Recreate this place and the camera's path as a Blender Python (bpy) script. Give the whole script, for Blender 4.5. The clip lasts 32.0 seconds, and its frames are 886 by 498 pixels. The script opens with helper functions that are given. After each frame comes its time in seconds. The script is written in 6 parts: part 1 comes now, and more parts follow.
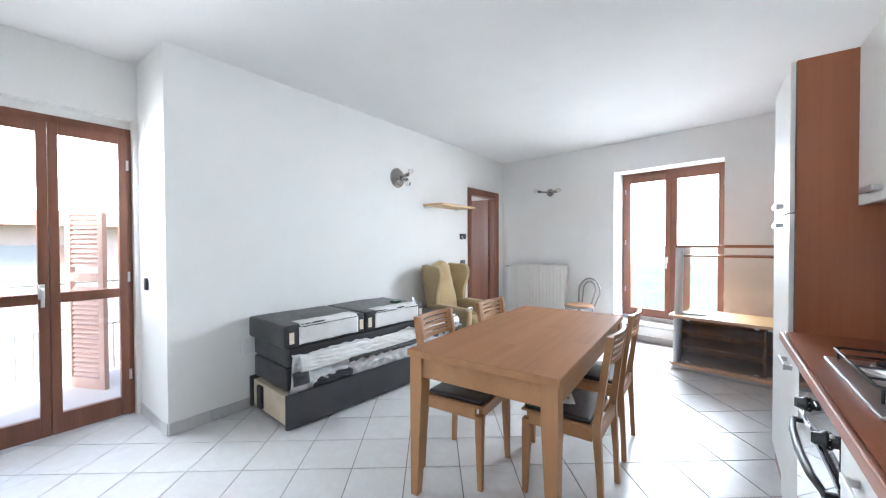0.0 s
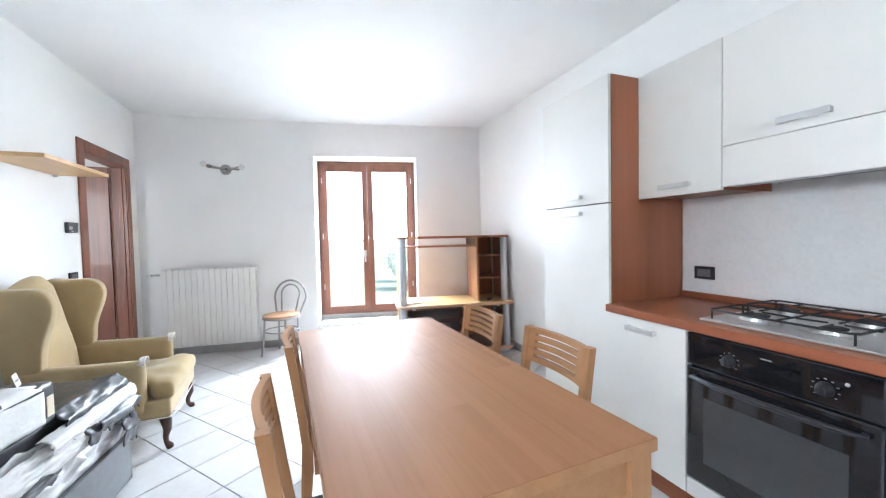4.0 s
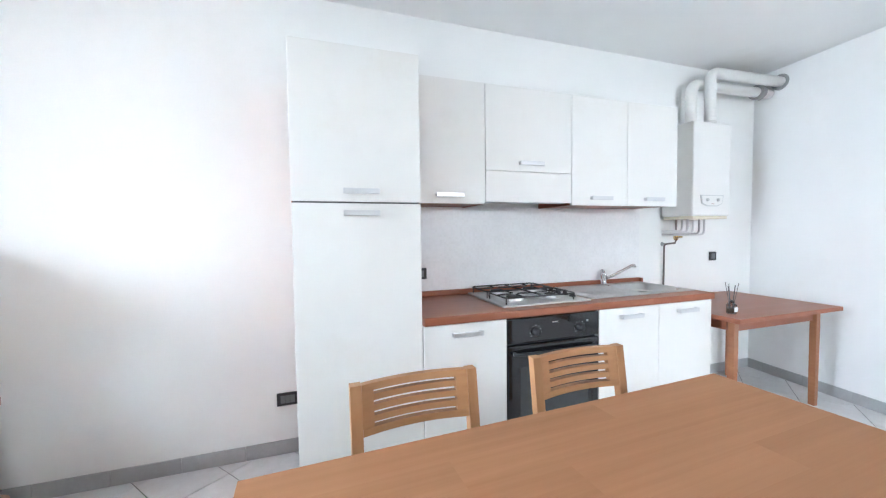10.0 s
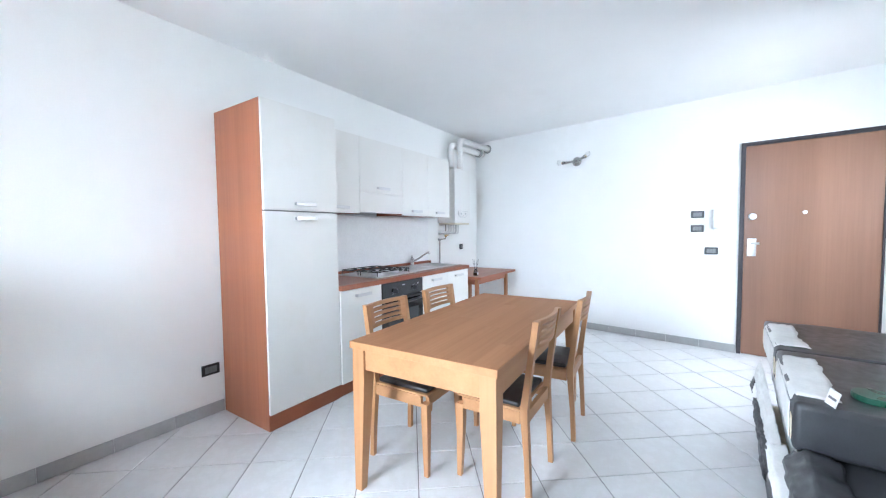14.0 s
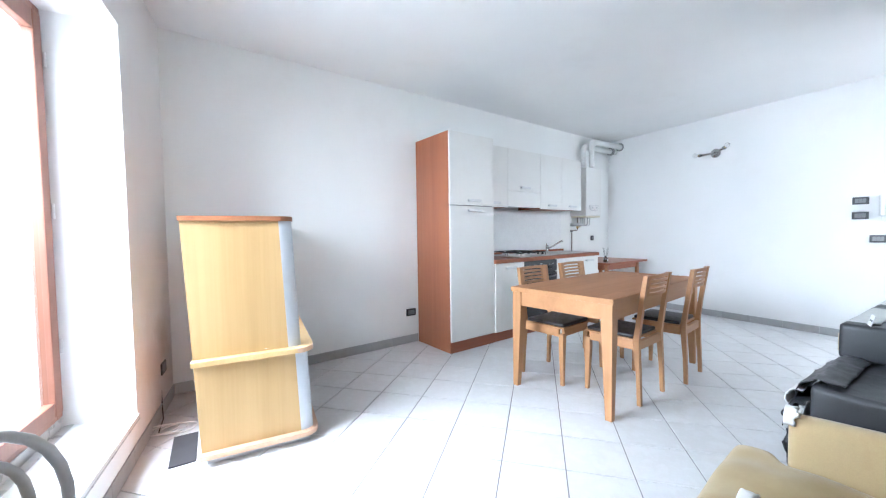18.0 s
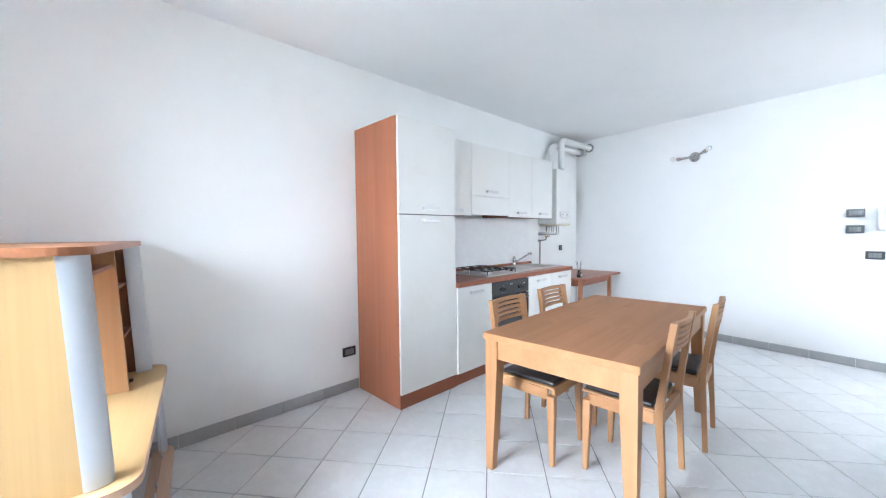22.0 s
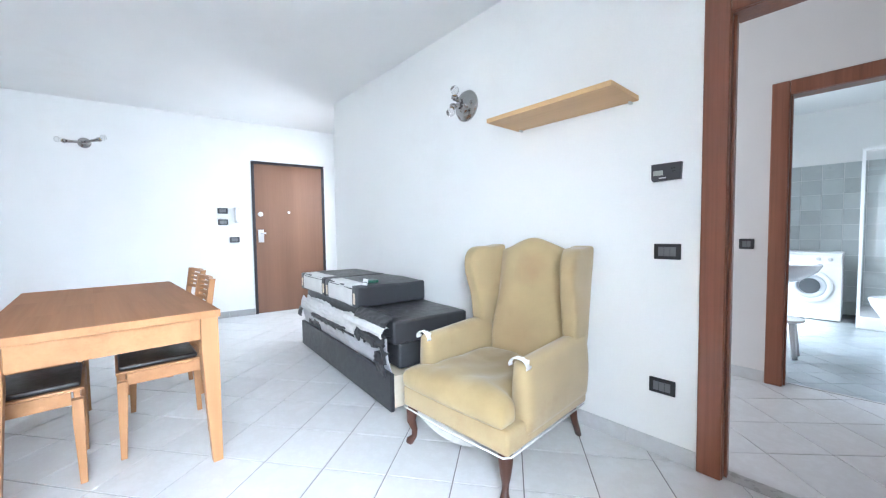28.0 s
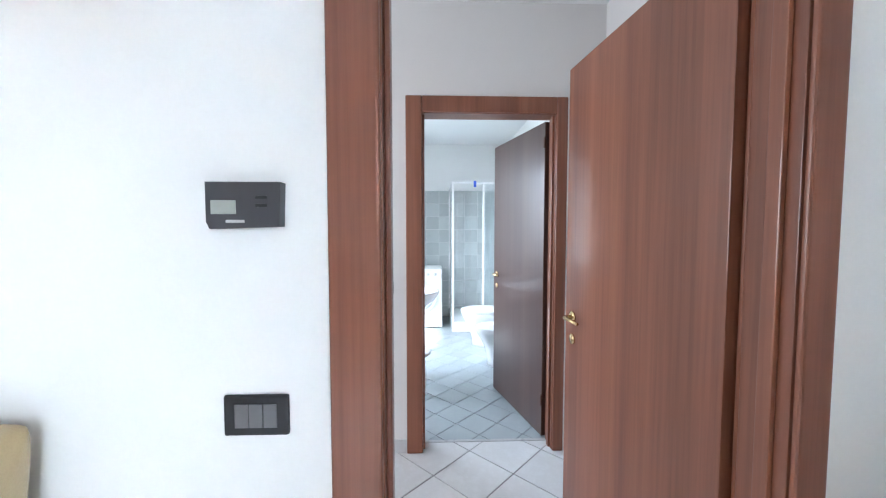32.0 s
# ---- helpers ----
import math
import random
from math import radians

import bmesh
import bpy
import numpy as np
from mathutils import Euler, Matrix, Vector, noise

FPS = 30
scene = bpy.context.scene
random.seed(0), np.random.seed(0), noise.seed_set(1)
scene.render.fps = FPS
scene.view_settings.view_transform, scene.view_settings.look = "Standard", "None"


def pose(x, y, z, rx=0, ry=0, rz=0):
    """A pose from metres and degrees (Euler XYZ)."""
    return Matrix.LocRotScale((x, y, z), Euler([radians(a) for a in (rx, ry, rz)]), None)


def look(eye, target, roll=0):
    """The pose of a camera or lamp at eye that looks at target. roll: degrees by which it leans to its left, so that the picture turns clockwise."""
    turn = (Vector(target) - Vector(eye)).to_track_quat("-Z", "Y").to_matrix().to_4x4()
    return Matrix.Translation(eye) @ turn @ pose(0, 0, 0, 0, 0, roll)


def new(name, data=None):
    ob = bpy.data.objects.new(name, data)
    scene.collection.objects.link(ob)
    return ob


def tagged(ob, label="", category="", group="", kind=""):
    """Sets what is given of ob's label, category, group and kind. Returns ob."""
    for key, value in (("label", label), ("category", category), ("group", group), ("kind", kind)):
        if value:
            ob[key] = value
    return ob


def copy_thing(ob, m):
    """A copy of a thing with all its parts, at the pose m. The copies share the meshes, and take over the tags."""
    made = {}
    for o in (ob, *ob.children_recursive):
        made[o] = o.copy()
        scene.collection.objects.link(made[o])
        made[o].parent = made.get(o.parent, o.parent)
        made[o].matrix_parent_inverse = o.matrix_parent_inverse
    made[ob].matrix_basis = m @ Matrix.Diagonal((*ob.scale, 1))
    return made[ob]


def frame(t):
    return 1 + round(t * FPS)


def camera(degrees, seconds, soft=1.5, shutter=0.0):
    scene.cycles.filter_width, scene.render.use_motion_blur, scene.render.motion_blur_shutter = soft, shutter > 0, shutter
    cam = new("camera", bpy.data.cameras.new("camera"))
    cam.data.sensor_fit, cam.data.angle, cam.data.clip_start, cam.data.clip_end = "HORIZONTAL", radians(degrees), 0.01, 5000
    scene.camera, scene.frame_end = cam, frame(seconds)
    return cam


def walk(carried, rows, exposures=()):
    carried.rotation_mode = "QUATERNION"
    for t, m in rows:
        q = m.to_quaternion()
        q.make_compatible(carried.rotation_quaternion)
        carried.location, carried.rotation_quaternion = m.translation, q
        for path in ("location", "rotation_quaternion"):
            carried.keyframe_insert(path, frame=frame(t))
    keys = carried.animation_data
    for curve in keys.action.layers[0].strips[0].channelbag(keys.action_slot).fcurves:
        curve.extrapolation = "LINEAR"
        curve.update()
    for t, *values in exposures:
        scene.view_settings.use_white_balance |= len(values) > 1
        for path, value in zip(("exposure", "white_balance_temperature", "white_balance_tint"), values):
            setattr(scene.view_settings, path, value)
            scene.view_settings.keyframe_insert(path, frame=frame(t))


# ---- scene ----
cam = camera(100.5, 32.0, soft=1.2)
PATH = [
    (0, (-2.384, 0.849, 1.317), (-0.784, 2.049, 1.285), -0.2),
    (0.5, (-2.315, 0.92, 1.28), (-0.589, 1.93, 1.251), -0.4),
    (1, (-2.235, 1.079, 1.277), (-0.407, 1.891, 1.245), -0.6),
    (1.5, (-2.132, 1.244, 1.274), (-0.235, 1.878, 1.238), -0.8),
    (2, (-1.973, 1.387, 1.257), (-0.027, 1.847, 1.216), -0.7),
    (2.5, (-1.872, 1.57, 1.265), (0.116, 1.786, 1.216), -1.0),
    (3, (-1.797, 1.8, 1.281), (0.199, 1.696, 1.225), -1.1),
    (3.5, (-1.687, 1.989, 1.278), (0.271, 1.587, 1.218), -1.2),
    (4, (-1.592, 2.182, 1.287), (0.276, 1.471, 1.217), -1.2),
    (4.5, (-1.474, 2.36, 1.256), (0.271, 1.385, 1.187), -1.3),
    (6.5, (-0.717, 2.65, 1.264), (0.304, 0.933, 1.157), -1.1),
    (7, (-0.532, 2.65, 1.28), (0.265, 0.818, 1.173), -1.0),
    (7.5, (-0.339, 2.646, 1.284), (0.249, 0.736, 1.198), -0.8),
    (8, (-0.169, 2.614, 1.289), (0.166, 0.644, 1.194), -0.8),
    (8.5, (-0.001, 2.551, 1.311), (0.069, 0.555, 1.213), -0.7),
    (9, (0.203, 2.513, 1.32), (0.018, 0.523, 1.223), -0.6),
    (9.5, (0.352, 2.418, 1.316), (-0.07, 0.466, 1.221), -0.6),
    (10, (0.481, 2.331, 1.312), (-0.161, 0.439, 1.221), -0.7),
    (10.5, (0.668, 2.313, 1.299), (-0.159, 0.494, 1.224), -0.8),
    (11, (0.84, 2.37, 1.305), (-0.153, 0.636, 1.213), -0.9),
    (11.5, (1.021, 2.423, 1.282), (-0.148, 0.804, 1.188), -0.9),
    (12, (1.203, 2.479, 1.308), (-0.121, 0.984, 1.205), -0.7),
    (12.5, (1.377, 2.558, 1.319), (-0.087, 1.199, 1.211), -0.6),
    (13, (1.565, 2.67, 1.306), (-0.001, 1.43, 1.203), -0.6),
    (13.5, (1.755, 2.67, 1.344), (0.123, 1.52, 1.219), -0.1),
    (14, (1.918, 2.828, 1.312), (0.253, 1.725, 1.212), -0.6),
    (14.5, (2.109, 2.922, 1.308), (0.374, 1.933, 1.192), -0.8),
    (16.5, (2.577, 3.268, 1.176), (0.921, 2.15, 1.08), -0.3),
    (17, (2.69, 3.299, 1.142), (1.164, 2.01, 1.053), -0.6),
    (17.5, (2.771, 3.325, 1.156), (1.394, 1.877, 1.065), -0.7),
    (18, (2.778, 3.373, 1.183), (1.576, 1.777, 1.097), -0.8),
    (18.5, (2.736, 3.45, 1.236), (1.747, 1.713, 1.153), -0.8),
    (19, (2.669, 3.532, 1.28), (1.87, 1.7, 1.197), -0.9),
    (19.5, (2.623, 3.573, 1.308), (1.906, 1.707, 1.234), -1.0),
    (20, (2.548, 3.527, 1.325), (1.841, 1.657, 1.253), -1.1),
    (20.5, (2.482, 3.36, 1.369), (1.714, 1.515, 1.281), -0.9),
    (21, (2.393, 3.19, 1.349), (1.453, 1.427, 1.26), -0.8),
    (21.5, (2.29, 2.98, 1.337), (1.124, 1.358, 1.243), -0.7),
    (22, (2.212, 2.725, 1.318), (0.825, 1.287, 1.227), -0.6),
    (22.5, (2.099, 2.52, 1.302), (0.52, 1.295, 1.22), -0.7),
    (23, (1.963, 2.34, 1.337), (0.218, 1.366, 1.244), -0.6),
    (23.5, (1.923, 2.2, 1.331), (0.046, 1.512, 1.244), -0.5),
    (24, (1.989, 2.096, 1.313), (0.032, 1.694, 1.233), -0.6),
    (24.5, (2.113, 1.997, 1.327), (0.118, 1.888, 1.244), -0.5),
    (26.5, (2.56, 1.715, 1.2), (0.708, 2.464, 1.112), -0.8),
    (27, (2.654, 1.745, 1.167), (0.884, 2.671, 1.074), -0.7),
    (27.5, (2.698, 1.802, 1.144), (1.038, 2.915, 1.05), -0.8),
    (28, (2.729, 1.859, 1.136), (1.227, 3.176, 1.044), -0.7),
    (28.5, (2.712, 1.946, 1.142), (1.396, 3.449, 1.046), -0.6),
    (29, (2.669, 2.074, 1.147), (1.551, 3.729, 1.052), -0.5),
    (29.5, (2.64, 2.251, 1.172), (1.739, 4.034, 1.074), -0.5),
    (30, (2.544, 2.416, 1.206), (1.888, 4.303, 1.103), -0.4),
    (30.5, (2.443, 2.592, 1.245), (2.012, 4.542, 1.13), -0.4),
    (31, (2.399, 2.769, 1.3), (2.23, 4.759, 1.201), -0.3),
    (31.5, (2.391, 2.971, 1.336), (2.384, 4.968, 1.241), -0.2),
    (32, (2.425, 3.181, 1.369), (2.49, 5.177, 1.264), 0.0),
]
walk(cam, [(t, look(eye, target, roll)) for t, eye, target, roll in PATH], [
    (0, 2.42, 5620, 6), (3, 2.70, 5580, 6), (6, 2.80, 5560, 6), (8, 2.84, 5600, 6), (10, 2.80, 5540, 6), (13, 2.64, 5370, 6), (16, 2.64, 5300, 6), (18.5, 2.38, 5360, 6), (20, 2.28, 5380, 6), (22, 2.58, 5420, 6), (24, 2.66, 5400, 6), (28, 2.52, 5380, 6), (30, 2.62, 5440, 6), (32, 2.70, 5400, 6)])

# ---- light ----
world = bpy.data.worlds.new("sky")
scene.world = world
world.use_nodes = True
wn = world.node_tree.nodes
sky = wn.new("ShaderNodeTexSky")
sky.sky_type = "NISHITA"
sky.sun_disc = False
sky.sun_elevation = radians(48)
sky.sun_rotation = radians(231)
sky.dust_density = 3.0
wn["Background"].inputs["Strength"].default_value = 0.15
world.node_tree.links.new(sky.outputs["Color"], wn["Background"].inputs["Color"])


def lamp(name, m, w, h, power, tint=(1, 1, 1), spread=180):
    data = bpy.data.lights.new(name, "AREA")
    data.shape, data.size, data.size_y, data.energy, data.color = "RECTANGLE", w, h, power, tint
    data.spread = radians(spread)
    ob = new(name, data)
    ob.matrix_world = m
    return ob


sun_data = bpy.data.lights.new("sun", "SUN")
sun_data.energy, sun_data.angle, sun_data.color = 4.0, radians(10), (1.0, 0.97, 0.93)
sun = new("sun", sun_data)
sun.matrix_world = look((0, 0, 0), (0.5, 0.4, -0.77))

# ---- helpers ----
KY, SY, CZ = -0.015, 3.86, 2.69         # kitchen wall, sofa wall, ceiling
KB = -0.04                              # where the two slanting walls begin
BY = 4.44                               # balcony wall


def wx(y):
    return 2.765 + 0.2 * (y - KB)


def ex(y):
    return -3.37 + 0.13 * (y - KB)


def box(bm, x0, x1, y0, y1, z0, z1, bev=0.0, seg=2):
    vs = [bm.verts.new((x, y, z)) for x in (x0, x1) for y in (y0, y1) for z in (z0, z1)]
    fs = [bm.faces.new([vs[i] for i in q]) for q in
          ((0, 1, 3, 2), (4, 6, 7, 5), (0, 4, 5, 1), (2, 3, 7, 6), (0, 2, 6, 4), (1, 5, 7, 3))]
    if bev > 0:
        es = list({e for f in fs for e in f.edges})
        bmesh.ops.bevel(bm, geom=es, offset=bev, segments=seg, profile=0.6, affect="EDGES")
    return bm


def block(x0, x1, y0, y1, z0, z1, bev=0.0, seg=2):
    return box(bmesh.new(), min(x0, x1), max(x0, x1), min(y0, y1), max(y0, y1), min(z0, z1), max(z0, z1), bev, seg)


def prism(bm, pts, axis, a, b):
    """A polygon pushed along one axis from a to b."""
    def at(p, v):
        return {"x": (v, p[0], p[1]), "y": (p[0], v, p[1]), "z": (p[0], p[1], v)}[axis]
    lo, hi = [bm.verts.new(at(p, a)) for p in pts], [bm.verts.new(at(p, b)) for p in pts]
    n = len(pts)
    fs = [bm.faces.new(lo[::-1]), bm.faces.new(hi)]
    for i in range(n):
        fs.append(bm.faces.new((lo[i], lo[(i + 1) % n], hi[(i + 1) % n], hi[i])))
    bmesh.ops.recalc_face_normals(bm, faces=bm.faces[:])
    return fs


def tube(bm, pts, r, n=10, closed=False, caps=True):
    """A round bar along points; r may be one radius or one per point."""
    pts = [Vector(p) for p in pts]
    rings, m = [], len(pts)
    side = None
    for i, p in enumerate(pts):
        if closed:
            d = (pts[(i + 1) % m] - pts[i - 1]).normalized()
        else:
            d = (pts[min(i + 1, m - 1)] - pts[max(i - 1, 0)]).normalized()
        if side is None:
            side = d.orthogonal().normalized()
        side = (side - d * side.dot(d)).normalized()
        up = d.cross(side)
        rr = r[i] if isinstance(r, (list, tuple)) else r
        rings.append([bm.verts.new(p + rr * (math.cos(k * math.tau / n) * side + math.sin(k * math.tau / n) * up)) for k in range(n)])
    for i in range(m if closed else m - 1):
        a, b = rings[i], rings[(i + 1) % m]
        for k in range(n):
            bm.faces.new((a[k], a[(k + 1) % n], b[(k + 1) % n], b[k]))
    if caps and not closed:
        bm.faces.new(rings[0][::-1])
        bm.faces.new(rings[-1])
    return bm


def lathe(bm, prof, n=24, centre=(0, 0, 0), axis="z"):
    """A turned shape; prof is a list of radius and height."""
    c, rings = Vector(centre), []
    for r, h in prof:
        ring = []
        for k in range(n):
            a = k * math.tau / n
            u, v = r * math.cos(a), r * math.sin(a)
            o = {"z": (u, v, h), "y": (u, h, v), "x": (h, u, v)}[axis]
            ring.append(bm.verts.new(c + Vector(o)))
        rings.append(ring)
    for a, b in zip(rings, rings[1:]):
        for k in range(n):
            bm.faces.new((a[k], a[(k + 1) % n], b[(k + 1) % n], b[k]))
    bm.faces.new(rings[0][::-1])
    bm.faces.new(rings[-1])
    bmesh.ops.recalc_face_normals(bm, faces=bm.faces[:])
    return bm


def arc(c, r, a0, a1, n, plane="xz"):
    out = []
    for i in range(n + 1):
        a = radians(a0 + (a1 - a0) * i / n)
        u, v = r * math.cos(a), r * math.sin(a)
        out.append({"xz": (c[0] + u, c[1], c[2] + v), "yz": (c[0], c[1] + u, c[2] + v), "xy": (c[0] + u, c[1] + v, c[2])}[plane])
    return out


def mesh_of(name, bm, material, smooth=False):
    me = bpy.data.meshes.new(name)
    if smooth:
        for f in bm.faces:
            f.smooth = True
    bm.to_mesh(me)
    bm.free()
    if material:
        me.materials.append(material)
    return me


def part(name, bm, material, parent, label="", smooth=False, m=None, sub=0):
    ob = new(name, mesh_of(name, bm, material, smooth))
    ob.parent = parent
    if m is not None:
        ob.matrix_basis = m
    if label:
        ob["label"] = label
    if sub:
        mod = ob.modifiers.new("sub", "SUBSURF")
        mod.levels = mod.render_levels = sub
    return ob


def thing(name, label, category, m=None, group=""):
    ob = new(name)
    ob.empty_display_size = 0.1
    if m is not None:
        ob.matrix_basis = m
    return tagged(ob, label, category, group)


def built(name, bm, material, label="", kind="structure", category="", smooth=False):
    ob = new(name, mesh_of(name, bm, material, smooth))
    return tagged(ob, label, category, "", kind)


# ---- materials ----
def base_mat(name):
    m = bpy.data.materials.new(name)
    m.use_nodes = True
    nt = m.node_tree
    return m, nt, nt.nodes, nt.links, nt.nodes["Principled BSDF"]


def coords(nt, scale=(1, 1, 1), rot=(0, 0, 0)):
    tc = nt.nodes.new("ShaderNodeTexCoord")
    mp = nt.nodes.new("ShaderNodeMapping")
    mp.inputs["Scale"].default_value = scale
    mp.inputs["Rotation"].default_value = rot
    nt.links.new(tc.outputs["Object"], mp.inputs["Vector"])
    return mp.outputs["Vector"]


def noise_node(nt, vec, scale, detail=4.0, rough=0.55):
    n = nt.nodes.new("ShaderNodeTexNoise")
    n.inputs["Scale"].default_value, n.inputs["Detail"].default_value, n.inputs["Roughness"].default_value = scale, detail, rough
    nt.links.new(vec, n.inputs["Vector"])
    return n.outputs["Fac"]


def ramp(nt, fac, stops):
    r = nt.nodes.new("ShaderNodeValToRGB")
    e = r.color_ramp.elements
    while len(e) < len(stops):
        e.new(0.5)
    for el, (p, c) in zip(e, stops):
        el.position, el.color = p, (*c, 1)
    nt.links.new(fac, r.inputs["Fac"])
    return r.outputs["Color"]


def bump(nt, bsdf, fac, strength, dist=0.002):
    b = nt.nodes.new("ShaderNodeBump")
    b.inputs["Strength"].default_value, b.inputs["Distance"].default_value = strength, dist
    nt.links.new(fac, b.inputs["Height"])
    nt.links.new(b.outputs["Normal"], bsdf.inputs["Normal"])


def mixc(nt, fac, a, b, mode="MIX"):
    m = nt.nodes.new("ShaderNodeMix")
    m.data_type, m.blend_type = "RGBA", mode
    if isinstance(fac, float):
        m.inputs[0].default_value = fac
    else:
        nt.links.new(fac, m.inputs[0])
    for sock, v in ((m.inputs[6], a), (m.inputs[7], b)):
        if isinstance(v, tuple):
            sock.default_value = (*v, 1)
        else:
            nt.links.new(v, sock)
    return m.outputs[2]


def shade(c, f):
    return tuple(max(0.0, min(1.0, v * f)) for v in c)


def plain(name, col, rough=0.5, metal=0.0, var=0.08, big=2.0, fine=60.0, relief=0.15, dist=0.001, coat=0.0, dirt=None, sheen=0.0):
    m, nt, nd, lk, bs = base_mat(name)
    vec = coords(nt)
    c1 = ramp(nt, noise_node(nt, vec, big, 3), [(0.3, shade(col, 1 - var)), (0.7, shade(col, 1 + var * 0.6))])
    fine_f = noise_node(nt, vec, fine, 4)
    c2 = mixc(nt, 0.35, c1, ramp(nt, fine_f, [(0.35, shade(col, 1 - var)), (0.65, shade(col, 1 + var * 0.5))]))
    if dirt:
        spots = ramp(nt, noise_node(nt, vec, dirt[1], 6, 0.7), [(0.56, (0, 0, 0)), (0.72, (dirt[2],) * 3)])
        c2 = mixc(nt, spots, c2, dirt[0])
    lk.new(c2, bs.inputs["Base Color"])
    rr = ramp(nt, noise_node(nt, vec, big * 4, 3), [(0.3, (max(0.02, rough - 0.06),) * 3), (0.7, (min(1, rough + 0.06),) * 3)])
    lk.new(rr, bs.inputs["Roughness"])
    bs.inputs["Metallic"].default_value = metal
    bs.inputs["Coat Weight"].default_value = coat
    if sheen:
        bs.inputs["Sheen Weight"].default_value = sheen
    if relief:
        bump(nt, bs, fine_f, relief, dist)
    return m


def wood(name, dark, mid, light, axis="x", rough=0.35, band=6.0, grain=70.0, coat=0.0, relief=0.08, tone=0.0, spec=0.5):
    """Grain runs along the given axis."""
    m, nt, nd, lk, bs = base_mat(name)
    s = {"x": (0.025, 1, 1), "y": (1, 0.025, 1), "z": (1, 1, 0.025)}[axis]
    vec = coords(nt, s)
    oi = nd.new("ShaderNodeObjectInfo")
    mul = nd.new("ShaderNodeVectorMath")
    mul.operation = "MULTIPLY_ADD"
    lk.new(oi.outputs["Random"], mul.inputs[0])
    mul.inputs[1].default_value = (9.0, 7.0, 5.0)
    lk.new(vec, mul.inputs[2])
    vec = mul.outputs[0]
    wide = ramp(nt, noise_node(nt, vec, band, 4, 0.6), [(0.3, dark), (0.5, mid), (0.72, light)])
    g = noise_node(nt, vec, grain, 5, 0.65)
    fine_c = ramp(nt, g, [(0.32, dark), (0.6, light)])
    col = mixc(nt, 0.22, wide, fine_c)
    if tone:
        col = mixc(nt, 1.0, col, ramp(nt, oi.outputs["Random"], [(0.0, (1 - tone,) * 3), (1.0, (1.0,) * 3)]), "MULTIPLY")
    lk.new(col, bs.inputs["Base Color"])
    lk.new(ramp(nt, noise_node(nt, vec, 12, 3), [(0.3, (max(0.05, rough - 0.015),) * 3), (0.7, (rough + 0.015,) * 3)]), bs.inputs["Roughness"])
    bs.inputs["Coat Weight"].default_value = coat
    bs.inputs["Specular IOR Level"].default_value = spec
    bump(nt, bs, g, relief, 0.001)
    return m


def glass_mat(name, tint=(1, 1, 1), rough=0.0):
    m, nt, nd, lk, bs = base_mat(name)
    bs.inputs["Base Color"].default_value = (*tint, 1)
    bs.inputs["Transmission Weight"].default_value = 1.0
    bs.inputs["Roughness"].default_value = rough
    bs.inputs["IOR"].default_value = 1.45
    return m


def tile_mat(name, col, vein, rough=0.28, var=0.07, scale=3.0):
    """Glazed ceramic with soft marbling; each piece differs a little."""
    m, nt, nd, lk, bs = base_mat(name)
    vec = coords(nt)
    oi = nd.new("ShaderNodeObjectInfo")
    mul = nd.new("ShaderNodeVectorMath")
    mul.operation = "MULTIPLY_ADD"
    lk.new(oi.outputs["Random"], mul.inputs[0])
    mul.inputs[1].default_value = (31.0, 17.0, 5.0)
    lk.new(vec, mul.inputs[2])
    v = mul.outputs[0]
    warp = noise_node(nt, v, scale, 5, 0.6)
    veins = ramp(nt, noise_node(nt, v, scale * 2.2, 8, 0.72), [(0.40, (0, 0, 0)), (0.5, (0.45, 0.45, 0.45)), (0.60, (0, 0, 0))])
    c = ramp(nt, warp, [(0.3, shade(col, 1 - var)), (0.7, shade(col, 1 + var * 0.4))])
    c = mixc(nt, veins, c, vein)
    tone = ramp(nt, oi.outputs["Random"], [(0.0, (0.93,) * 3), (1.0, (1.0,) * 3)])
    lk.new(mixc(nt, 1.0, c, tone, "MULTIPLY"), bs.inputs["Base Color"])
    lk.new(ramp(nt, noise_node(nt, v, 14, 4), [(0.3, (rough - 0.03,) * 3), (0.75, (rough + 0.06,) * 3)]), bs.inputs["Roughness"])
    bump(nt, bs, noise_node(nt, v, 5, 2), 0.03, 0.003)
    return m


WALL = plain("wall_paint", (0.87, 0.87, 0.848), 0.85, var=0.03, big=0.9, fine=140, relief=0.18, dist=0.0015, dirt=((0.70, 0.67, 0.62), 1.1, 0.16))
CEIL = plain("ceiling_paint", (0.87, 0.87, 0.86), 0.9, var=0.025, big=0.7, fine=120, relief=0.12)
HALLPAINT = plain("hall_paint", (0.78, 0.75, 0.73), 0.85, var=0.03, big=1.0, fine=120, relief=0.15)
GROUT = plain("grout", (0.20, 0.197, 0.195), 0.9, var=0.15, big=5, fine=90)
TILE = tile_mat("floor_tile", (0.70, 0.70, 0.70), (0.60, 0.59, 0.575), rough=0.32, var=0.04)
SKIRT = tile_mat("skirting_tile", (0.46, 0.46, 0.46), (0.38, 0.38, 0.38), 0.35)
SKIRTW = tile_mat("skirting_tile_pale", (0.66, 0.66, 0.66), (0.56, 0.55, 0.54), 0.35)
CHERRY = wood("cherry_vertical", (0.27, 0.092, 0.040), (0.35, 0.124, 0.055), (0.42, 0.155, 0.070), "z", 0.32, 5)
CHERRYX = wood("cherry_worktop", (0.25, 0.078, 0.033), (0.29, 0.093, 0.040), (0.33, 0.110, 0.050), "x", 0.36, 7)
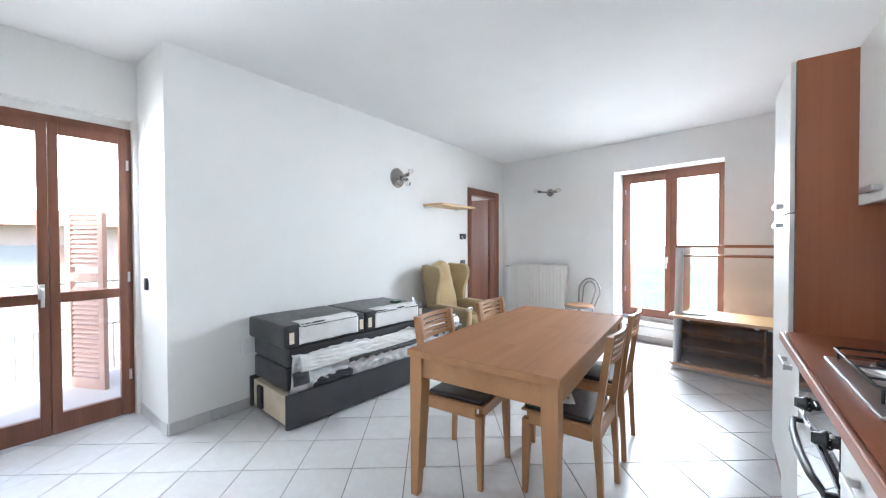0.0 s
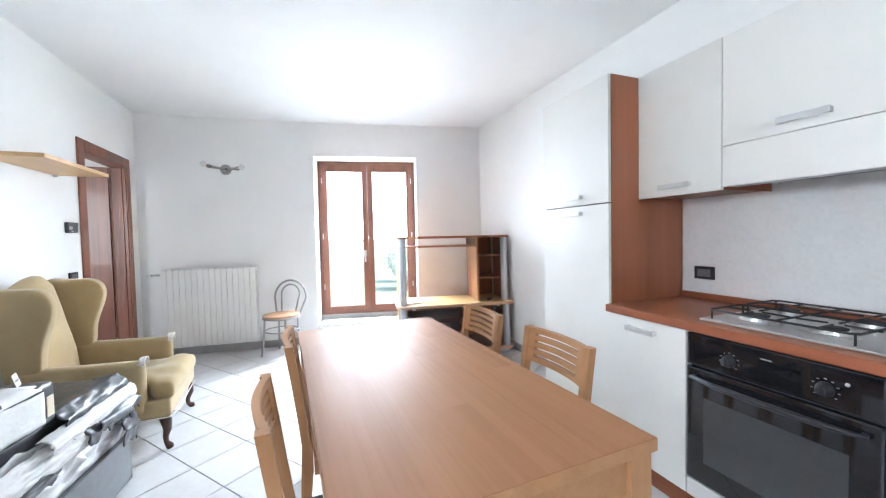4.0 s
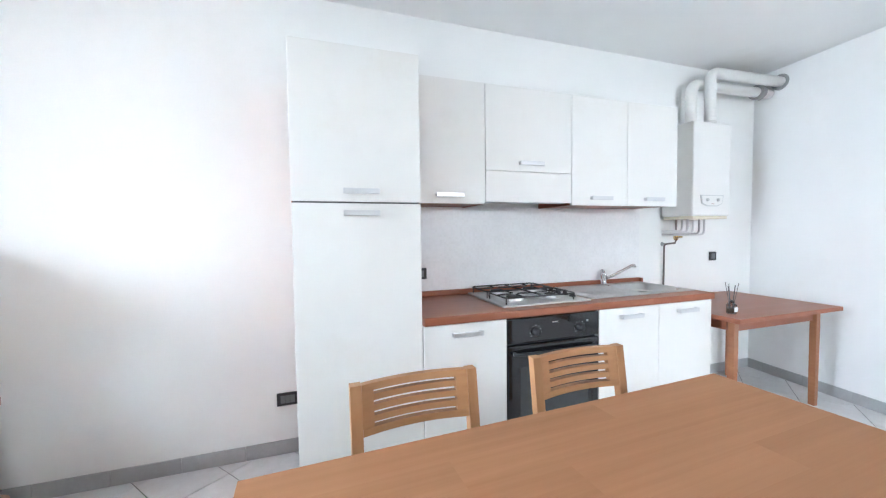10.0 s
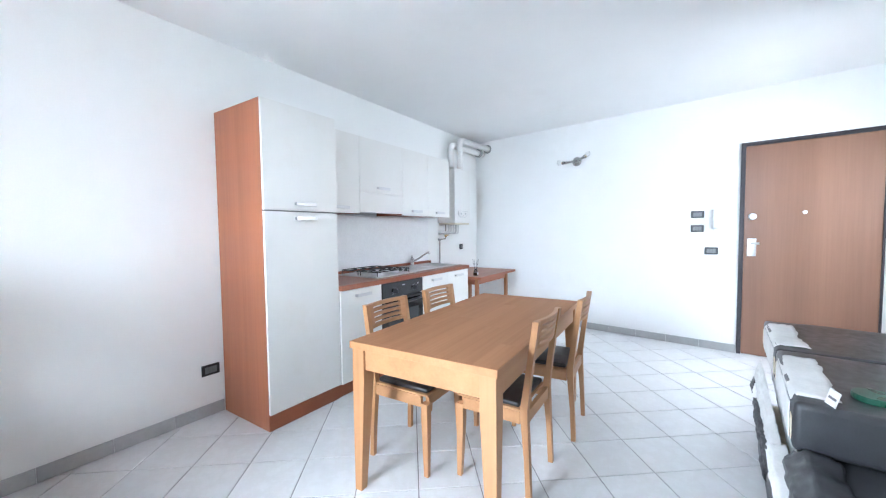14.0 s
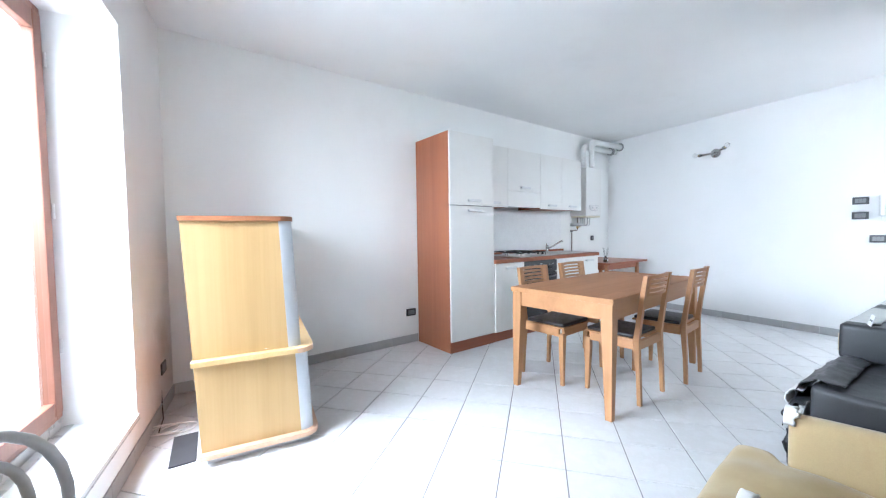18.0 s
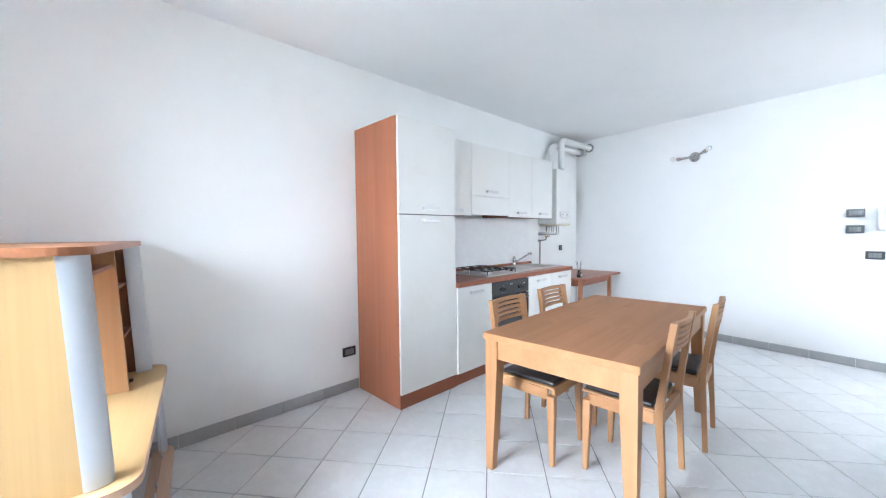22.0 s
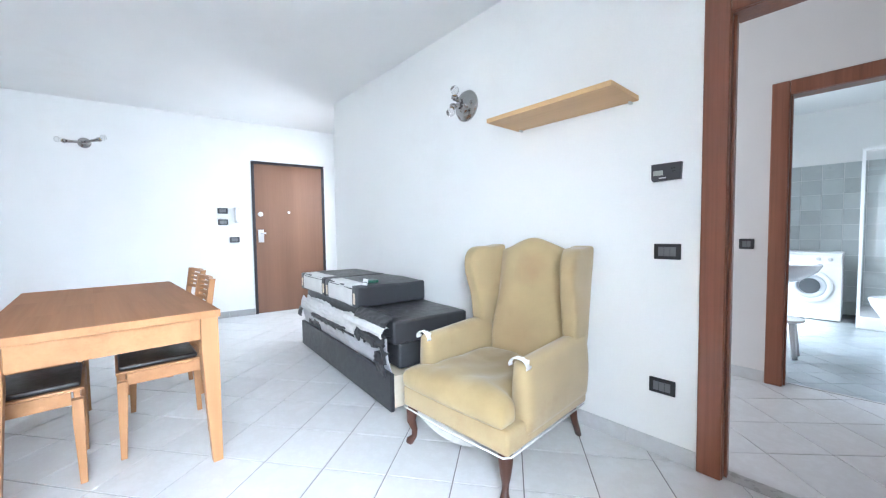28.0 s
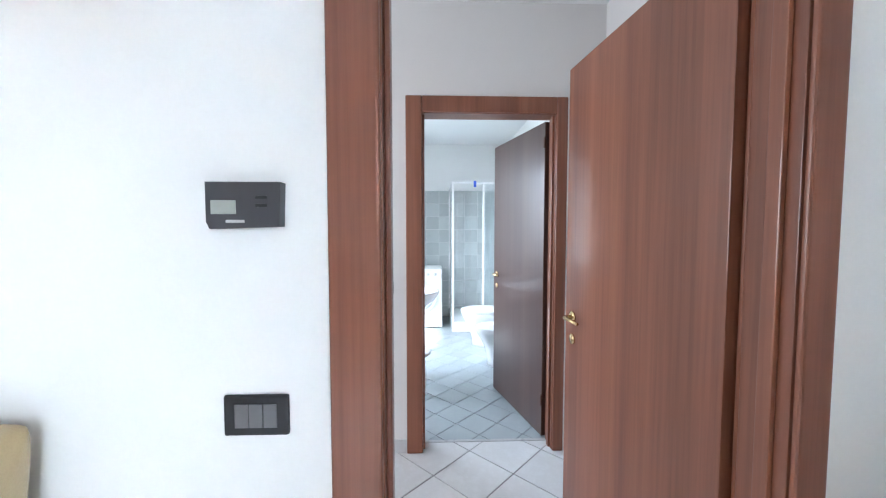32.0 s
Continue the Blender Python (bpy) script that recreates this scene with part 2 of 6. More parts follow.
WALNUT = wood("dark_walnut_vertical", (0.115, 0.040, 0.022), (0.205, 0.073, 0.039), (0.33, 0.128, 0.070), "z", 0.32, 5, coat=0.15)
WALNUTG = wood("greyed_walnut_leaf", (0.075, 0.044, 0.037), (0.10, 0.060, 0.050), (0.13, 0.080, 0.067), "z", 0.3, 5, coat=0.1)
ENTRY = wood("entrance_door_veneer", (0.18, 0.09, 0.052), (0.22, 0.1125, 0.0655), (0.258, 0.135, 0.08), "z", 0.38, 4)
BEECH = wood("table_wood", (0.31, 0.152, 0.072), (0.38, 0.190, 0.094), (0.425, 0.218, 0.112), "x", 0.50, 7, grain=60, relief=0.0, tone=0.05, spec=0.05)
BEECHV = wood("beech_vertical", (0.37, 0.187, 0.080), (0.44, 0.232, 0.103), (0.50, 0.275, 0.128), "z", 0.40, 8, spec=0.35)
BEECHH = wood("beech_across", (0.37, 0.184, 0.078), (0.44, 0.229, 0.100), (0.50, 0.272, 0.125), "x", 0.40, 8, spec=0.35)
MAPLE = wood("yellow_beech_veneer", (0.40, 0.258, 0.105), (0.45, 0.298, 0.127), (0.50, 0.34, 0.155), "z", 0.45, 6, spec=0.35)
MAPLEX = wood("yellow_beech_across", (0.54, 0.35, 0.145), (0.60, 0.40, 0.175), (0.66, 0.46, 0.21), "y", 0.4, 6)
CHEST = wood("red_brown_board", (0.24, 0.09, 0.035), (0.33, 0.135, 0.055), (0.40, 0.17, 0.075), "y", 0.38, 6)
DKBOARD = wood("brown_shelf_board", (0.28, 0.115, 0.05), (0.37, 0.16, 0.07), (0.43, 0.195, 0.09), "z", 0.42, 6)
SHELFW = wood("pale_oak_shelf", (0.52, 0.31, 0.14), (0.60, 0.38, 0.18), (0.66, 0.44, 0.22), "x", 0.45, 9)
WINW = wood("window_wood", (0.16, 0.062, 0.036), (0.215, 0.088, 0.052), (0.27, 0.115, 0.07), "z", 0.4, 9)
WHITEDOOR = plain("cream_laminate", (0.80, 0.79, 0.755), 0.42, var=0.02, big=3, fine=200, relief=0.05, dirt=((0.62, 0.55, 0.42), 2.2, 0.14))
def mosaic(name, col, dark, pitch):
    """A smooth panel printed with small uneven mosaic squares."""
    m, nt, nd, lk, bs = base_mat(name)
    vec = coords(nt, (1, 1, 1), (radians(90), 0, 0))
    br = nd.new("ShaderNodeTexBrick")
    br.offset, br.squash = 0.0, 1.0
    for key, v in (("Scale", 1.0), ("Brick Width", pitch), ("Row Height", pitch), ("Mortar Size", pitch * 0.05), ("Bias", -0.2)):
        br.inputs[key].default_value = v
    br.inputs["Color1"].default_value = (*col, 1)
    br.inputs["Color2"].default_value = (*dark, 1)
    br.inputs["Mortar"].default_value = (*shade(col, 0.97), 1)
    lk.new(vec, br.inputs["Vector"])
    cloud = ramp(nt, noise_node(nt, coords(nt), 9, 5), [(0.35, shade(col, 0.94)), (0.65, col)])
    lk.new(mixc(nt, 0.55, br.outputs["Color"], cloud), bs.inputs["Base Color"])
    bs.inputs["Roughness"].default_value = 0.34
    return m


SPLASH = mosaic("mosaic_splash_panel", (0.87, 0.87, 0.865), (0.77, 0.765, 0.755), 0.016)
STEEL = plain("brushed_steel", (0.62, 0.62, 0.61), 0.36, 1.0, var=0.05, big=3, fine=150, relief=0.02)
NICKEL = plain("polished_nickel", (0.42, 0.41, 0.40), 0.16, 1.0, var=0.06, relief=0.0)
PALEMARBLE = plain("pale_marble", (0.70, 0.70, 0.69), 0.35, var=0.06, big=6, fine=40, relief=0.03, dirt=((0.5, 0.5, 0.5), 7, 0.25))
CHROME = plain("chrome", (0.78, 0.78, 0.78), 0.12, 1.0, var=0.04, relief=0.0)
SATIN = plain("satin_aluminium", (0.70, 0.70, 0.70), 0.38, 1.0, var=0.05, fine=180, relief=0.05)
SILVERP = plain("silver_grey_paint", (0.55, 0.57, 0.60), 0.4, 0.35, var=0.04, relief=0.04)
BLACKP = plain("black_plastic", (0.022, 0.022, 0.024), 0.35, var=0.12, relief=0.05)
DARKGREY = plain("dark_grey_plastic", (0.06, 0.06, 0.065), 0.42, var=0.1, relief=0.05)
MIDGREY = plain("grey_plastic_inset", (0.16, 0.16, 0.165), 0.4, var=0.1, relief=0.05)
OVENGLASS = plain("black_oven_glass", (0.012, 0.012, 0.014), 0.06, var=0.1, relief=0.0, coat=0.4)
IRON = plain("cast_iron", (0.03, 0.03, 0.03), 0.6, var=0.2, fine=200, relief=0.3)
LEATHER = plain("black_leatherette", (0.042, 0.043, 0.047), 0.36, var=0.2, big=6, fine=220, relief=0.3, dist=0.0015)
SEATBLK = plain("dark_seat_vinyl", (0.028, 0.024, 0.023), 0.38, var=0.2, big=7, fine=240, relief=0.25)
FOIL = plain("silvery_torn_lining", (0.66, 0.66, 0.67), 0.38, 0.15, var=0.12, big=8, fine=60, relief=0.5, dist=0.003, dirt=((0.35, 0.35, 0.36), 6, 0.3))
LINING = plain("torn_white_lining", (0.78, 0.775, 0.76), 0.9, var=0.10, big=9, fine=70, relief=0.6, dist=0.003, dirt=((0.48, 0.47, 0.46), 5, 0.22))
TVEDGE = wood("pinkish_beech_edge", (0.52, 0.32, 0.20), (0.60, 0.385, 0.25), (0.66, 0.44, 0.30), "y", 0.4, 6)
RAWPINE = wood("raw_pine_frame", (0.66, 0.56, 0.40), (0.74, 0.65, 0.50), (0.80, 0.72, 0.58), "x", 0.7, 9)
FABRIC = plain("mustard_upholstery", (0.43, 0.328, 0.168), 0.92, var=0.14, big=4.5, fine=320, relief=0.5, dist=0.001, sheen=0.3, dirt=((0.30, 0.17, 0.075), 2.6, 0.45))
LEGWOOD = wood("dark_mahogany_leg", (0.05, 0.02, 0.012), (0.08, 0.032, 0.02), (0.11, 0.045, 0.028), "z", 0.35, 9)
ENAMEL = plain("white_enamel", (0.82, 0.81, 0.78), 0.35, var=0.02, relief=0.02)
WHITEPL = plain("white_plastic", (0.80, 0.80, 0.79), 0.45, var=0.03, relief=0.03)
CERAMIC = plain("white_ceramic", (0.84, 0.84, 0.84), 0.12, var=0.02, relief=0.0, coat=0.3)
PIPEW = plain("painted_pipe", (0.80, 0.79, 0.76), 0.5, var=0.05, relief=0.05)
BRASS = plain("brass", (0.66, 0.50, 0.26), 0.25, 1.0, var=0.08, relief=0.03)
MARBLE = plain("grey_marble", (0.50, 0.50, 0.49), 0.3, var=0.18, big=6, fine=40, relief=0.05, dirt=((0.28, 0.28, 0.28), 8, 0.4))
CANE = plain("tan_seat_panel", (0.50, 0.30, 0.17), 0.55, var=0.14, big=9, fine=150, relief=0.3)
GREYTUBE = plain("grey_painted_tube", (0.36, 0.36, 0.355), 0.45, 0.25, var=0.08, relief=0.03)
GLASS = glass_mat("clear_glass")
SMOKED = glass_mat("smoked_glass", (0.80, 0.80, 0.82))
FROST = glass_mat("shower_panel", (0.86, 0.90, 0.92), 0.15)
GREENP = plain("green_plastic", (0.02, 0.10, 0.06), 0.3, var=0.15, relief=0.1)
PAPER = plain("white_paper", (0.80, 0.80, 0.80), 0.9, var=0.04, relief=0.1)
BULB = glass_mat("bulb_glass", (0.90, 0.90, 0.90), 0.06)
BLUEPL = plain("blue_plastic", (0.03, 0.08, 0.45), 0.4, relief=0.03)
BATHTILE = tile_mat("blue_grey_floor_tile", (0.46, 0.50, 0.51), (0.40, 0.445, 0.46), 0.22, 0.08)
BATHW1 = tile_mat("pale_blue_wall_tile", (0.60, 0.635, 0.62), (0.56, 0.595, 0.585), 0.3, 0.05)
BATHW2 = tile_mat("blue_grey_wall_tile", (0.545, 0.58, 0.57), (0.50, 0.535, 0.53), 0.3, 0.05)
TERRA = plain("terrace_paving", (0.50, 0.45, 0.40), 0.85, var=0.12, relief=0.2)
SHUTTER = wood("shutter_wood", (0.36, 0.22, 0.17), (0.42, 0.27, 0.21), (0.48, 0.32, 0.25), "z", 0.5, 9)
BARK = plain("bark", (0.12, 0.09, 0.07), 0.9, var=0.3, relief=0.6)
# leaf colour lifted very pale to stand in for distant haze
LEAF = plain("haze_paled_foliage", (0.27, 0.295, 0.25), 0.7, var=0.2, big=3, fine=12, relief=0.4)
GRASS = plain("meadow", (0.115, 0.135, 0.085), 0.95, var=0.3, big=0.2, fine=3, relief=0.4, dist=0.02)
BRICKC = plain("pink_plaster", (0.58, 0.46, 0.41), 0.9, var=0.08, big=4, fine=50, relief=0.3)


def stained(name, col, stain, spots):
    """Upholstery with worn brown patches; each spot is (centre, radius, strength)."""
    m, nt, nd, lk, bs = base_mat(name)
    vec = coords(nt)
    c = ramp(nt, noise_node(nt, vec, 4.5, 4), [(0.3, shade(col, 0.88)), (0.7, shade(col, 1.08))])
    weave = noise_node(nt, vec, 320, 3)
    c = mixc(nt, 0.3, c, ramp(nt, weave, [(0.35, shade(col, 0.8)), (0.65, shade(col, 1.12))]))
    for centre, rad, amount in spots:
        d = nd.new("ShaderNodeVectorMath")
        d.operation = "DISTANCE"
        lk.new(vec, d.inputs[0])
        d.inputs[1].default_value = centre
        add = nd.new("ShaderNodeMath")
        add.operation = "MULTIPLY_ADD"
        lk.new(noise_node(nt, vec, 7, 4), add.inputs[0])
        add.inputs[1].default_value = rad
        lk.new(d.outputs["Value"], add.inputs[2])
        fac = ramp(nt, add.outputs[0], [(rad * 0.5, (amount,) * 3), (rad * 1.6, (0, 0, 0))])
        c = mixc(nt, fac, c, stain)
    lk.new(c, bs.inputs["Base Color"])
    bs.inputs["Roughness"].default_value = 0.92
    bs.inputs["Sheen Weight"].default_value = 0.3
    bump(nt, bs, weave, 0.5, 0.001)
    return m


BACKFAB = stained("stained_back_upholstery", (0.435, 0.332, 0.168), (0.33, 0.17, 0.085), [((0.03, 0.24, 0.93), 0.12, 0.42), ((0.06, 0.24, 0.90), 0.05, 0.3), ((-0.04, 0.2, 0.52), 0.20, 0.25)])
SEATFAB = stained("stained_seat_upholstery", (0.44, 0.335, 0.16), (0.25, 0.175, 0.06), [((-0.02, 0.0, 0.45), 0.60, 1.0), ((0.10, -0.18, 0.45), 0.22, 0.7), ((-0.16, -0.2, 0.45), 0.13, 0.4)])


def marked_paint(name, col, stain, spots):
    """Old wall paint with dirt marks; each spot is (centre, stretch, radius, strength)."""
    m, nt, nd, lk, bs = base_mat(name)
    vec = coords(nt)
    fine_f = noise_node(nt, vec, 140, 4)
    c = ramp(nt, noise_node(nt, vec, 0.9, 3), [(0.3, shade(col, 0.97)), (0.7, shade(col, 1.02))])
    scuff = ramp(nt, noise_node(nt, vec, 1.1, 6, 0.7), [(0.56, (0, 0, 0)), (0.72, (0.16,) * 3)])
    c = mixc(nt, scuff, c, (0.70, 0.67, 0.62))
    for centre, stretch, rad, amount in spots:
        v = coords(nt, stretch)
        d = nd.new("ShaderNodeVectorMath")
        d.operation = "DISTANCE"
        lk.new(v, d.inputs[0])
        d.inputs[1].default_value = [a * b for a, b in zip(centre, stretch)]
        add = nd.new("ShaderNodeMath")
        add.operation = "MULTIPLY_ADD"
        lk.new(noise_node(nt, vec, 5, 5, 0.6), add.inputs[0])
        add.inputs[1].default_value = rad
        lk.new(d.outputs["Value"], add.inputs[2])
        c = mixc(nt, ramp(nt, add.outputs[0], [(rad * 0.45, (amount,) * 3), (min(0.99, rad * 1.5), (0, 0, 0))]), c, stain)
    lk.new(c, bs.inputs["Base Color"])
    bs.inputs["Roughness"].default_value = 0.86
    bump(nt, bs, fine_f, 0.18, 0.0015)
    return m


WALLW = marked_paint("wall_paint_window_side", (0.87, 0.87, 0.86), (0.58, 0.45, 0.33), [((2.86, 0.45, 0.10), (1, 1, 0.8), 0.55, 0.6), ((2.84, 0.20, 0.45), (1, 1, 1), 0.25, 0.5)])
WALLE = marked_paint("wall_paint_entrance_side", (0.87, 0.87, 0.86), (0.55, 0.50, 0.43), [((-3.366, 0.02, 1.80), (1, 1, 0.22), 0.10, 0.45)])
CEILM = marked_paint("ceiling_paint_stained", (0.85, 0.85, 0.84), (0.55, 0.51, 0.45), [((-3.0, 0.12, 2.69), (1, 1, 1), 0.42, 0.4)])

# ---- structure ----
WM = pose(wx(KB), KB, 0, 0, 0, -math.degrees(math.atan(0.2)))   # x out through the window wall, y along it
EM = pose(ex(KB), KB, 0, 0, 0, -math.degrees(math.atan(0.13)))   # x into the room from the entrance wall, y along it
WB = pose(*(WM @ Vector((0, 2.11, 0))), 0, 0, -math.degrees(math.atan(0.105)))   # the same wall past the window, y from its edge
RX = -1.512                              # return wall beside the balcony recess
WIN_A, WIN_B, WIN_LO, WIN_HI = 0.862, 2.11, 0.23, 2.29
ED_A, ED_B, ED_HI = 3.345, 4.345, 2.165


def moved(bm, m):
    bmesh.ops.transform(bm, matrix=m, verts=bm.verts[:])
    return bm


w = block(-4.2, 3.4, KY - 0.3, KY, -0.2, CZ + 0.2)
built("wall_kitchen", w, WALL, "white painted plaster wall behind the kitchen units")

w = bmesh.new()
for a, b, lo, hi in ((0.0, WIN_A, -0.2, CZ + 0.2), (WIN_B, WIN_B + 0.08, -0.2, CZ + 0.2), (WIN_A, WIN_B, -0.2, WIN_LO - 0.03), (WIN_A, WIN_B, WIN_HI, CZ + 0.2)):
    box(w, 0, 0.40, a, b, lo, hi)
moved(w, WM)
bend = mesh_of("wall", moved(block(0, 0.36, 0.0, 1.95, -0.2, CZ + 0.2), WB), None)
w.from_mesh(bend)
built("wall_window", w, WALLW, "white painted plaster wall with a deep window reveal")

w = bmesh.new()
for a, b, lo, hi in ((0.0, ED_A, -0.2, CZ + 0.2), (ED_B, 4.9, -0.2, CZ + 0.2), (ED_A, ED_B, ED_HI, CZ + 0.2), (ED_A, ED_B, -0.2, -0.01)):
    box(w, -0.28, 0, a, b, lo, hi)
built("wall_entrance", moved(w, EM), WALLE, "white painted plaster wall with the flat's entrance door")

DX0, DX1, DHI = 2.315, 3.147, 2.075      # rough opening of the inner doors
w = bmesh.new()
for a, b, lo, hi in ((RX, DX0, -0.2, CZ + 0.2), (DX1, 3.9, -0.2, CZ + 0.2), (DX0, DX1, DHI, CZ + 0.2)):
    box(w, a, b, SY, SY + 0.12, lo, hi)
built("wall_sofa", w, WALL, "white painted plaster wall with an inner door")
built("wall_return", block(RX, RX + 0.12, SY + 0.12, BY + 0.3, -0.2, CZ + 0.2), WALL, "short white return wall beside the balcony door")

FX0, FX1, FHI = -2.44, -1.54, 2.265
w = bmesh.new()
for a, b, lo, hi in ((-3.2, FX0, -0.2, CZ + 0.2), (FX1, RX, -0.2, CZ + 0.2), (FX0, FX1, FHI, CZ + 0.2), (FX0, FX1, -0.2, -0.012)):
    box(w, a, b, BY, BY + 0.28, lo, hi)
built("wall_balcony", w, WALL, "white painted plaster wall with the balcony door")

HX0, HX1, HY = -0.60, 3.46, 5.385
QX0, QX1 = 2.352, 3.192                  # bathroom door opening
# unseen hall end wall; its opening is invented to let the fill lamp in
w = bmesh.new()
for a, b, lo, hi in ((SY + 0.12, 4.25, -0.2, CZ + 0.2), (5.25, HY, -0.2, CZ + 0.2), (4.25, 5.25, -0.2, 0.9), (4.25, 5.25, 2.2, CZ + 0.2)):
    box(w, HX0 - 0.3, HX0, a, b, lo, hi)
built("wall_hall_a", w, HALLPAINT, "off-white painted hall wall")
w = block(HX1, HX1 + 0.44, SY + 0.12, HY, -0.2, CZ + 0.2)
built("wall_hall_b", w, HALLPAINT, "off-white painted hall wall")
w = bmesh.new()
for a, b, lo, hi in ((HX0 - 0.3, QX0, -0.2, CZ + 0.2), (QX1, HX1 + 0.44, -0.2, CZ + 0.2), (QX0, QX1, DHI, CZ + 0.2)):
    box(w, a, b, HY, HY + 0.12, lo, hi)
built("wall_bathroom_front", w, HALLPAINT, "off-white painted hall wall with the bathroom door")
BX0, BX1, BBY = 1.15, 3.585, 8.95
w = bmesh.new()
for a, b, lo, hi in ((HY + 0.12, 6.35, -0.2, CZ + 0.2), (7.55, BBY + 0.2, -0.2, CZ + 0.2), (6.35, 7.55, -0.2, 0.95), (6.35, 7.55, 2.25, CZ + 0.2)):
    box(w, BX0 - 0.3, BX0, a, b, lo, hi)
built("wall_bathroom_a", w, WALL, "white bathroom wall with a window")
built("wall_bathroom_b", block(BX1, BX1 + 0.2, HY + 0.12, BBY + 0.2, -0.2, CZ + 0.2), WALL, "white bathroom side wall")
built("wall_bathroom_back", block(BX0, BX1, BBY, BBY + 0.2, -0.2, CZ + 0.2), WALL, "white bathroom wall above blue-grey tiles")

c = bmesh.new()
prism(c, [(ex(KY) - 0.3, KY - 0.3), (wx(KY) + 0.4, KY - 0.3), (wx(SY) + 0.45, SY + 0.06), (RX + 0.05, SY + 0.06), (RX + 0.05, BY + 0.28), (ex(BY) - 0.3, BY + 0.28)], "z", CZ, CZ + 0.15)
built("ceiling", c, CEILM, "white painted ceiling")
built("ceiling_hall", block(HX0 - 0.3, HX1 + 0.44, SY + 0.06, HY + 0.06, CZ, CZ + 0.15), CEIL, "white painted hall ceiling")
built("ceiling_bathroom", block(BX0 - 0.3, BX1 + 0.2, HY + 0.06, BBY + 0.2, CZ - 0.01, CZ + 0.15), CEIL, "white painted bathroom ceiling")

f = bmesh.new()
prism(f, [(ex(KY) - 0.3, KY - 0.3), (wx(KY) + 0.4, KY - 0.3), (wx(SY) + 0.45, SY), (HX1 + 0.4, SY), (HX1 + 0.4, HY + 0.13), (HX0 - 0.3, HY + 0.13), (HX0 - 0.3, BY + 0.28), (ex(BY) - 0.3, BY + 0.28)], "z", -0.16, -0.004)
FLOOR = built("floor", f, GROUT, "pale grey marbled ceramic tiles laid diagonally with grey joints")
BFLOOR = built("floor_bathroom", block(BX0 - 0.3, BX1 + 0.2, HY + 0.131, BBY + 0.2, -0.16, -0.004), GROUT, "blue-grey ceramic bathroom floor tiles laid diagonally")

# window
WINDOW = tagged(new("window_1"), "brown wooden double casement window standing closed in a deep reveal", "window", "", "structure")
WINDOW.matrix_basis = WM
fr = bmesh.new()
f0, f1 = 0.295, 0.36
for a, b, lo, hi in ((WIN_A, WIN_A + 0.055, 0.285, WIN_HI), (WIN_B - 0.055, WIN_B, 0.285, WIN_HI), (WIN_A + 0.055, WIN_B - 0.055, WIN_HI - 0.06, WIN_HI), (WIN_A + 0.055, WIN_B - 0.055, 0.285, 0.335)):
    box(fr, f0, f1, a, b, lo, hi, 0.006)
part("window_frame", fr, WINW, WINDOW)
mid = (WIN_A + WIN_B) / 2


def sash(parent, x, a, b, lo, hi, stile, rails, depth=0.05):
    """A wooden sash across y from a to b; rails lists the glass heights."""
    bm = bmesh.new()
    box(bm, x, x + depth, a, a + stile, lo, hi, 0.006)
    box(bm, x, x + depth, b - stile, b, lo, hi, 0.006)
    edges = [lo] + [z for r in rails for z in r] + [hi]
    for k in range(0, len(edges), 2):
        box(bm, x + 0.002, x + depth - 0.002, a + stile, b - stile, edges[k], edges[k + 1], 0.005)
    s = part("sash", bm, WINW, parent)
    for g0, g1 in rails:
        p = part("pane", block(x + depth / 2 - 0.003, x + depth / 2 + 0.003, a + stile - 0.004, b - stile + 0.004, g0 - 0.004, g1 + 0.004), GLASS, s)
        p.visible_shadow = False
    return s


for a, b in ((WIN_A + 0.045, mid - 0.001), (mid + 0.001, WIN_B - 0.045)):
    s = sash(WINDOW, f0 - 0.02, a, b, 0.325, WIN_HI - 0.05, 0.07, [(0.395, 2.15)])
    out = a < mid - 0.3
    for z in (0.62, 1.28, 2.0):
        yy = a + 0.004 if out else b - 0.004
        part("hinge", lathe(bmesh.new(), [(0.007, 0), (0.007, 0.07)], 10, (f0 - 0.026, yy, z)), SATIN, s)
hb = bmesh.new()
box(hb, f0 - 0.032, f0 - 0.021, mid + 0.03, mid + 0.058, 1.04, 1.12, 0.003)
tube(hb, [(f0 - 0.03, mid + 0.044, 1.08), (f0 - 0.055, mid + 0.044, 1.08), (f0 - 0.062, mid + 0.044, 1.06), (f0 - 0.062, mid + 0.042, 0.97)], 0.009, 8)
part("window_handle", hb, WHITEPL, WINDOW, "white lever handle", True)
part("window_sill", block(-0.012, 0.30, WIN_A - 0.001, WIN_B + 0.001, WIN_LO - 0.022, WIN_LO, 0.004), PALEMARBLE, WINDOW, "pale marble inner sill")
part("sill_edge", block(-0.013, 0.02, WIN_A - 0.001, WIN_B + 0.001, WIN_LO - 0.03, WIN_LO - 0.0222, 0.002), MARBLE, WINDOW, "dark grey lower edge of the sill")
part("grimy_strip", block(0.255, 0.2945, WIN_A + 0.001, WIN_B - 0.001, WIN_LO + 0.0002, WIN_LO + 0.004, 0.001), MARBLE, WINDOW, "grimy grey strip along the frame")
part("window_sill", block(0.3005, 0.46, WIN_A, WIN_B, WIN_LO - 0.03, WIN_LO + 0.05, 0.004), MARBLE, WINDOW, "grey marble sill")
rl = bmesh.new()
for z in (1.17, 1.26):
    tube(rl, [(0.52, WIN_A - 0.1, z), (0.52, WIN_B + 0.1, z)], 0.012, 8)
part("guard_rail", rl, SATIN, WINDOW, "thin metal guard bars outside the glass", True)

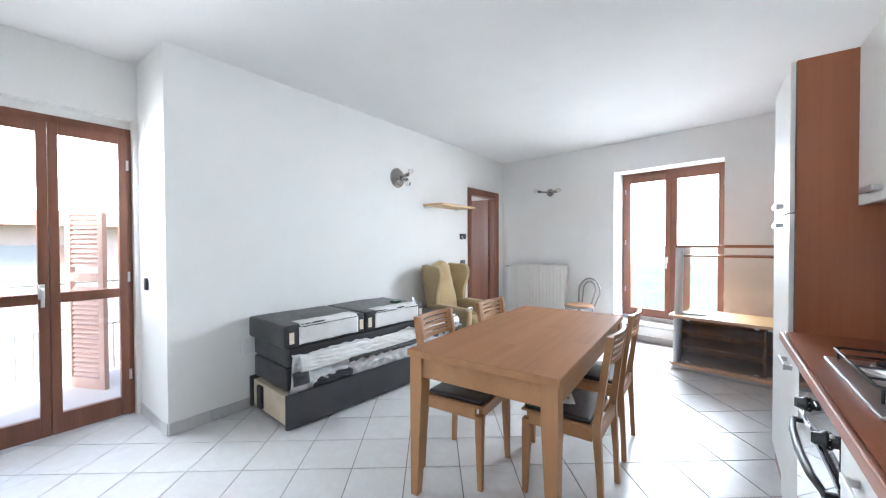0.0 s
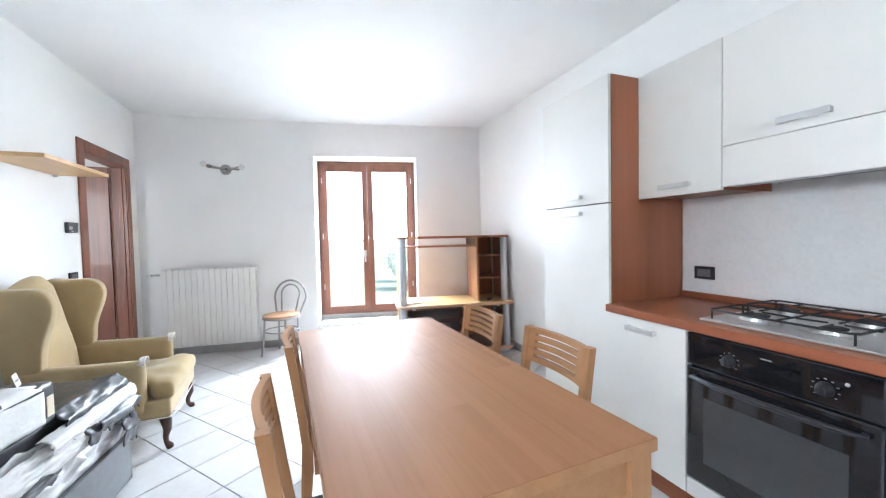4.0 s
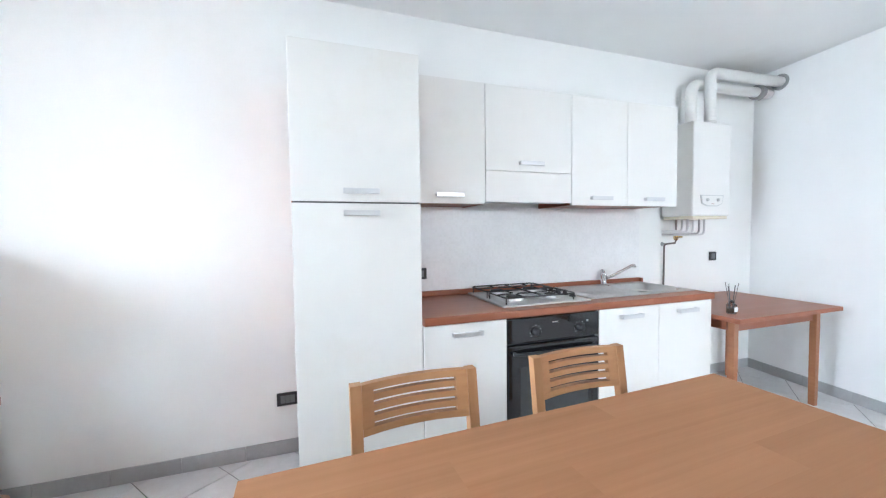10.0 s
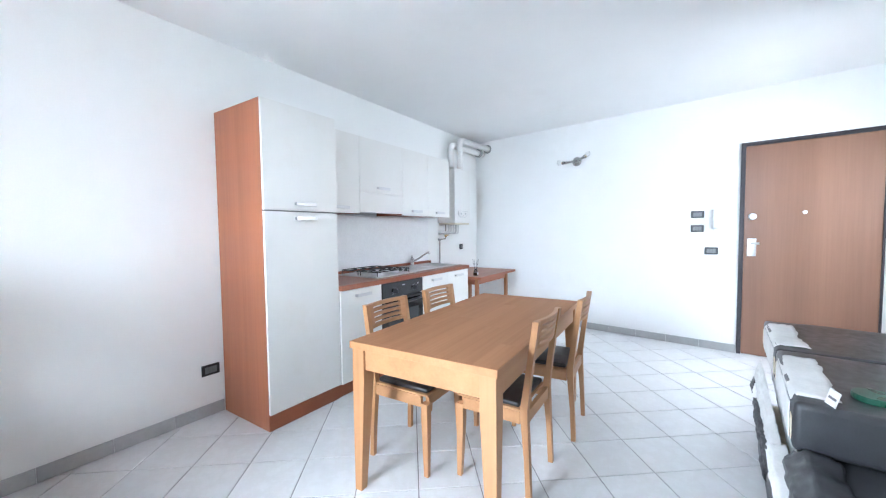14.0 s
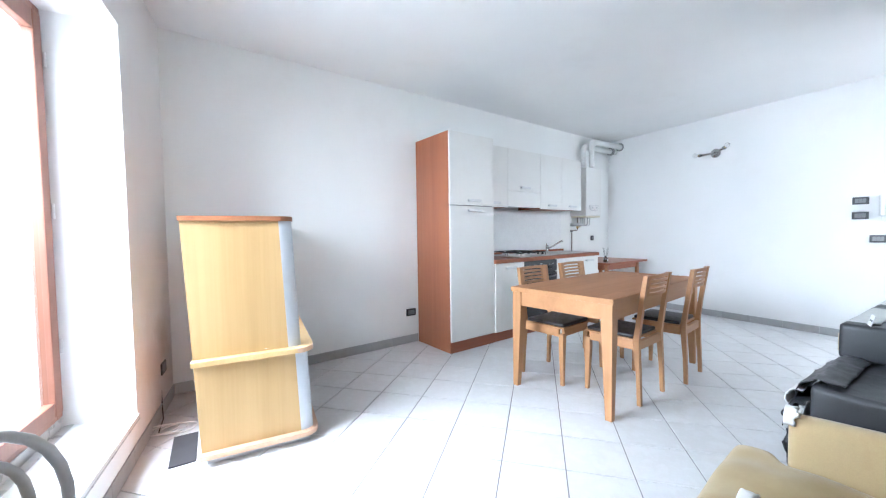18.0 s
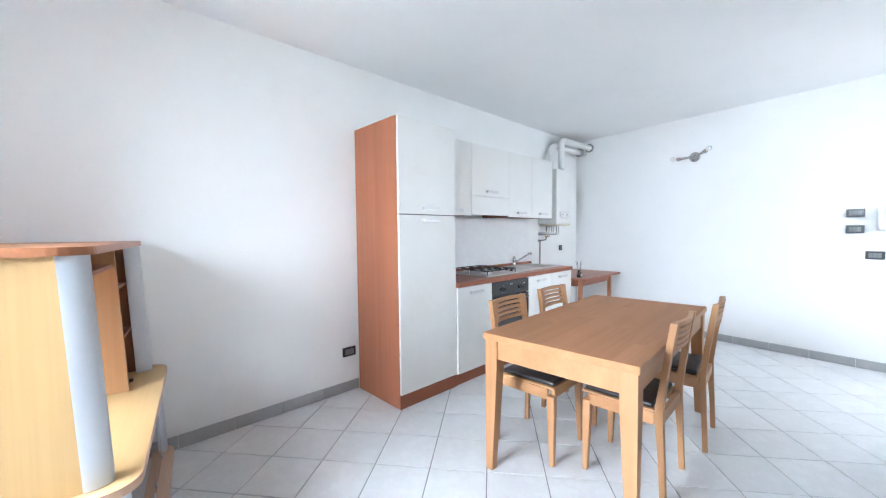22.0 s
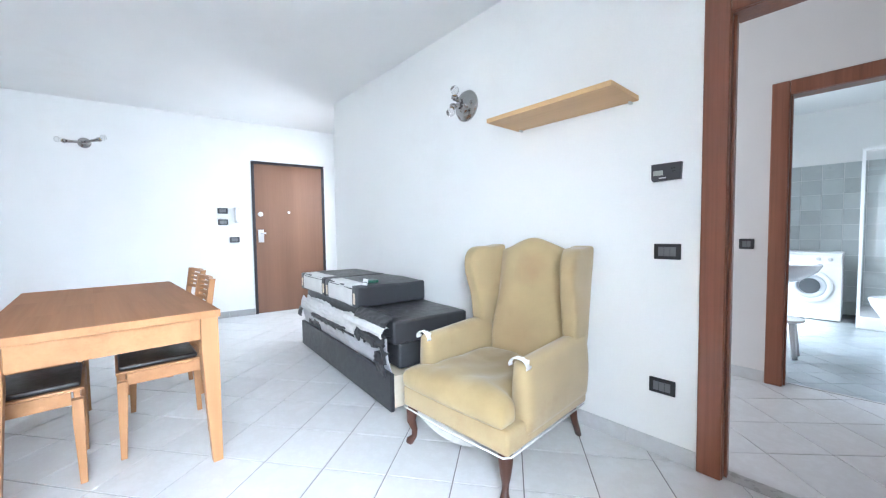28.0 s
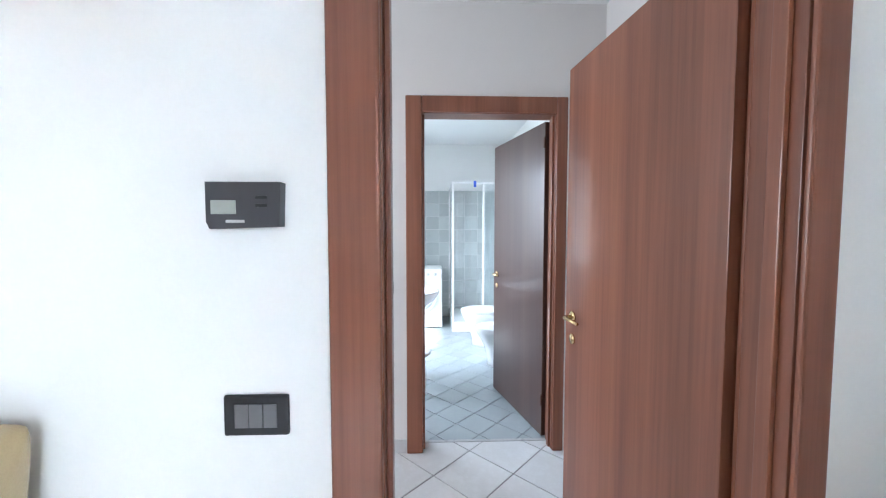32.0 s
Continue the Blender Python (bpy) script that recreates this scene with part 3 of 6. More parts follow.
# balcony door
BDOOR = tagged(new("door_1"), "brown wooden double balcony door with glass panes, closed", "door", "", "structure")
fr = bmesh.new()
y0 = BY + 0.06
for a, b, lo, hi in ((FX0, FX0 + 0.04, 0, 2.20), (FX1 - 0.04, FX1, 0, 2.20), (FX0 + 0.04, FX1 - 0.04, 2.14, 2.20)):
    box(fr, a, b, y0, y0 + 0.07, lo, hi, 0.005)
part("door_frame", fr, WINW, BDOOR)
part("lintel_board", block(FX0, FX1, y0 + 0.02, y0 + 0.20, 2.20, FHI), WALL, BDOOR, "white shutter box over the door")
bmid = (FX0 + FX1) / 2
for k, (a, b) in enumerate(((FX0 + 0.03, bmid - 0.001), (bmid + 0.001, FX1 - 0.03))):
    bm = bmesh.new()
    st = 0.052
    ya, yb = y0 - 0.018, y0 + 0.035
    box(bm, a, a + st, ya, yb, 0.012, 2.15, 0.006)
    box(bm, b - st, b, ya, yb, 0.012, 2.15, 0.006)
    for lo, hi in ((0.012, 0.15), (0.915, 0.985), (2.07, 2.15)):
        box(bm, a + st, b - st, ya + 0.002, yb - 0.002, lo, hi, 0.005)
    s = part("sash", bm, WINW, BDOOR)
    for lo, hi in ((0.15, 0.915), (0.985, 2.07)):
        p = part("pane", block(a + st - 0.004, b - st + 0.004, y0 + 0.006, y0 + 0.012, lo - 0.004, hi + 0.004), GLASS, s)
        p.visible_shadow = False
    xx = a if k == 0 else b
    for z in (0.28, 1.03, 1.88):
        part("hinge", lathe(bmesh.new(), [(0.009, 0), (0.009, 0.075)], 10, (xx, ya - 0.006, z)), SATIN, s)
hb = bmesh.new()
box(hb, bmid - 0.055, bmid - 0.022, ya - 0.012, ya - 0.001, 0.95, 1.05, 0.004)
tube(hb, [(bmid - 0.038, ya - 0.01, 1.02), (bmid - 0.038, ya - 0.045, 1.02), (bmid - 0.038, ya - 0.05, 1.0), (bmid - 0.038, ya - 0.05, 0.90)], 0.010, 8)
part("door_handle", hb, WHITEPL, BDOOR, "white lever handle", True)

# entrance door
EDOOR = tagged(new("door_2"), "closed brown veneered security entrance door in a dark metal frame", "door", "", "structure")
EDOOR.matrix_basis = EM
fr = bmesh.new()
for a, b, lo, hi in ((ED_A - 0.002, ED_A + 0.035, 0, ED_HI), (ED_B - 0.035, ED_B + 0.002, 0, ED_HI), (ED_A + 0.035, ED_B - 0.035, ED_HI - 0.035, ED_HI)):
    box(fr, -0.10, 0.014, a, b, lo, hi, 0.003)
part("door_frame", fr, plain("dark_metal_frame", (0.045, 0.04, 0.045), 0.45, 0.3), EDOOR)
part("door_leaf", block(-0.06, 0.004, ED_A + 0.036, ED_B - 0.036, 0.008, ED_HI - 0.037, 0.003), ENTRY, EDOOR)
ua = ED_A + 0.10
part("lock_plate", lathe(bmesh.new(), [(0.0, 0.004), (0.034, 0.004), (0.034, 0.012), (0.022, 0.018), (0.0, 0.018)][1:], 20, (0, ua, 1.42), "x"), SATIN, EDOOR, "round silver lock plate")
hb = block(0.004, 0.016, ua - 0.036, ua + 0.036, 1.02, 1.20, 0.005)
tube(hb, [(0.012, ua, 1.15), (0.05, ua, 1.15), (0.055, ua + 0.02, 1.15), (0.055, ua + 0.06, 1.15)], 0.011, 10)
part("door_handle", hb, SATIN, EDOOR, "satin silver lever and plate", True)
part("peephole", lathe(bmesh.new(), [(0.018, 0.004), (0.018, 0.010), (0.010, 0.013)], 16, (0, (ED_A + ED_B) / 2 - 0.02, 1.45), "x"), SATIN, EDOOR)
for z in (0.35, 1.86):
    part("hinge", block(0.0141, 0.03, ED_B - 0.03, ED_B - 0.008, z, z + 0.11, 0.004), DARKGREY, EDOOR)


def casing(bm, x0, x1, z1, y, side, wdt=0.095, t=0.016):
    """Rounded architrave round an opening on the wall face at y."""
    def bar(a, b, lo, hi):
        ya, yb = sorted((y, y + side * t))
        box(bm, a, b, ya, yb, lo, hi, 0.007, 3)
    bar(x0 - wdt + 0.02, x0 + 0.02, 0.0, z1 + wdt - 0.02)
    bar(x1 - 0.02, x1 + 0.045, 0.0, z1 + wdt - 0.02)
    bar(x0 + 0.021, x1 - 0.021, z1 - 0.02, z1 + wdt - 0.02)


def inner_door(name, label, x0, x1, y, swing, leaf_mat):
    """An open inner door in a wall 12 cm thick that begins at y."""
    d = tagged(new(name), label, "door", "", "structure")
    cs = bmesh.new()
    casing(cs, x0, x1, DHI, y, -1)
    casing(cs, x0, x1, DHI, y + 0.12, 1)
    part("architrave", cs, WALNUT, d)
    jb = bmesh.new()
    box(jb, x0 - 0.001, x0 + 0.022, y + 0.001, y + 0.119, 0, DHI, 0.002)
    box(jb, x1 - 0.022, x1 + 0.001, y + 0.001, y + 0.119, 0, DHI, 0.002)
    box(jb, x0 + 0.022, x1 - 0.022, y + 0.001, y + 0.119, DHI - 0.022, DHI, 0.002)
    box(jb, x0 + 0.022, x0 + 0.034, y + 0.03, y + 0.065, 0, DHI - 0.022, 0.003)
    box(jb, x1 - 0.034, x1 - 0.022, y + 0.03, y + 0.065, 0, DHI - 0.022, 0.003)
    part("jamb", jb, WALNUT, d)
    wd = x1 - x0 - 0.052
    m = pose(x1 - 0.026, y + 0.139, 0, 0, 0, -swing)
    leaf = part("door_leaf", block(-wd, 0, -0.02, 0.02, 0.012, DHI - 0.026, 0.003), leaf_mat, d, m=m)
    for s in (-1, 1):
        h = bmesh.new()
        lathe(h, [(0.024, 0.0201), (0.024, 0.027), (0.014, 0.031)], 16, (-wd + 0.065, 0, 1.0), "y")
        tube(h, [(-wd + 0.065, 0.028, 1.0), (-wd + 0.065, 0.055, 1.0), (-wd + 0.075, 0.062, 1.0), (-wd + 0.175, 0.060, 0.997)], [0.008, 0.008, 0.009, 0.007], 10)
        lathe(h, [(0.022, 0.0201), (0.022, 0.026), (0.006, 0.028)], 16, (-wd + 0.065, 0, 0.905), "y")
        if s < 0:
            moved(h, Matrix.Diagonal((1, -1, 1, 1)))
            bmesh.ops.reverse_faces(h, faces=h.faces[:])
        part("door_handle", h, BRASS, leaf, "brass lever handle with key plate", True)
    for z in (0.22, 1.88):
        part("hinge", lathe(bmesh.new(), [(0.007, 0), (0.007, 0.07)], 10, (0.004, -0.026, z)), LEGWOOD, leaf)
    return d


inner_door("door_3", "dark walnut inner door standing open into the hall", DX0, DX1, SY, 84, WALNUT)
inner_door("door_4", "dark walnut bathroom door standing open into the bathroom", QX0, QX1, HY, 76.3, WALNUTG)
tagged(built("threshold", block(DX0, DX1, SY + 0.02, SY + 0.10, -0.003, 0.004, 0.001), MARBLE), "grey marble threshold strip under the inner door")
built("threshold_bathroom", block(QX0, QX1, HY + 0.10, HY + 0.125, -0.003, 0.003, 0.001), MARBLE, "thin grey threshold strip under the bathroom door")

# light through the openings, plus a fill lamp in the hall's made-up one
lamp("hall_fill_light", pose(HX0 - 0.05, 4.75, 1.55, 90, 0, -90), 0.95, 1.25, 7.0, (1.0, 0.95, 0.91))
lamp("bathroom_window_light", pose(BX0 - 0.05, 6.95, 1.6, 62, 0, -90), 1.1, 1.2, 7.2, (0.96, 0.98, 1.0), 110)
lamp("window_sky_light", WM @ pose(0.86, 1.476, 1.74, 46, 0, 90), 1.3, 1.3, 35.0, (0.99, 0.99, 1.0), 154)
lamp("balcony_sky_light", pose(-1.99, BY + 0.2, 1.84, 60, 0, 180), 0.86, 0.62, 7.4, (1.0, 0.985, 0.965), 150)

# ---- kitchen ----
def bar_handle(parent, x, z, y, wdt=0.165, mat=SATIN):
    """A flat bow handle on a front that faces +y."""
    h = bmesh.new()
    box(h, x - wdt / 2, x + wdt / 2, y + 0.022, y + 0.030, z - 0.013, z + 0.013, 0.003)
    for s in (-1, 1):
        box(h, x + s * (wdt / 2 - 0.008) - 0.006, x + s * (wdt / 2 - 0.008) + 0.006, y, y + 0.023, z - 0.010, z + 0.010, 0.002)
    return part("handle", h, mat, parent, "flat satin metal bow handle")


# dark strips behind the fronts paint in the shade of the door gaps
GAPSHADE = plain("grey_gap_shade", (0.16, 0.155, 0.15), 0.7)

fc = thing("fridge_cabinet", "tall built-in fridge unit with cream fronts and cherry side panels", "cabinet")
part("side_panel", block(0.568, 0.588, 0.0, 0.562, 0.0, 2.165, 0.001), CHERRY, fc, "cherry side panel")
part("side_panel", block(0.0, 0.020, 0.0, 0.562, 0.0, 2.165, 0.001), CHERRY, fc, "cherry side panel")
part("body", block(0.021, 0.567, 0.0, 0.560, 0.11, 2.16), WHITEDOOR, fc)
part("plinth", block(0.021, 0.567, 0.50, 0.540, 0.0, 0.11), CHERRY, fc)
part("front_plinth", block(0.0, 0.588, 0.5625, 0.570, 0.0, 0.105, 0.001), CHERRYX, fc)
part("shade_strip", block(0.004, 0.584, 0.5605, 0.5655, 0.115, 2.16), GAPSHADE, fc, "grey strip painted in as the shade of the door gap")
d = part("door", block(0.001, 0.587, 0.566, 0.585, 0.112, 1.450, 0.0025), WHITEDOOR, fc)
bar_handle(d, 0.285, 1.405, 0.585)
d = part("door", block(0.001, 0.587, 0.566, 0.585, 1.458, 2.163, 0.0025), WHITEDOOR, fc)
bar_handle(d, 0.285, 1.505, 0.585)

UY = 0.345


def wall_unit(x1, x0, door_lo, group, label):
    u = thing("wall_cabinet", label, "cabinet", group=group)
    part("body", block(x0 + 0.0005, x1 - 0.0005, KY + 0.001, UY - 0.002, (1.497 if door_lo < 1.6 else 1.60), 2.168, 0.001), WHITEDOOR, u)
    if door_lo < 1.6:
        part("bottom_panel", block(x0 + 0.0005, x1 - 0.0005, KY + 0.001, UY - 0.003, 1.480, 1.4968, 0.001), CHERRYX, u, "cherry bottom board")
    part("shade_strip", block(x0 + 0.0008, x1 - 0.0008, UY - 0.0018, UY - 0.0004, door_lo + 0.002, 2.164), GAPSHADE, u)
    d = part("door", block(x0 + 0.0012, x1 - 0.0012, UY, UY + 0.019, door_lo, 2.168, 0.0025), WHITEDOOR, u)
    bar_handle(d, (x0 + x1) / 2, door_lo + 0.048, UY + 0.019)
    return u


G = "wall cabinets over the worktop"
wall_unit(-0.001, -0.452, 1.474, G, "cream wall cabinet with satin handle beside the fridge unit")
hu = wall_unit(-0.453, -1.055, 1.672, G, "cream wall cabinet with flap door over the cooker hood")
wall_unit(-1.056, -1.503, 1.474, G, "cream wall cabinet with satin handle")
wall_unit(-1.504, -1.955, 1.474, G, "cream wall cabinet with satin handle beside the boiler")
hd = thing("cooker_hood", "built-in cooker hood with cream front panel and grey metal underside", "cooker hood")
part("front_panel", block(-0.4545, -1.0535, UY, UY + 0.019, 1.487, 1.6695, 0.0025), WHITEDOOR, hd)
part("housing", block(-0.459, -1.049, KY + 0.002, UY - 0.003, 1.525, 1.598), SILVERP, hd)
part("filter", block(-0.50, -1.01, 0.02, UY - 0.03, 1.510, 1.5248, 0.004), DARKGREY, hd, "dark grey grease filter")
part("visor", block(-0.459, -1.049, UY - 0.09, UY - 0.001, 1.489, 1.5095, 0.003), SILVERP, hd, "grey pull-out visor behind the front panel")
for x in (-0.4535, -1.0545):
    x2 = x + (-0.004 if x > -0.7 else 0.004)
    part("side_panel", block(x, x2, KY + 0.012, UY - 0.0005, 1.4745, 1.524), CHERRYX, hd, "cherry side panel beside the hood")


def base_unit(x1, x0, label, doors):
    u = thing("base_cabinet", label, "cabinet", group="base cabinets under the worktop")
    part("body", block(x0 + 0.001, x1 - 0.001, KY + 0.01, 0.583, 0.108, 0.848), WHITEDOOR, u)
    wd = (x1 - x0) / doors
    part("shade_strip", block(x0 + 0.0012, x1 - 0.0012, 0.5833, 0.5846, 0.115, 0.843), GAPSHADE, u)
    for k in range(doors):
        a = x0 + k * wd
        d = part("door", block(a + 0.0012, a + wd - 0.0012, 0.585, 0.604, 0.112, 0.846, 0.0025), WHITEDOOR, u)
        bar_handle(d, a + wd / 2, 0.795, 0.604)
    return u


base_unit(-0.001, -0.458, "cream base cabinet with satin handle beside the oven", 1)
base_unit(-1.064, -1.985, "cream double-door base cabinet under the steel sink", 2)
pl = thing("kitchen_plinth", "cherry plinth board under the base cabinets", "plinth")
part("board", block(-1.985, -0.001, 0.545, 0.562, 0.0, 0.106, 0.001), CHERRYX, pl)

ov = thing("oven", "black built-in electric oven with glass door under the hob", "oven")
part("cavity", block(-1.058, -0.464, 0.02, 0.575, 0.11, 0.846), DARKGREY, ov)
panel = part("control_panel", block(-1.060, -0.462, 0.576, 0.604, 0.705, 0.843, 0.006), OVENGLASS, ov)
part("badge", block(-0.778, -0.742, 0.604, 0.6052, 0.804, 0.809), SATIN, panel, "small unreadable silver badge")
part("indicator_lamp", lathe(bmesh.new(), [(0.006, 0.604), (0.006, 0.607), (0.003, 0.609)], 12, (-0.978, 0, 0.795), "y"), SATIN, panel)
for x in (-0.635, -0.925):
    k = lathe(bmesh.new(), [(0.025, 0.604), (0.024, 0.612), (0.018, 0.616), (0.017, 0.632), (0.012, 0.634)], 24, (x, 0, 0.762), "y")
    box(k, x - 0.004, x + 0.004, 0.633, 0.637, 0.748, 0.778, 0.001)
    kn = part("knob", k, BLACKP, panel, "black round knob", True)
    ticks = bmesh.new()
    for i in range(9):
        a = radians(-40 + i * 32.5)
        cx, cz = x + 0.034 * math.cos(a), 0.762 + 0.034 * math.sin(a)
        box(ticks, cx - 0.0035, cx + 0.0035, 0.6042, 0.6048, cz - 0.0012, cz + 0.0012)
    part("dial_marks", ticks, SATIN, kn)
od = part("oven_door", block(-1.060, -0.462, 0.578, 0.606, 0.195, 0.695, 0.008), OVENGLASS, ov)
wn_ = bmesh.new()
box(wn_, -0.985, -0.537, 0.6062, 0.6074, 0.29, 0.575, 0.0)
part("door_window", wn_, plain("dark_window_glass", (0.05, 0.052, 0.055), 0.05, var=0.1, relief=0.0, coat=0.5), od)
hb = bmesh.new()
tube(hb, [(-0.49, 0.622, 0.655), (-0.60, 0.636, 0.652), (-0.76, 0.641, 0.650), (-0.92, 0.636, 0.652), (-1.03, 0.622, 0.655)], [0.008, 0.011, 0.012, 0.011, 0.008], 10)
for x in (-0.50, -1.02):
    box(hb, x - 0.008, x + 0.008, 0.604, 0.624, 0.647, 0.663, 0.002)
part("door_handle", hb, BLACKP, od, "black curved bar", True)
part("lower_panel", block(-1.060, -0.462, 0.585, 0.604, 0.112, 0.188, 0.003), WHITEDOOR, ov, "cream strip under the oven door")

wt = thing("worktop", "cherry laminate kitchen worktop with rounded edge and low upstand", "worktop")
for a, b, c_, e_ in ((-1.565, -0.001, KY + 0.002, 0.600), (-2.0, -1.935, KY + 0.002, 0.600), (-1.935, -1.565, KY + 0.002, 0.095), (-1.935, -1.565, 0.440, 0.600)):
    part("slab", block(a, b, c_, e_, 0.850, 0.890), CHERRYX, wt)
part("front_edge", block(-2.0, -0.001, 0.6002, 0.616, 0.849, 0.8905, 0.007, 3), CHERRYX, wt, "rounded cherry front edge")
part("upstand", block(-2.0, -0.001, KY + 0.014, KY + 0.036, 0.8905, 0.925, 0.004), CHERRYX, wt, "cherry upstand strip")
part("upstand", block(-2.0, -1.978, KY + 0.04, KY + 0.06, 0.8905, 0.925, 0.004), CHERRYX, wt)
built("trim_splashback", block(-2.005, -0.001, KY + 0.001, KY + 0.012, 0.8905, 1.486), SPLASH, "white marbled splashback panel behind the worktop")

hob = thing("gas_hob", "stainless steel four-burner gas hob with black pan grids", "hob", pose(-0.762, 0.275, 0.8905))
bm = bmesh.new()
box(bm, -0.30, 0.29, -0.245, 0.265, 0.0, 0.010, 0.004)
part("tray", bm, STEEL, hob)
BURN = ((0.145, 0.125, 0.050), (-0.105, 0.125, 0.036), (0.145, -0.115, 0.036), (-0.105, -0.115, 0.043))
for x, y, r in BURN:
    b = part("burner", lathe(bmesh.new(), [(r + 0.026, 0.0102), (r + 0.022, 0.014), (r + 0.008, 0.016), (r + 0.006, 0.030), (r, 0.032)], 24, (x, y, 0)), SATIN, hob, smooth=False)
    part("burner_cap", lathe(bmesh.new(), [(r * 0.9, 0.0322), (r * 0.9, 0.038), (r * 0.6, 0.041)], 24, (x, y, 0)), IRON, b, "black enamel cap")
for y0_, y1_ in ((0.012, 0.245), (-0.235, -0.002)):
    g = bmesh.new()
    xa, xb = -0.205, 0.265
    ym = (y0_ + y1_) / 2
    loop = [(xa, y0_ + 0.02, 0.050), (xa + 0.02, y0_, 0.050), (xb - 0.02, y0_, 0.050), (xb, y0_ + 0.02, 0.050), (xb, y1_ - 0.02, 0.050), (xb - 0.02, y1_, 0.050), (xa + 0.02, y1_, 0.050), (xa, y1_ - 0.02, 0.050)]
    tube(g, loop, 0.0045, 6, True)
    for cx in (-0.105, 0.145):
        for s in (-1, 1):
            tube(g, [(cx, ym + s * (y1_ - y0_) / 2, 0.050), (cx, ym + s * 0.022, 0.052)], 0.004, 6)
            tube(g, [(cx + s * 0.115, ym, 0.050), (cx + s * 0.022, ym, 0.052)], 0.004, 6)
    tube(g, [(0.02, y0_, 0.050), (0.02, y1_, 0.050)], 0.004, 6)
    for x in (xa + 0.01, xb - 0.01):
        for y in (y0_ + 0.01, y1_ - 0.01):
            tube(g, [(x, y, 0.0101), (x, y, 0.050)], 0.004, 6)
    part("pan_grid", g, IRON, hob, "black cast pan grid", True)
for k in range(5):
    y = -0.16 + k * 0.075
    part("knob", lathe(bmesh.new(), [(0.020, 0.0101), (0.019, 0.016), (0.014, 0.019), (0.013, 0.034), (0.010, 0.036)], 16, (-0.262, y, 0)), BLACKP, hob, "black control knob", True)

sk = thing("sink", "stainless steel inset sink with drainer", "sink", pose(-1.53, 0.265, 0.8905))
bm = bmesh.new()
ox0, ox1, oy0, oy1 = -0.44, 0.43, -0.235, 0.235
bx0, bx1, by0, by1 = -0.405, -0.035, -0.17, 0.175
for a, b, c_, e_ in ((ox0, bx0, oy0, oy1), (bx1, ox1, oy0, oy1), (bx0, bx1, oy0, by0), (bx0, bx1, by1, oy1)):
    box(bm, a, b, c_, e_, 0.0, 0.006)
part("rim", bm, STEEL, sk)
bm = bmesh.new()
n = 28


def oval(sx, sy, z):
    cx, cy = (bx0 + bx1) / 2, (by0 + by1) / 2
    out = []
    for k in range(n):
        a = k * math.tau / n
        c_, s_ = math.cos(a), math.sin(a)
        out.append(bm.verts.new((cx + sx * math.copysign(abs(c_) ** 0.5, c_), cy + sy * math.copysign(abs(s_) ** 0.5, s_), z)))
    return out


rings = [oval(0.192, 0.175, 0.0065), oval(0.18, 0.163, 0.0), oval(0.165, 0.15, -0.12), oval(0.12, 0.11, -0.148), oval(0.02, 0.02, -0.152)]
for a, b in zip(rings, rings[1:]):
    for k in range(n):
        bm.faces.new((a[k], a[(k + 1) % n], b[(k + 1) % n], b[k]))
part("basin", bm, STEEL, sk, smooth=True)
bm = bmesh.new()
for k in range(7):
    y = -0.15 + k * 0.047
    prism(bm, [(y, 0.0055), (y + 0.006, 0.009), (y + 0.012, 0.009), (y + 0.018, 0.0055)], "x", 0.045, 0.375)
part("drainer_ribs", bm, STEEL, sk)
tp = thing("tap", "chrome single-lever kitchen mixer tap with swivel spout", "tap", pose(-1.60, 0.045, 0.8968))
part("base", lathe(bmesh.new(), [(0.027, 0.0), (0.027, 0.008), (0.022, 0.012), (0.022, 0.062), (0.025, 0.066), (0.023, 0.088), (0.012, 0.096)], 24), CHROME, tp, smooth=True)
bm = bmesh.new()
tube(bm, [(-0.012, 0.012, 0.045), (-0.05, 0.045, 0.070), (-0.10, 0.09, 0.110), (-0.145, 0.125, 0.145), (-0.160, 0.137, 0.148), (-0.166, 0.142, 0.135)], [0.012, 0.012, 0.011, 0.011, 0.012, 0.012], 12)
part("spout", bm, CHROME, tp, smooth=True)
bm = bmesh.new()
tube(bm, [(0, 0, 0.090), (0.012, 0.012, 0.106), (0.045, 0.030, 0.112)], [0.012, 0.010, 0.008], 10)
part("lever", bm, CHROME, tp, smooth=True)

# boiler
bo = thing("gas_boiler", "white wall-hung gas boiler with grey control panel", "boiler", pose(-2.46, KY, 0))
part("casing", block(-0.185, 0.225, 0.012, 0.285, 1.415, 2.135, 0.012, 3), ENAMEL, bo)
part("bottom_tray", block(-0.17, 0.21, 0.02, 0.275, 1.392, 1.4145, 0.006), plain("yellowed_plastic", (0.72, 0.66, 0.52), 0.5), bo, "yellowed plastic tray")
bm = bmesh.new()
prism(bm, [(-0.10, 1.575), (0.15, 1.575), (0.135, 1.51), (0.08, 1.488), (-0.03, 1.488), (-0.085, 1.51)], "y", 0.2855, 0.293)
cp = part("control_panel", bm, plain("pale_grey_panel", (0.62, 0.62, 0.61), 0.45), bo)
bm = bmesh.new()
prism(bm, [(-0.09, 1.569), (0.14, 1.569), (0.127, 1.513), (0.076, 1.495), (-0.026, 1.495), (-0.077, 1.513)], "y", 0.2935, 0.296)
part("panel_face", bm, ENAMEL, cp)
for x in (0.085, -0.03):
    part("knob", lathe(bmesh.new(), [(0.013, 0.2962), (0.012, 0.306), (0.008, 0.308)], 14, (x, 0, 1.538), "y"), STEEL, cp, smooth=True)
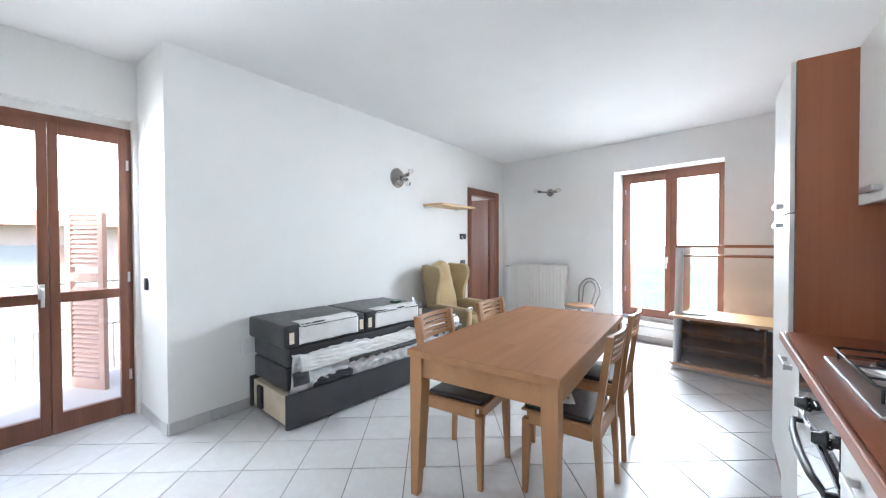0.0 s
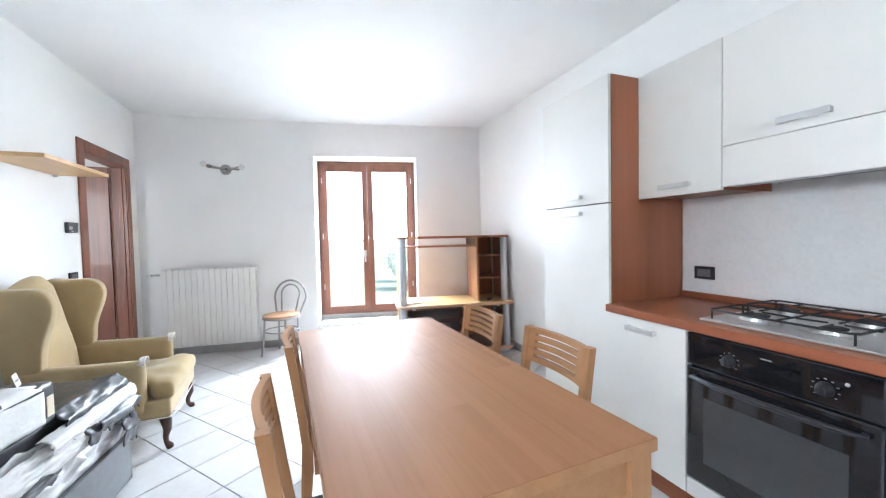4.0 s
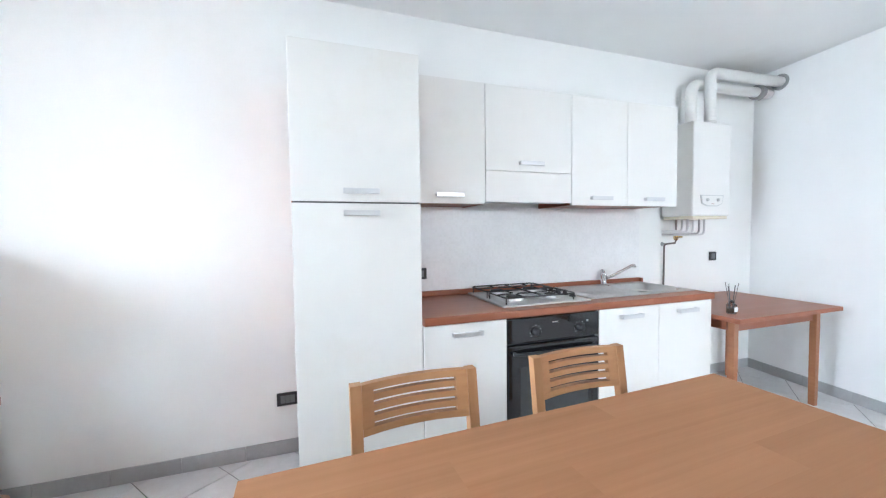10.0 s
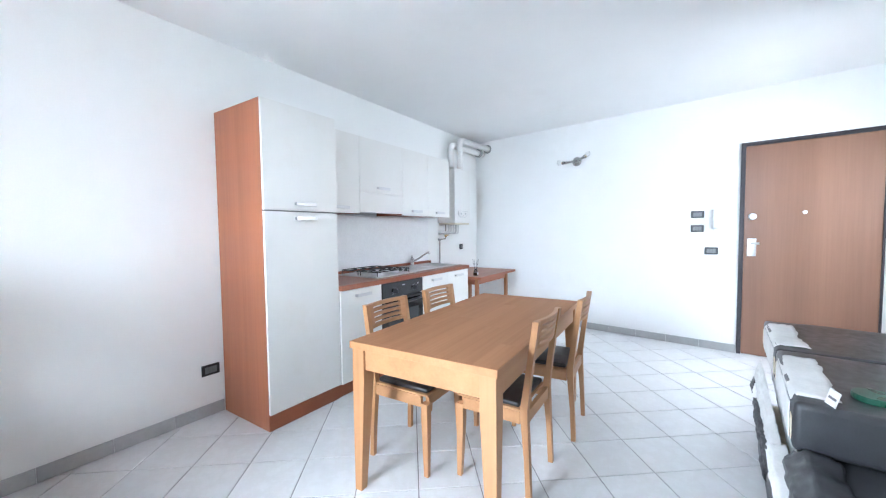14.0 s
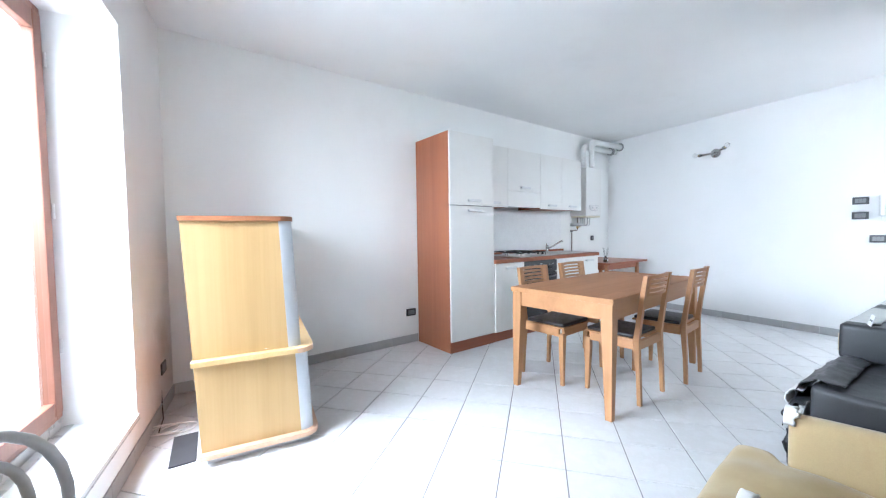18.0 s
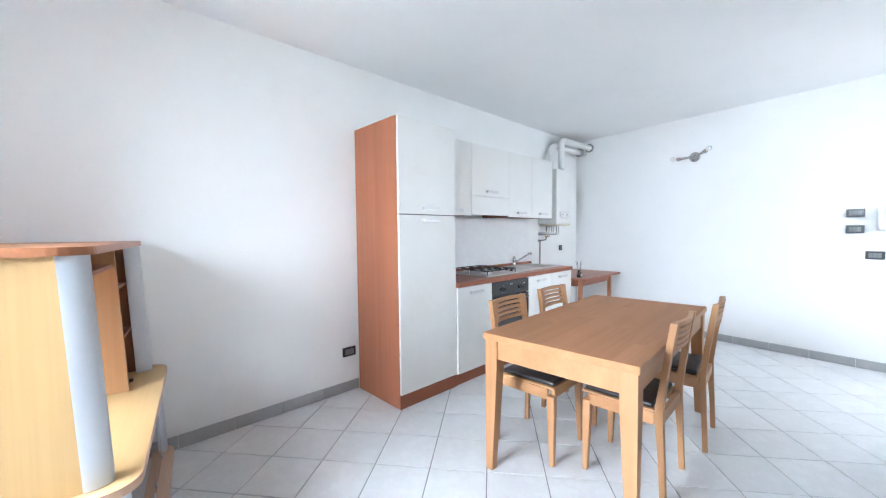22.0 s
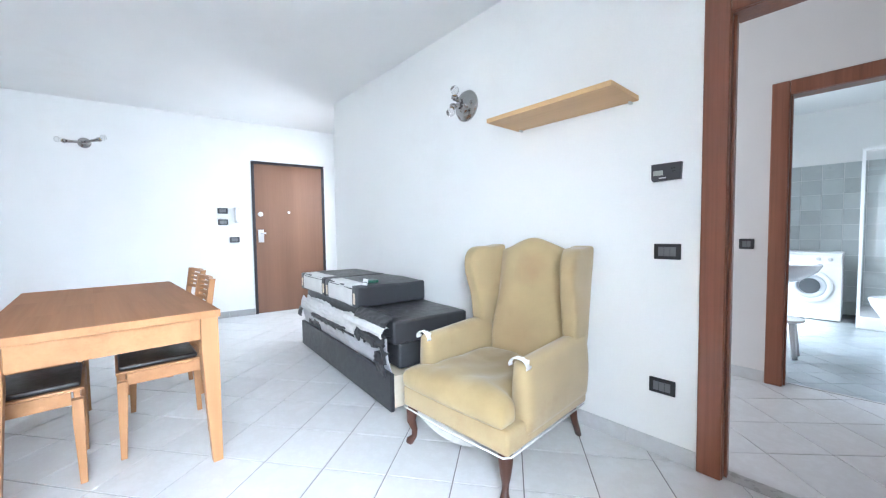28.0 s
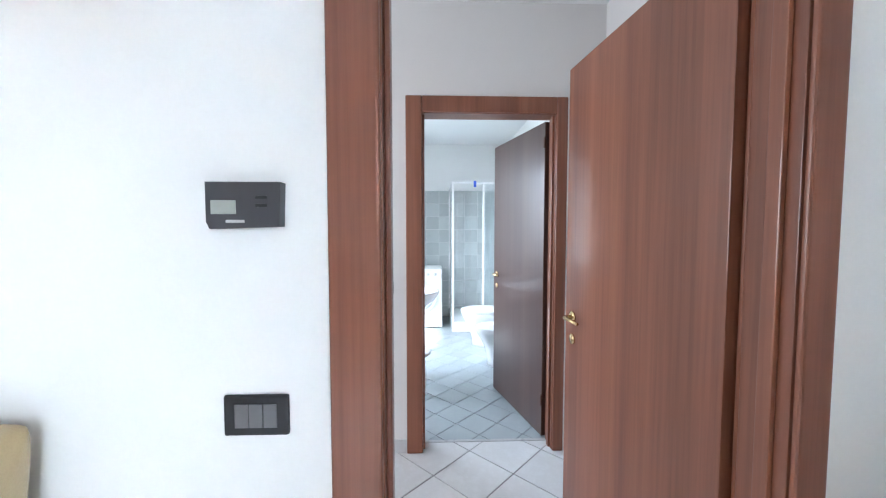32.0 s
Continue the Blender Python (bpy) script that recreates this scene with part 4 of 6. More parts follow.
part("badge", block(0.01, 0.04, 0.2962, 0.297, 1.505, 1.509), plain("red_mark", (0.35, 0.08, 0.06), 0.5), cp)

GREYPIPE = plain("dull_gas_pipe", (0.24, 0.21, 0.19), 0.5, 0.5, var=0.15, relief=0.1)
PIPES = thing("boiler_pipes", "short metal water and gas pipes with brass valve under the boiler", "pipes", pose(-2.46, KY, 0))
for i, x in enumerate((0.12, 0.06, -0.0, -0.07, -0.13)):
    bm = bmesh.new()
    tube(bm, [(x, 0.12, 1.3918), (x, 0.12, 1.33 - 0.008 * i)] + arc((x + 0.03, 0.12, 1.33 - 0.008 * i), 0.03, 180, 270, 4)[1:] + [(0.19, 0.10, 1.298 - 0.008 * i), (0.195, 0.02, 1.298 - 0.008 * i), (0.195, 0.0, 1.298 - 0.008 * i)], 0.008, 8)
    part("pipe", bm, (SATIN, SATIN, SATIN, GREYTUBE, SATIN)[i], PIPES, smooth=True)
bm = bmesh.new()
tube(bm, [(0.15, 0.09, 1.3918), (0.15, 0.09, 1.22), (0.152, 0.085, 1.20), (0.19, 0.06, 1.195), (0.20, 0.035, 1.19), (0.20, 0.025, 1.17), (0.20, 0.022, 0.76)], 0.0075, 8)
part("gas_pipe", bm, GREYPIPE, PIPES, "dull grey-brown gas pipe", True)
bm = lathe(bmesh.new(), [(0.014, 1.225), (0.018, 1.235), (0.018, 1.265), (0.014, 1.275)], 14, (0.15, 0.09, 0))
tube(bm, [(0.15, 0.09, 1.25), (0.15, 0.12, 1.25)], 0.006, 8)
box(bm, 0.118, 0.154, 0.118, 0.124, 1.243, 1.257, 0.002)
part("valve", bm, BRASS, PIPES, "brass gas valve with yellow tap", True)
bm = lathe(bmesh.new(), [(0.012, 0.0005), (0.018, 0.004), (0.014, 0.012), (0.010, 0.03)], 12, (0.20, 0, 1.19), "y")
part("wall_flange", bm, GREYTUBE, PIPES, smooth=True)

FLUE = thing("boiler_flue", "two white flue ducts bending from the boiler to the wall", "duct", pose(-2.46, KY, 0))
for x, y, zt, endx, rad in ((0.045, 0.12, 2.485, -0.86, 0.042), (-0.06, 0.20, 2.56, -0.875, 0.042)):
    bm = bmesh.new()
    tube(bm, [(x, y, 2.1352), (x, y, zt - 0.07)] + [(px - 0.0, py, pz) for px, py, pz in arc((x - 0.07, y, zt - 0.07), 0.07, 0, 90, 6)][1:] + [(endx, y + 0.02, zt + 0.01)], rad, 16)
    dct = part("duct", bm, PIPEW, FLUE, smooth=True)
    bm = lathe(bmesh.new(), [(rad + 0.004, 2.1355), (rad + 0.006, 2.16), (rad + 0.001, 2.17)], 18, (x, y, 0))
    part("collar", bm, PIPEW, dct)
part("wall_collar", moved(lathe(bmesh.new(), [(0.047, -0.05), (0.062, -0.05), (0.062, 0.0), (0.047, 0.0)], 18, (0, 0, 0), "x"), pose(-0.70, 0.137, 2.494)), GREYTUBE, FLUE, "grey metal collar")
part("wall_collar", moved(lathe(bmesh.new(), [(0.05, -0.03), (0.066, -0.03), (0.066, 0.0), (0.05, 0.0)], 18, (0, 0, 0), "x"), pose(-0.865, 0.22, 2.57)), GREYTUBE, FLUE, "grey metal collar")


# ---- sockets, switches ----
def plate(name, label, m, w=0.118, h=0.076, keys=3, mat=BLACKP, cat="switch"):
    """A wall plate that faces local -y, its back at y = 0."""
    t = thing(name, label, cat, m)
    part("cover", block(-w / 2, w / 2, -0.010, -0.0003, -h / 2, h / 2, 0.005), mat, t)
    kw = (w - 0.040) / keys
    for k in range(keys):
        a = -w / 2 + 0.020 + k * kw
        part("key", block(a + 0.0008, a + kw - 0.0008, -0.0125, -0.0098, -h / 2 + 0.016, h / 2 - 0.016, 0.0012), MIDGREY if mat is BLACKP else mat, t)
    return t


def on_s(x, z):
    return pose(x, SY, z)


def on_k(x, z, off=0.0):
    return pose(x, KY + off, z, 0, 0, 180)


def on_e(u, z):
    return EM @ pose(0, u, z, 0, 0, 90)


plate("light_switch", "black three-key light switch on the wall", on_s(2.104, 1.028))
plate("wall_socket", "black wall socket near the floor", on_s(2.09, 0.357), cat="socket")
plate("wall_socket", "black wall socket on the kitchen splashback", on_k(-0.135, 1.042, 0.0125), 0.115, 0.075, cat="socket")
plate("wall_socket", "black wall socket beside the tall fridge unit", on_k(0.675, 0.332), 0.12, 0.078, cat="socket")
plate("wall_socket", "small black wall socket beside the boiler pipes", on_k(-2.86, 1.07), 0.085, 0.078, 1, cat="socket")
plate("light_switch", "black light switch beside the intercom", on_e(2.985, 1.458), 0.12, 0.076)
plate("light_switch", "black light switch below the upper one", on_e(2.985, 1.305), 0.12, 0.076)
plate("light_switch", "black light switch beside the entrance door", on_e(3.115, 1.065), 0.12, 0.076)
plate("light_switch", "small black light switch on the hall wall", pose(2.156, HY, 1.02), 0.09, 0.076, 2)
plate("wall_socket", "black wall socket low behind the television unit", WM @ pose(0, 0.30, 0.30, 0, 0, -90), 0.12, 0.08, cat="socket")
plate("blank_plate", "white blank wall plate low by the balcony corner", on_s(-0.98, 0.50), 0.08, 0.12, 1, WHITEPL, "plate")
sw = thing("shutter_winder", "small black strap winder on the return wall", "winder", pose(RX, 4.26, 1.02, 0, 0, -90))
part("cover", block(-0.025, 0.025, -0.018, -0.0005, -0.045, 0.045, 0.006), BLACKP, sw)
part("strap", block(-0.009, 0.009, -0.012, -0.010, 0.0452, 1.20), PIPEW, sw, "pale shutter strap")

th = thing("thermostat", "dark grey wall thermostat with small display", "thermostat", pose(2.098, SY, 1.412))
bm = bmesh.new()
prism(bm, [(-0.064, -0.030), (-0.058, -0.042), (0.062, -0.038), (0.065, 0.040), (-0.064, 0.040)], "y", -0.024, -0.0003)
part("casing", bm, DARKGREY, th)
part("display", block(-0.055, -0.012, -0.0252, -0.0238, -0.016, 0.008, 0.001), plain("pale_display", (0.42, 0.44, 0.40), 0.35), th, "pale grey display")
for k in range(2):
    part("button", block(0.022 + 0.0 * k, 0.042, -0.0262, -0.0238, -0.004 + 0.014 * k, 0.002 + 0.014 * k, 0.001), BLACKP, th)
part("badge", block(-0.03, 0.002, -0.0248, -0.0239, -0.031, -0.026), SATIN, th)

ic = thing("intercom", "white intercom handset on the wall beside the entrance door", "intercom", on_e(3.15, 1.40))
part("base", block(-0.035, 0.045, -0.025, -0.0005, -0.10, 0.11, 0.008), PIPEW, ic)
bm = bmesh.new()
tube(bm, [(-0.012, -0.045, 0.10), (-0.012, -0.055, 0.05), (-0.012, -0.055, -0.06), (-0.012, -0.045, -0.10)], [0.02, 0.016, 0.016, 0.02], 10)
part("handset", bm, WHITEPL, ic, smooth=True)
bm = bmesh.new()
tube(bm, [(-0.012, -0.045, -0.10), (-0.01, -0.04, -0.15), (0.01, -0.03, -0.16), (0.02, -0.02, -0.10)], 0.004, 6)
part("cord", bm, WHITEPL, ic, smooth=True)


# ---- wall lamps ----
def wall_lamp(label, m, plate_r=0.121, reach=0.0, out=0.0):
    """A chrome plate with two bare bulbs on arms; it faces local -y."""
    t = thing("wall_lamp", label, "wall lamp", m, "chrome wall lamps")
    k = plate_r / 0.121
    bm = lathe(bmesh.new(), [(0.118 * k, -0.0005), (0.121 * k, -0.008), (0.112 * k, -0.020), (0.075 * k, -0.030), (0.048 * k, -0.036), (0.036 * k, -0.060), (0.016 * k, -0.068)], 36, (0, 0, 0), "y")
    part("back_plate", bm, NICKEL, t, "polished nickel back plate", True)
    for s in (-1, 1):
        e = s * reach
        bm = bmesh.new()
        tube(bm, [(0, -0.050, 0.0), (s * 0.050 + e * 0.4, -0.075, 0.004), (s * 0.095 + e, -0.098 - out, 0.010)], [0.014, 0.014, 0.019], 12)
        tube(bm, [(s * 0.096 + e, -0.0985 - out, 0.010), (s * 0.112 + e, -0.107 - out, 0.014)], [0.026, 0.022], 14)
        a = part("arm", bm, NICKEL, t, smooth=True)
        bm = bmesh.new()
        tube(bm, [(s * 0.1125 + e, -0.1075 - out, 0.014), (s * 0.124 + e, -0.114 - out, 0.018)], [0.014, 0.012], 12)
        part("bulb_cap", bm, BRASS, a, smooth=True)
        bm = bmesh.new()
        bmesh.ops.create_uvsphere(bm, u_segments=20, v_segments=12, radius=0.031)
        bmesh.ops.translate(bm, verts=bm.verts[:], vec=(s * 0.145 + e, -0.126 - out, 0.025))
        b = part("bulb", bm, BULB, a, "clear glass bulb", True)
        b.visible_shadow = False
    return t


wall_lamp("chrome wall lamp with two clear bulbs above the sofa", pose(0.742, SY, 2.077, 0, 108, 0), 0.115, -0.07, 0.045)
wall_lamp("chrome wall lamp with two clear bulbs near the kitchen", EM @ pose(0, 1.655, 2.20, 0, 0, 90) @ pose(0, 0, 0, 0, -10, 0), 0.060, 0.045)
wall_lamp("chrome wall lamp with two clear bulbs above the radiator", WB @ pose(0, 0.955, 2.10, 0, 0, -90) @ pose(0, 0, 0, 0, 4, 0), 0.060, 0.045)

sh = thing("wall_shelf", "pale wooden shelf board mounted on the wall", "shelf", pose(1.588, SY, 1.788))
part("board", block(-0.375, 0.375, -0.31, -0.0005, 0.0, 0.025, 0.002), SHELFW, sh)
for x in (-0.34, 0.34):
    part("bracket", block(x - 0.006, x + 0.006, -0.03, -0.0005, -0.012, -0.0003, 0.001), SATIN, sh)

# ---- radiator ----
rd = thing("radiator", "white sectional radiator on the wall under the lamp", "radiator", WB @ pose(-0.018, 0.662, 0.022))
NSEC, PITCH = 16, 0.0585
bm = bmesh.new()
box(bm, -0.112, 0.0, 0.0022, PITCH - 0.0022, 0.10, 0.955, 0.007, 3)
box(bm, -0.120, -0.1122, 0.0015, PITCH - 0.0015, 0.125, 0.935, 0.003)
sec = mesh_of("section", bm, ENAMEL)
for k in range(NSEC):
    ob = new("section", sec)
    ob.parent = rd
    ob.matrix_basis = pose(0, k * PITCH, 0)
bm = bmesh.new()
for z in (0.16, 0.90):
    tube(bm, [(-0.042, -0.012, z), (-0.042, NSEC * PITCH + 0.012, z)], 0.018, 12)
part("header", bm, ENAMEL, rd, smooth=True)
bm = bmesh.new()
tube(bm, [(-0.042, NSEC * PITCH + 0.0125, 0.90), (-0.042, NSEC * PITCH + 0.115, 0.90)], 0.012, 10)
tube(bm, [(-0.042, NSEC * PITCH + 0.085, 0.90), (0.017, NSEC * PITCH + 0.085, 0.90)], 0.010, 10)
part("valve", bm, CHROME, rd, smooth=True)
bm = lathe(bmesh.new(), [(0.015, 0.0), (0.019, 0.006), (0.019, 0.035), (0.013, 0.042)], 14, (-0.042, NSEC * PITCH + 0.117, 0.90), "y")
part("valve_knob", bm, WHITEPL, rd, smooth=True)
for k in (3, 13):
    part("bracket", block(-0.03, 0.0175, k * PITCH - 0.006, k * PITCH + 0.006, 0.86, 0.88), ENAMEL, rd)

# ---- dining table and chairs ----
def taper_leg(bm, cx, cy, w0, w1, z0, z1, sx, sy):
    """A square leg, tapered on its inner faces (towards sx, sy) to w0 at the foot."""
    def ring(w, z):
        xa, xb = sorted((cx, cx + sx * w))
        ya, yb = sorted((cy, cy + sy * w))
        return [bm.verts.new(p) for p in ((xa, ya, z), (xb, ya, z), (xb, yb, z), (xa, yb, z))]
    rs = [ring(w0, z0), ring(w1, z0 + (z1 - z0) * 0.78), ring(w1, z1)]
    fs = [bm.faces.new(rs[0][::-1]), bm.faces.new(rs[2])]
    for a, b in zip(rs, rs[1:]):
        for k in range(4):
            fs.append(bm.faces.new((a[k], a[(k + 1) % 4], b[(k + 1) % 4], b[k])))
    es = [e for e in {e for f in fs for e in f.edges} if abs(e.verts[0].co.z - e.verts[1].co.z) > 0.05]
    bmesh.ops.bevel(bm, geom=es, offset=0.004, segments=2, affect="EDGES", profile=0.6)
    return bm


TL, TW, TH = 1.59, 0.79, 0.766
tb = thing("dining_table", "beech-coloured wooden dining table with tapered legs", "table", pose(-0.149, 1.79, 0, 0, 0, 2.6))
top = part("tabletop", block(-TL / 2, TL / 2, -TW / 2, TW / 2, TH - 0.036, TH - 0.0035, 0.002), BEECHH, tb, "glossy reddish beech top of joined staves")
NST = 7
for k in range(NST):
    ya, yb = -TW / 2 + k * TW / NST, -TW / 2 + (k + 1) * TW / NST
    cut = -TL / 2 + TL * (0.38, 0.71, 0.55, 0.24, 0.63, 0.45, 0.80)[k]
    for a, b in ((-TL / 2, cut), (cut, TL / 2)):
        part("stave", block(a, b, ya, yb, TH - 0.0034, TH), BEECH, top)
for s in (-1, 1):
    part("edge_band", block(-TL / 2 - 0.0015, TL / 2 + 0.0015, s * (TW / 2 - 0.0005), s * (TW / 2 + 0.0015), TH - 0.034, TH - 0.002, 0.0006), BEECHH, tb, "honey beech edge band")
    part("edge_band", block(s * (TL / 2 - 0.0005), s * (TL / 2 + 0.0015), -TW / 2 + 0.001, TW / 2 - 0.001, TH - 0.034, TH - 0.002, 0.0006), BEECHH, tb, "honey beech edge band")
for sx in (-1, 1):
    for sy in (-1, 1):
        part("leg", taper_leg(bmesh.new(), sx * (TL / 2 - 0.008), sy * (TW / 2 - 0.008), 0.043, 0.074, 0, TH - 0.0365, -sx, -sy), BEECHV, tb)
for s in (-1, 1):
    part("apron", block(-TL / 2 + 0.083, TL / 2 - 0.083, s * (TW / 2 - 0.02), s * (TW / 2 - 0.042), TH - 0.14, TH - 0.0365, 0.002), BEECHH, tb)
    part("apron", block(s * (TL / 2 - 0.02), s * (TL / 2 - 0.042), -TW / 2 + 0.083, TW / 2 - 0.083, TH - 0.14, TH - 0.0365, 0.002), BEECHH, tb)

ch = thing("dining_chair", "beech dining chair with slatted back and black padded seat", "chair", pose(0, 0, 0), "chairs round the dining table")
CW, CD = 0.195, 0.195     # half width, half depth


def back_y(z):
    return -CD - 0.0 + (-0.055 * max(0, (z - 0.44) / 0.44) ** 1.2 if z > 0.44 else -0.03 * (0.44 - z) / 0.44 * 0.6)


for s in (-1, 1):
    part("leg", taper_leg(bmesh.new(), s * CW, CD, 0.026, 0.040, 0, 0.395, -s, -1), BEECHV, ch)
    bm = bmesh.new()
    zs = [0, 0.2, 0.40, 0.46, 0.6, 0.75, 0.883]
    rows_ = []
    for z in zs:
        hw = 0.016 if z > 0.02 else 0.013
        dp = 0.036 if 0.3 < z < 0.5 else (0.026 if z < 0.3 else 0.030)
        y = back_y(z)
        rows_.append([bm.verts.new(p) for p in ((s * CW - s * 2 * hw, y, z), (s * CW, y, z), (s * CW, y + dp, z), (s * CW - s * 2 * hw, y + dp, z))])
    bm.faces.new(rows_[0])
    bm.faces.new(rows_[-1])
    for a, b in zip(rows_, rows_[1:]):
        for k in range(4):
            bm.faces.new((a[k], a[(k + 1) % 4], b[(k + 1) % 4], b[k]))
    bmesh.ops.recalc_face_normals(bm, faces=bm.faces[:])
    part("back_post", bm, BEECHV, ch)
bm = bmesh.new()
box(bm, -CW + 0.038, CW - 0.038, CD - 0.034, CD - 0.012, 0.375, 0.435, 0.002)
box(bm, -CW + 0.034, CW - 0.034, -CD + 0.004, -CD + 0.026, 0.375, 0.435, 0.002)
for s in (-1, 1):
    box(bm, s * (CW - 0.012) - 0.011, s * (CW - 0.012) + 0.011, -CD + 0.037, CD - 0.040, 0.375, 0.435, 0.002)
part("seat_frame", bm, BEECHH, ch)
bm = bmesh.new()
box(bm, -CW + 0.003, CW - 0.003, -CD + 0.037, CD + 0.004, 0.4355, 0.447, 0.003)
part("seat_rim", bm, BEECHH, ch)
bm = block(-CW + 0.014, CW - 0.014, -CD + 0.045, CD - 0.008, 0.4475, 0.474, 0.012, 3)
part("seat_pad", bm, SEATBLK, ch, "black vinyl seat pad", True)


def back_rail(z0, z1, t=0.017):
    bm, n_, xs = bmesh.new(), 8, CW - 0.033
    grid = []
    for i in range(n_ + 1):
        x = -xs + 2 * xs * i / n_
        bow = -0.022 * (1 - (x / xs) ** 2)
        grid.append([bm.verts.new((x, back_y(z) + 0.008 + bow + o, z)) for z, o in ((z0, 0), (z1, 0), (z1, t), (z0, t))])
    bm.faces.new(grid[0][::-1])
    bm.faces.new(grid[-1])
    for a, b in zip(grid, grid[1:]):
        for k in range(4):
            bm.faces.new((a[k], a[(k + 1) % 4], b[(k + 1) % 4], b[k]))
    bmesh.ops.recalc_face_normals(bm, faces=bm.faces[:])
    return bm


part("top_rail", back_rail(0.862, 0.883, 0.020), BEECHH, ch)
part("bottom_rail", back_rail(0.742, 0.762, 0.020), BEECHH, ch)
for z in (0.774, 0.8035, 0.833):
    part("slat", back_rail(z, z + 0.0172, 0.018), BEECHH, ch)
for s in (-1, 1):
    cheek = bmesh.new()
    quad = []
    for x in (0.128, CW - 0.0325):
        bow = -0.022 * (1 - (x / (CW - 0.033)) ** 2)
        quad += [(s * x, back_y(z) + 0.009 + bow + o, z) for z, o in ((0.7622, 0), (0.8618, 0), (0.8618, 0.018), (0.7622, 0.018))]
    vs = [cheek.verts.new(p) for p in quad]
    for f in ((0, 1, 2, 3), (7, 6, 5, 4), (0, 4, 5, 1), (1, 5, 6, 2), (2, 6, 7, 3), (3, 7, 4, 0)):
        cheek.faces.new([vs[i] for i in f])
    bmesh.ops.recalc_face_normals(cheek, faces=cheek.faces[:])
    part("back_cheek", cheek, BEECHH, ch)
ch.matrix_basis = pose(0.205, 1.505, 0, 0, 0, 2)
copy_thing(ch, pose(-0.395, 1.485, 0, 0, 0, 1))
copy_thing(ch, pose(0.085, 2.012, 0, 0, 0, 181))
copy_thing(ch, pose(-0.545, 2.052, 0, 0, 0, 184))
lf = thing("paper_leaflet", "folded white printed leaflet lying on a chair seat", "leaflet", pose(-0.40, 1.52, 0.4745, 0, 0, 25))
part("sheet", block(-0.075, 0.075, -0.05, 0.05, 0, 0.002), PAPER, lf)
bm = bmesh.new()
for x, y in ((-0.045, 0.02), (0.0, -0.02), (0.04, 0.025), (0.02, 0.01)):
    box(bm, x - 0.012, x + 0.012, y - 0.008, y + 0.008, 0.0021, 0.0026)
part("print", bm, MIDGREY, lf, "small grey printed blocks")

# ---- corner side table ----
st_ = thing("side_table", "reddish cherry side table standing in the kitchen corner", "table", pose(-2.53, 0.375, 0, 0, 0, 0))
part("tabletop", block(-0.54, 0.54, -0.385, 0.40, 0.715, 0.745, 0.005), CHERRYX, st_)
for sx in (-1, 1):
    for sy in (-1, 1):
        part("leg", taper_leg(bmesh.new(), sx * 0.455, sy * 0.315, 0.040, 0.042, 0, 0.7145, -sx, -sy), CHEST, st_)
for s in (-1, 1):
    part("apron", block(-0.395, 0.395, s * 0.300, s * 0.280, 0.635, 0.7145), CHERRYX, st_)
    part("apron", block(s * 0.440, s * 0.420, -0.255, 0.255, 0.635, 0.7145), CHERRYX, st_)
df = thing("reed_diffuser", "small glass reed diffuser bottle with dark sticks", "diffuser", pose(-2.135, 0.63, 0.7455))
part("bottle", lathe(bmesh.new(), [(0.027, 0.0), (0.029, 0.004), (0.029, 0.055), (0.022, 0.068), (0.012, 0.074), (0.012, 0.088), (0.008, 0.088)], 20), glass_mat("bottle_glass", (0.75, 0.76, 0.78)), df, smooth=True)
part("oil", lathe(bmesh.new(), [(0.024, 0.004), (0.024, 0.035)], 20), plain("dark_oil", (0.10, 0.07, 0.05), 0.2), df)
part("tag", block(-0.016, 0.016, 0.0295, 0.031, 0.014, 0.044), PAPER, df, "white paper tag")
for k in range(6):
    a = k * 1.05
    bm = bmesh.new()
    tube(bm, [(0.003 * math.cos(a), 0.003 * math.sin(a), 0.006), (0.036 * math.cos(a), 0.036 * math.sin(a), 0.185 + 0.01 * (k % 3))], 0.0018, 6)
    part("reed", bm, DARKGREY, df)

# ---- television unit ----
tv = thing("television_unit", "beech television wall unit with silver columns and smoked glass doors", "tv unit", pose(1.930, 0.040, 0, 0, 0, -10.3))
L, D = 1.231, 0.53
RACK = Matrix(((1, 0, 0.045, 0), (0, 1, 0, 0), (0, 0, 1, 0), (0, 0, 0, 1)))   # the old unit leans back a little


def tvp(name, bm, material, parent, label=""):
    return part(name, moved(bm, RACK), material, parent, label)


def board(x0, x1, y0, y1, z0, z1, mat, name="board", r=0.0, label=""):
    """A flat board whose front corners are rounded."""
    bm = bmesh.new()
    if r:
        pts = [(x1, y0), (x1, y1)] + [(x0 + r - r * math.sin(radians(a)), y1 - r + r * math.cos(radians(a))) for a in range(0, 91, 15)] + [(x0 + r - r * math.cos(radians(a)), y0 + r - r * math.sin(radians(a))) for a in range(0, 91, 15)]
        prism(bm, pts, "z", z0, z1)
    else:
        box(bm, x0, x1, y0, y1, z0, z1, 0.001)
    return tvp(name, bm, mat, tv, label)


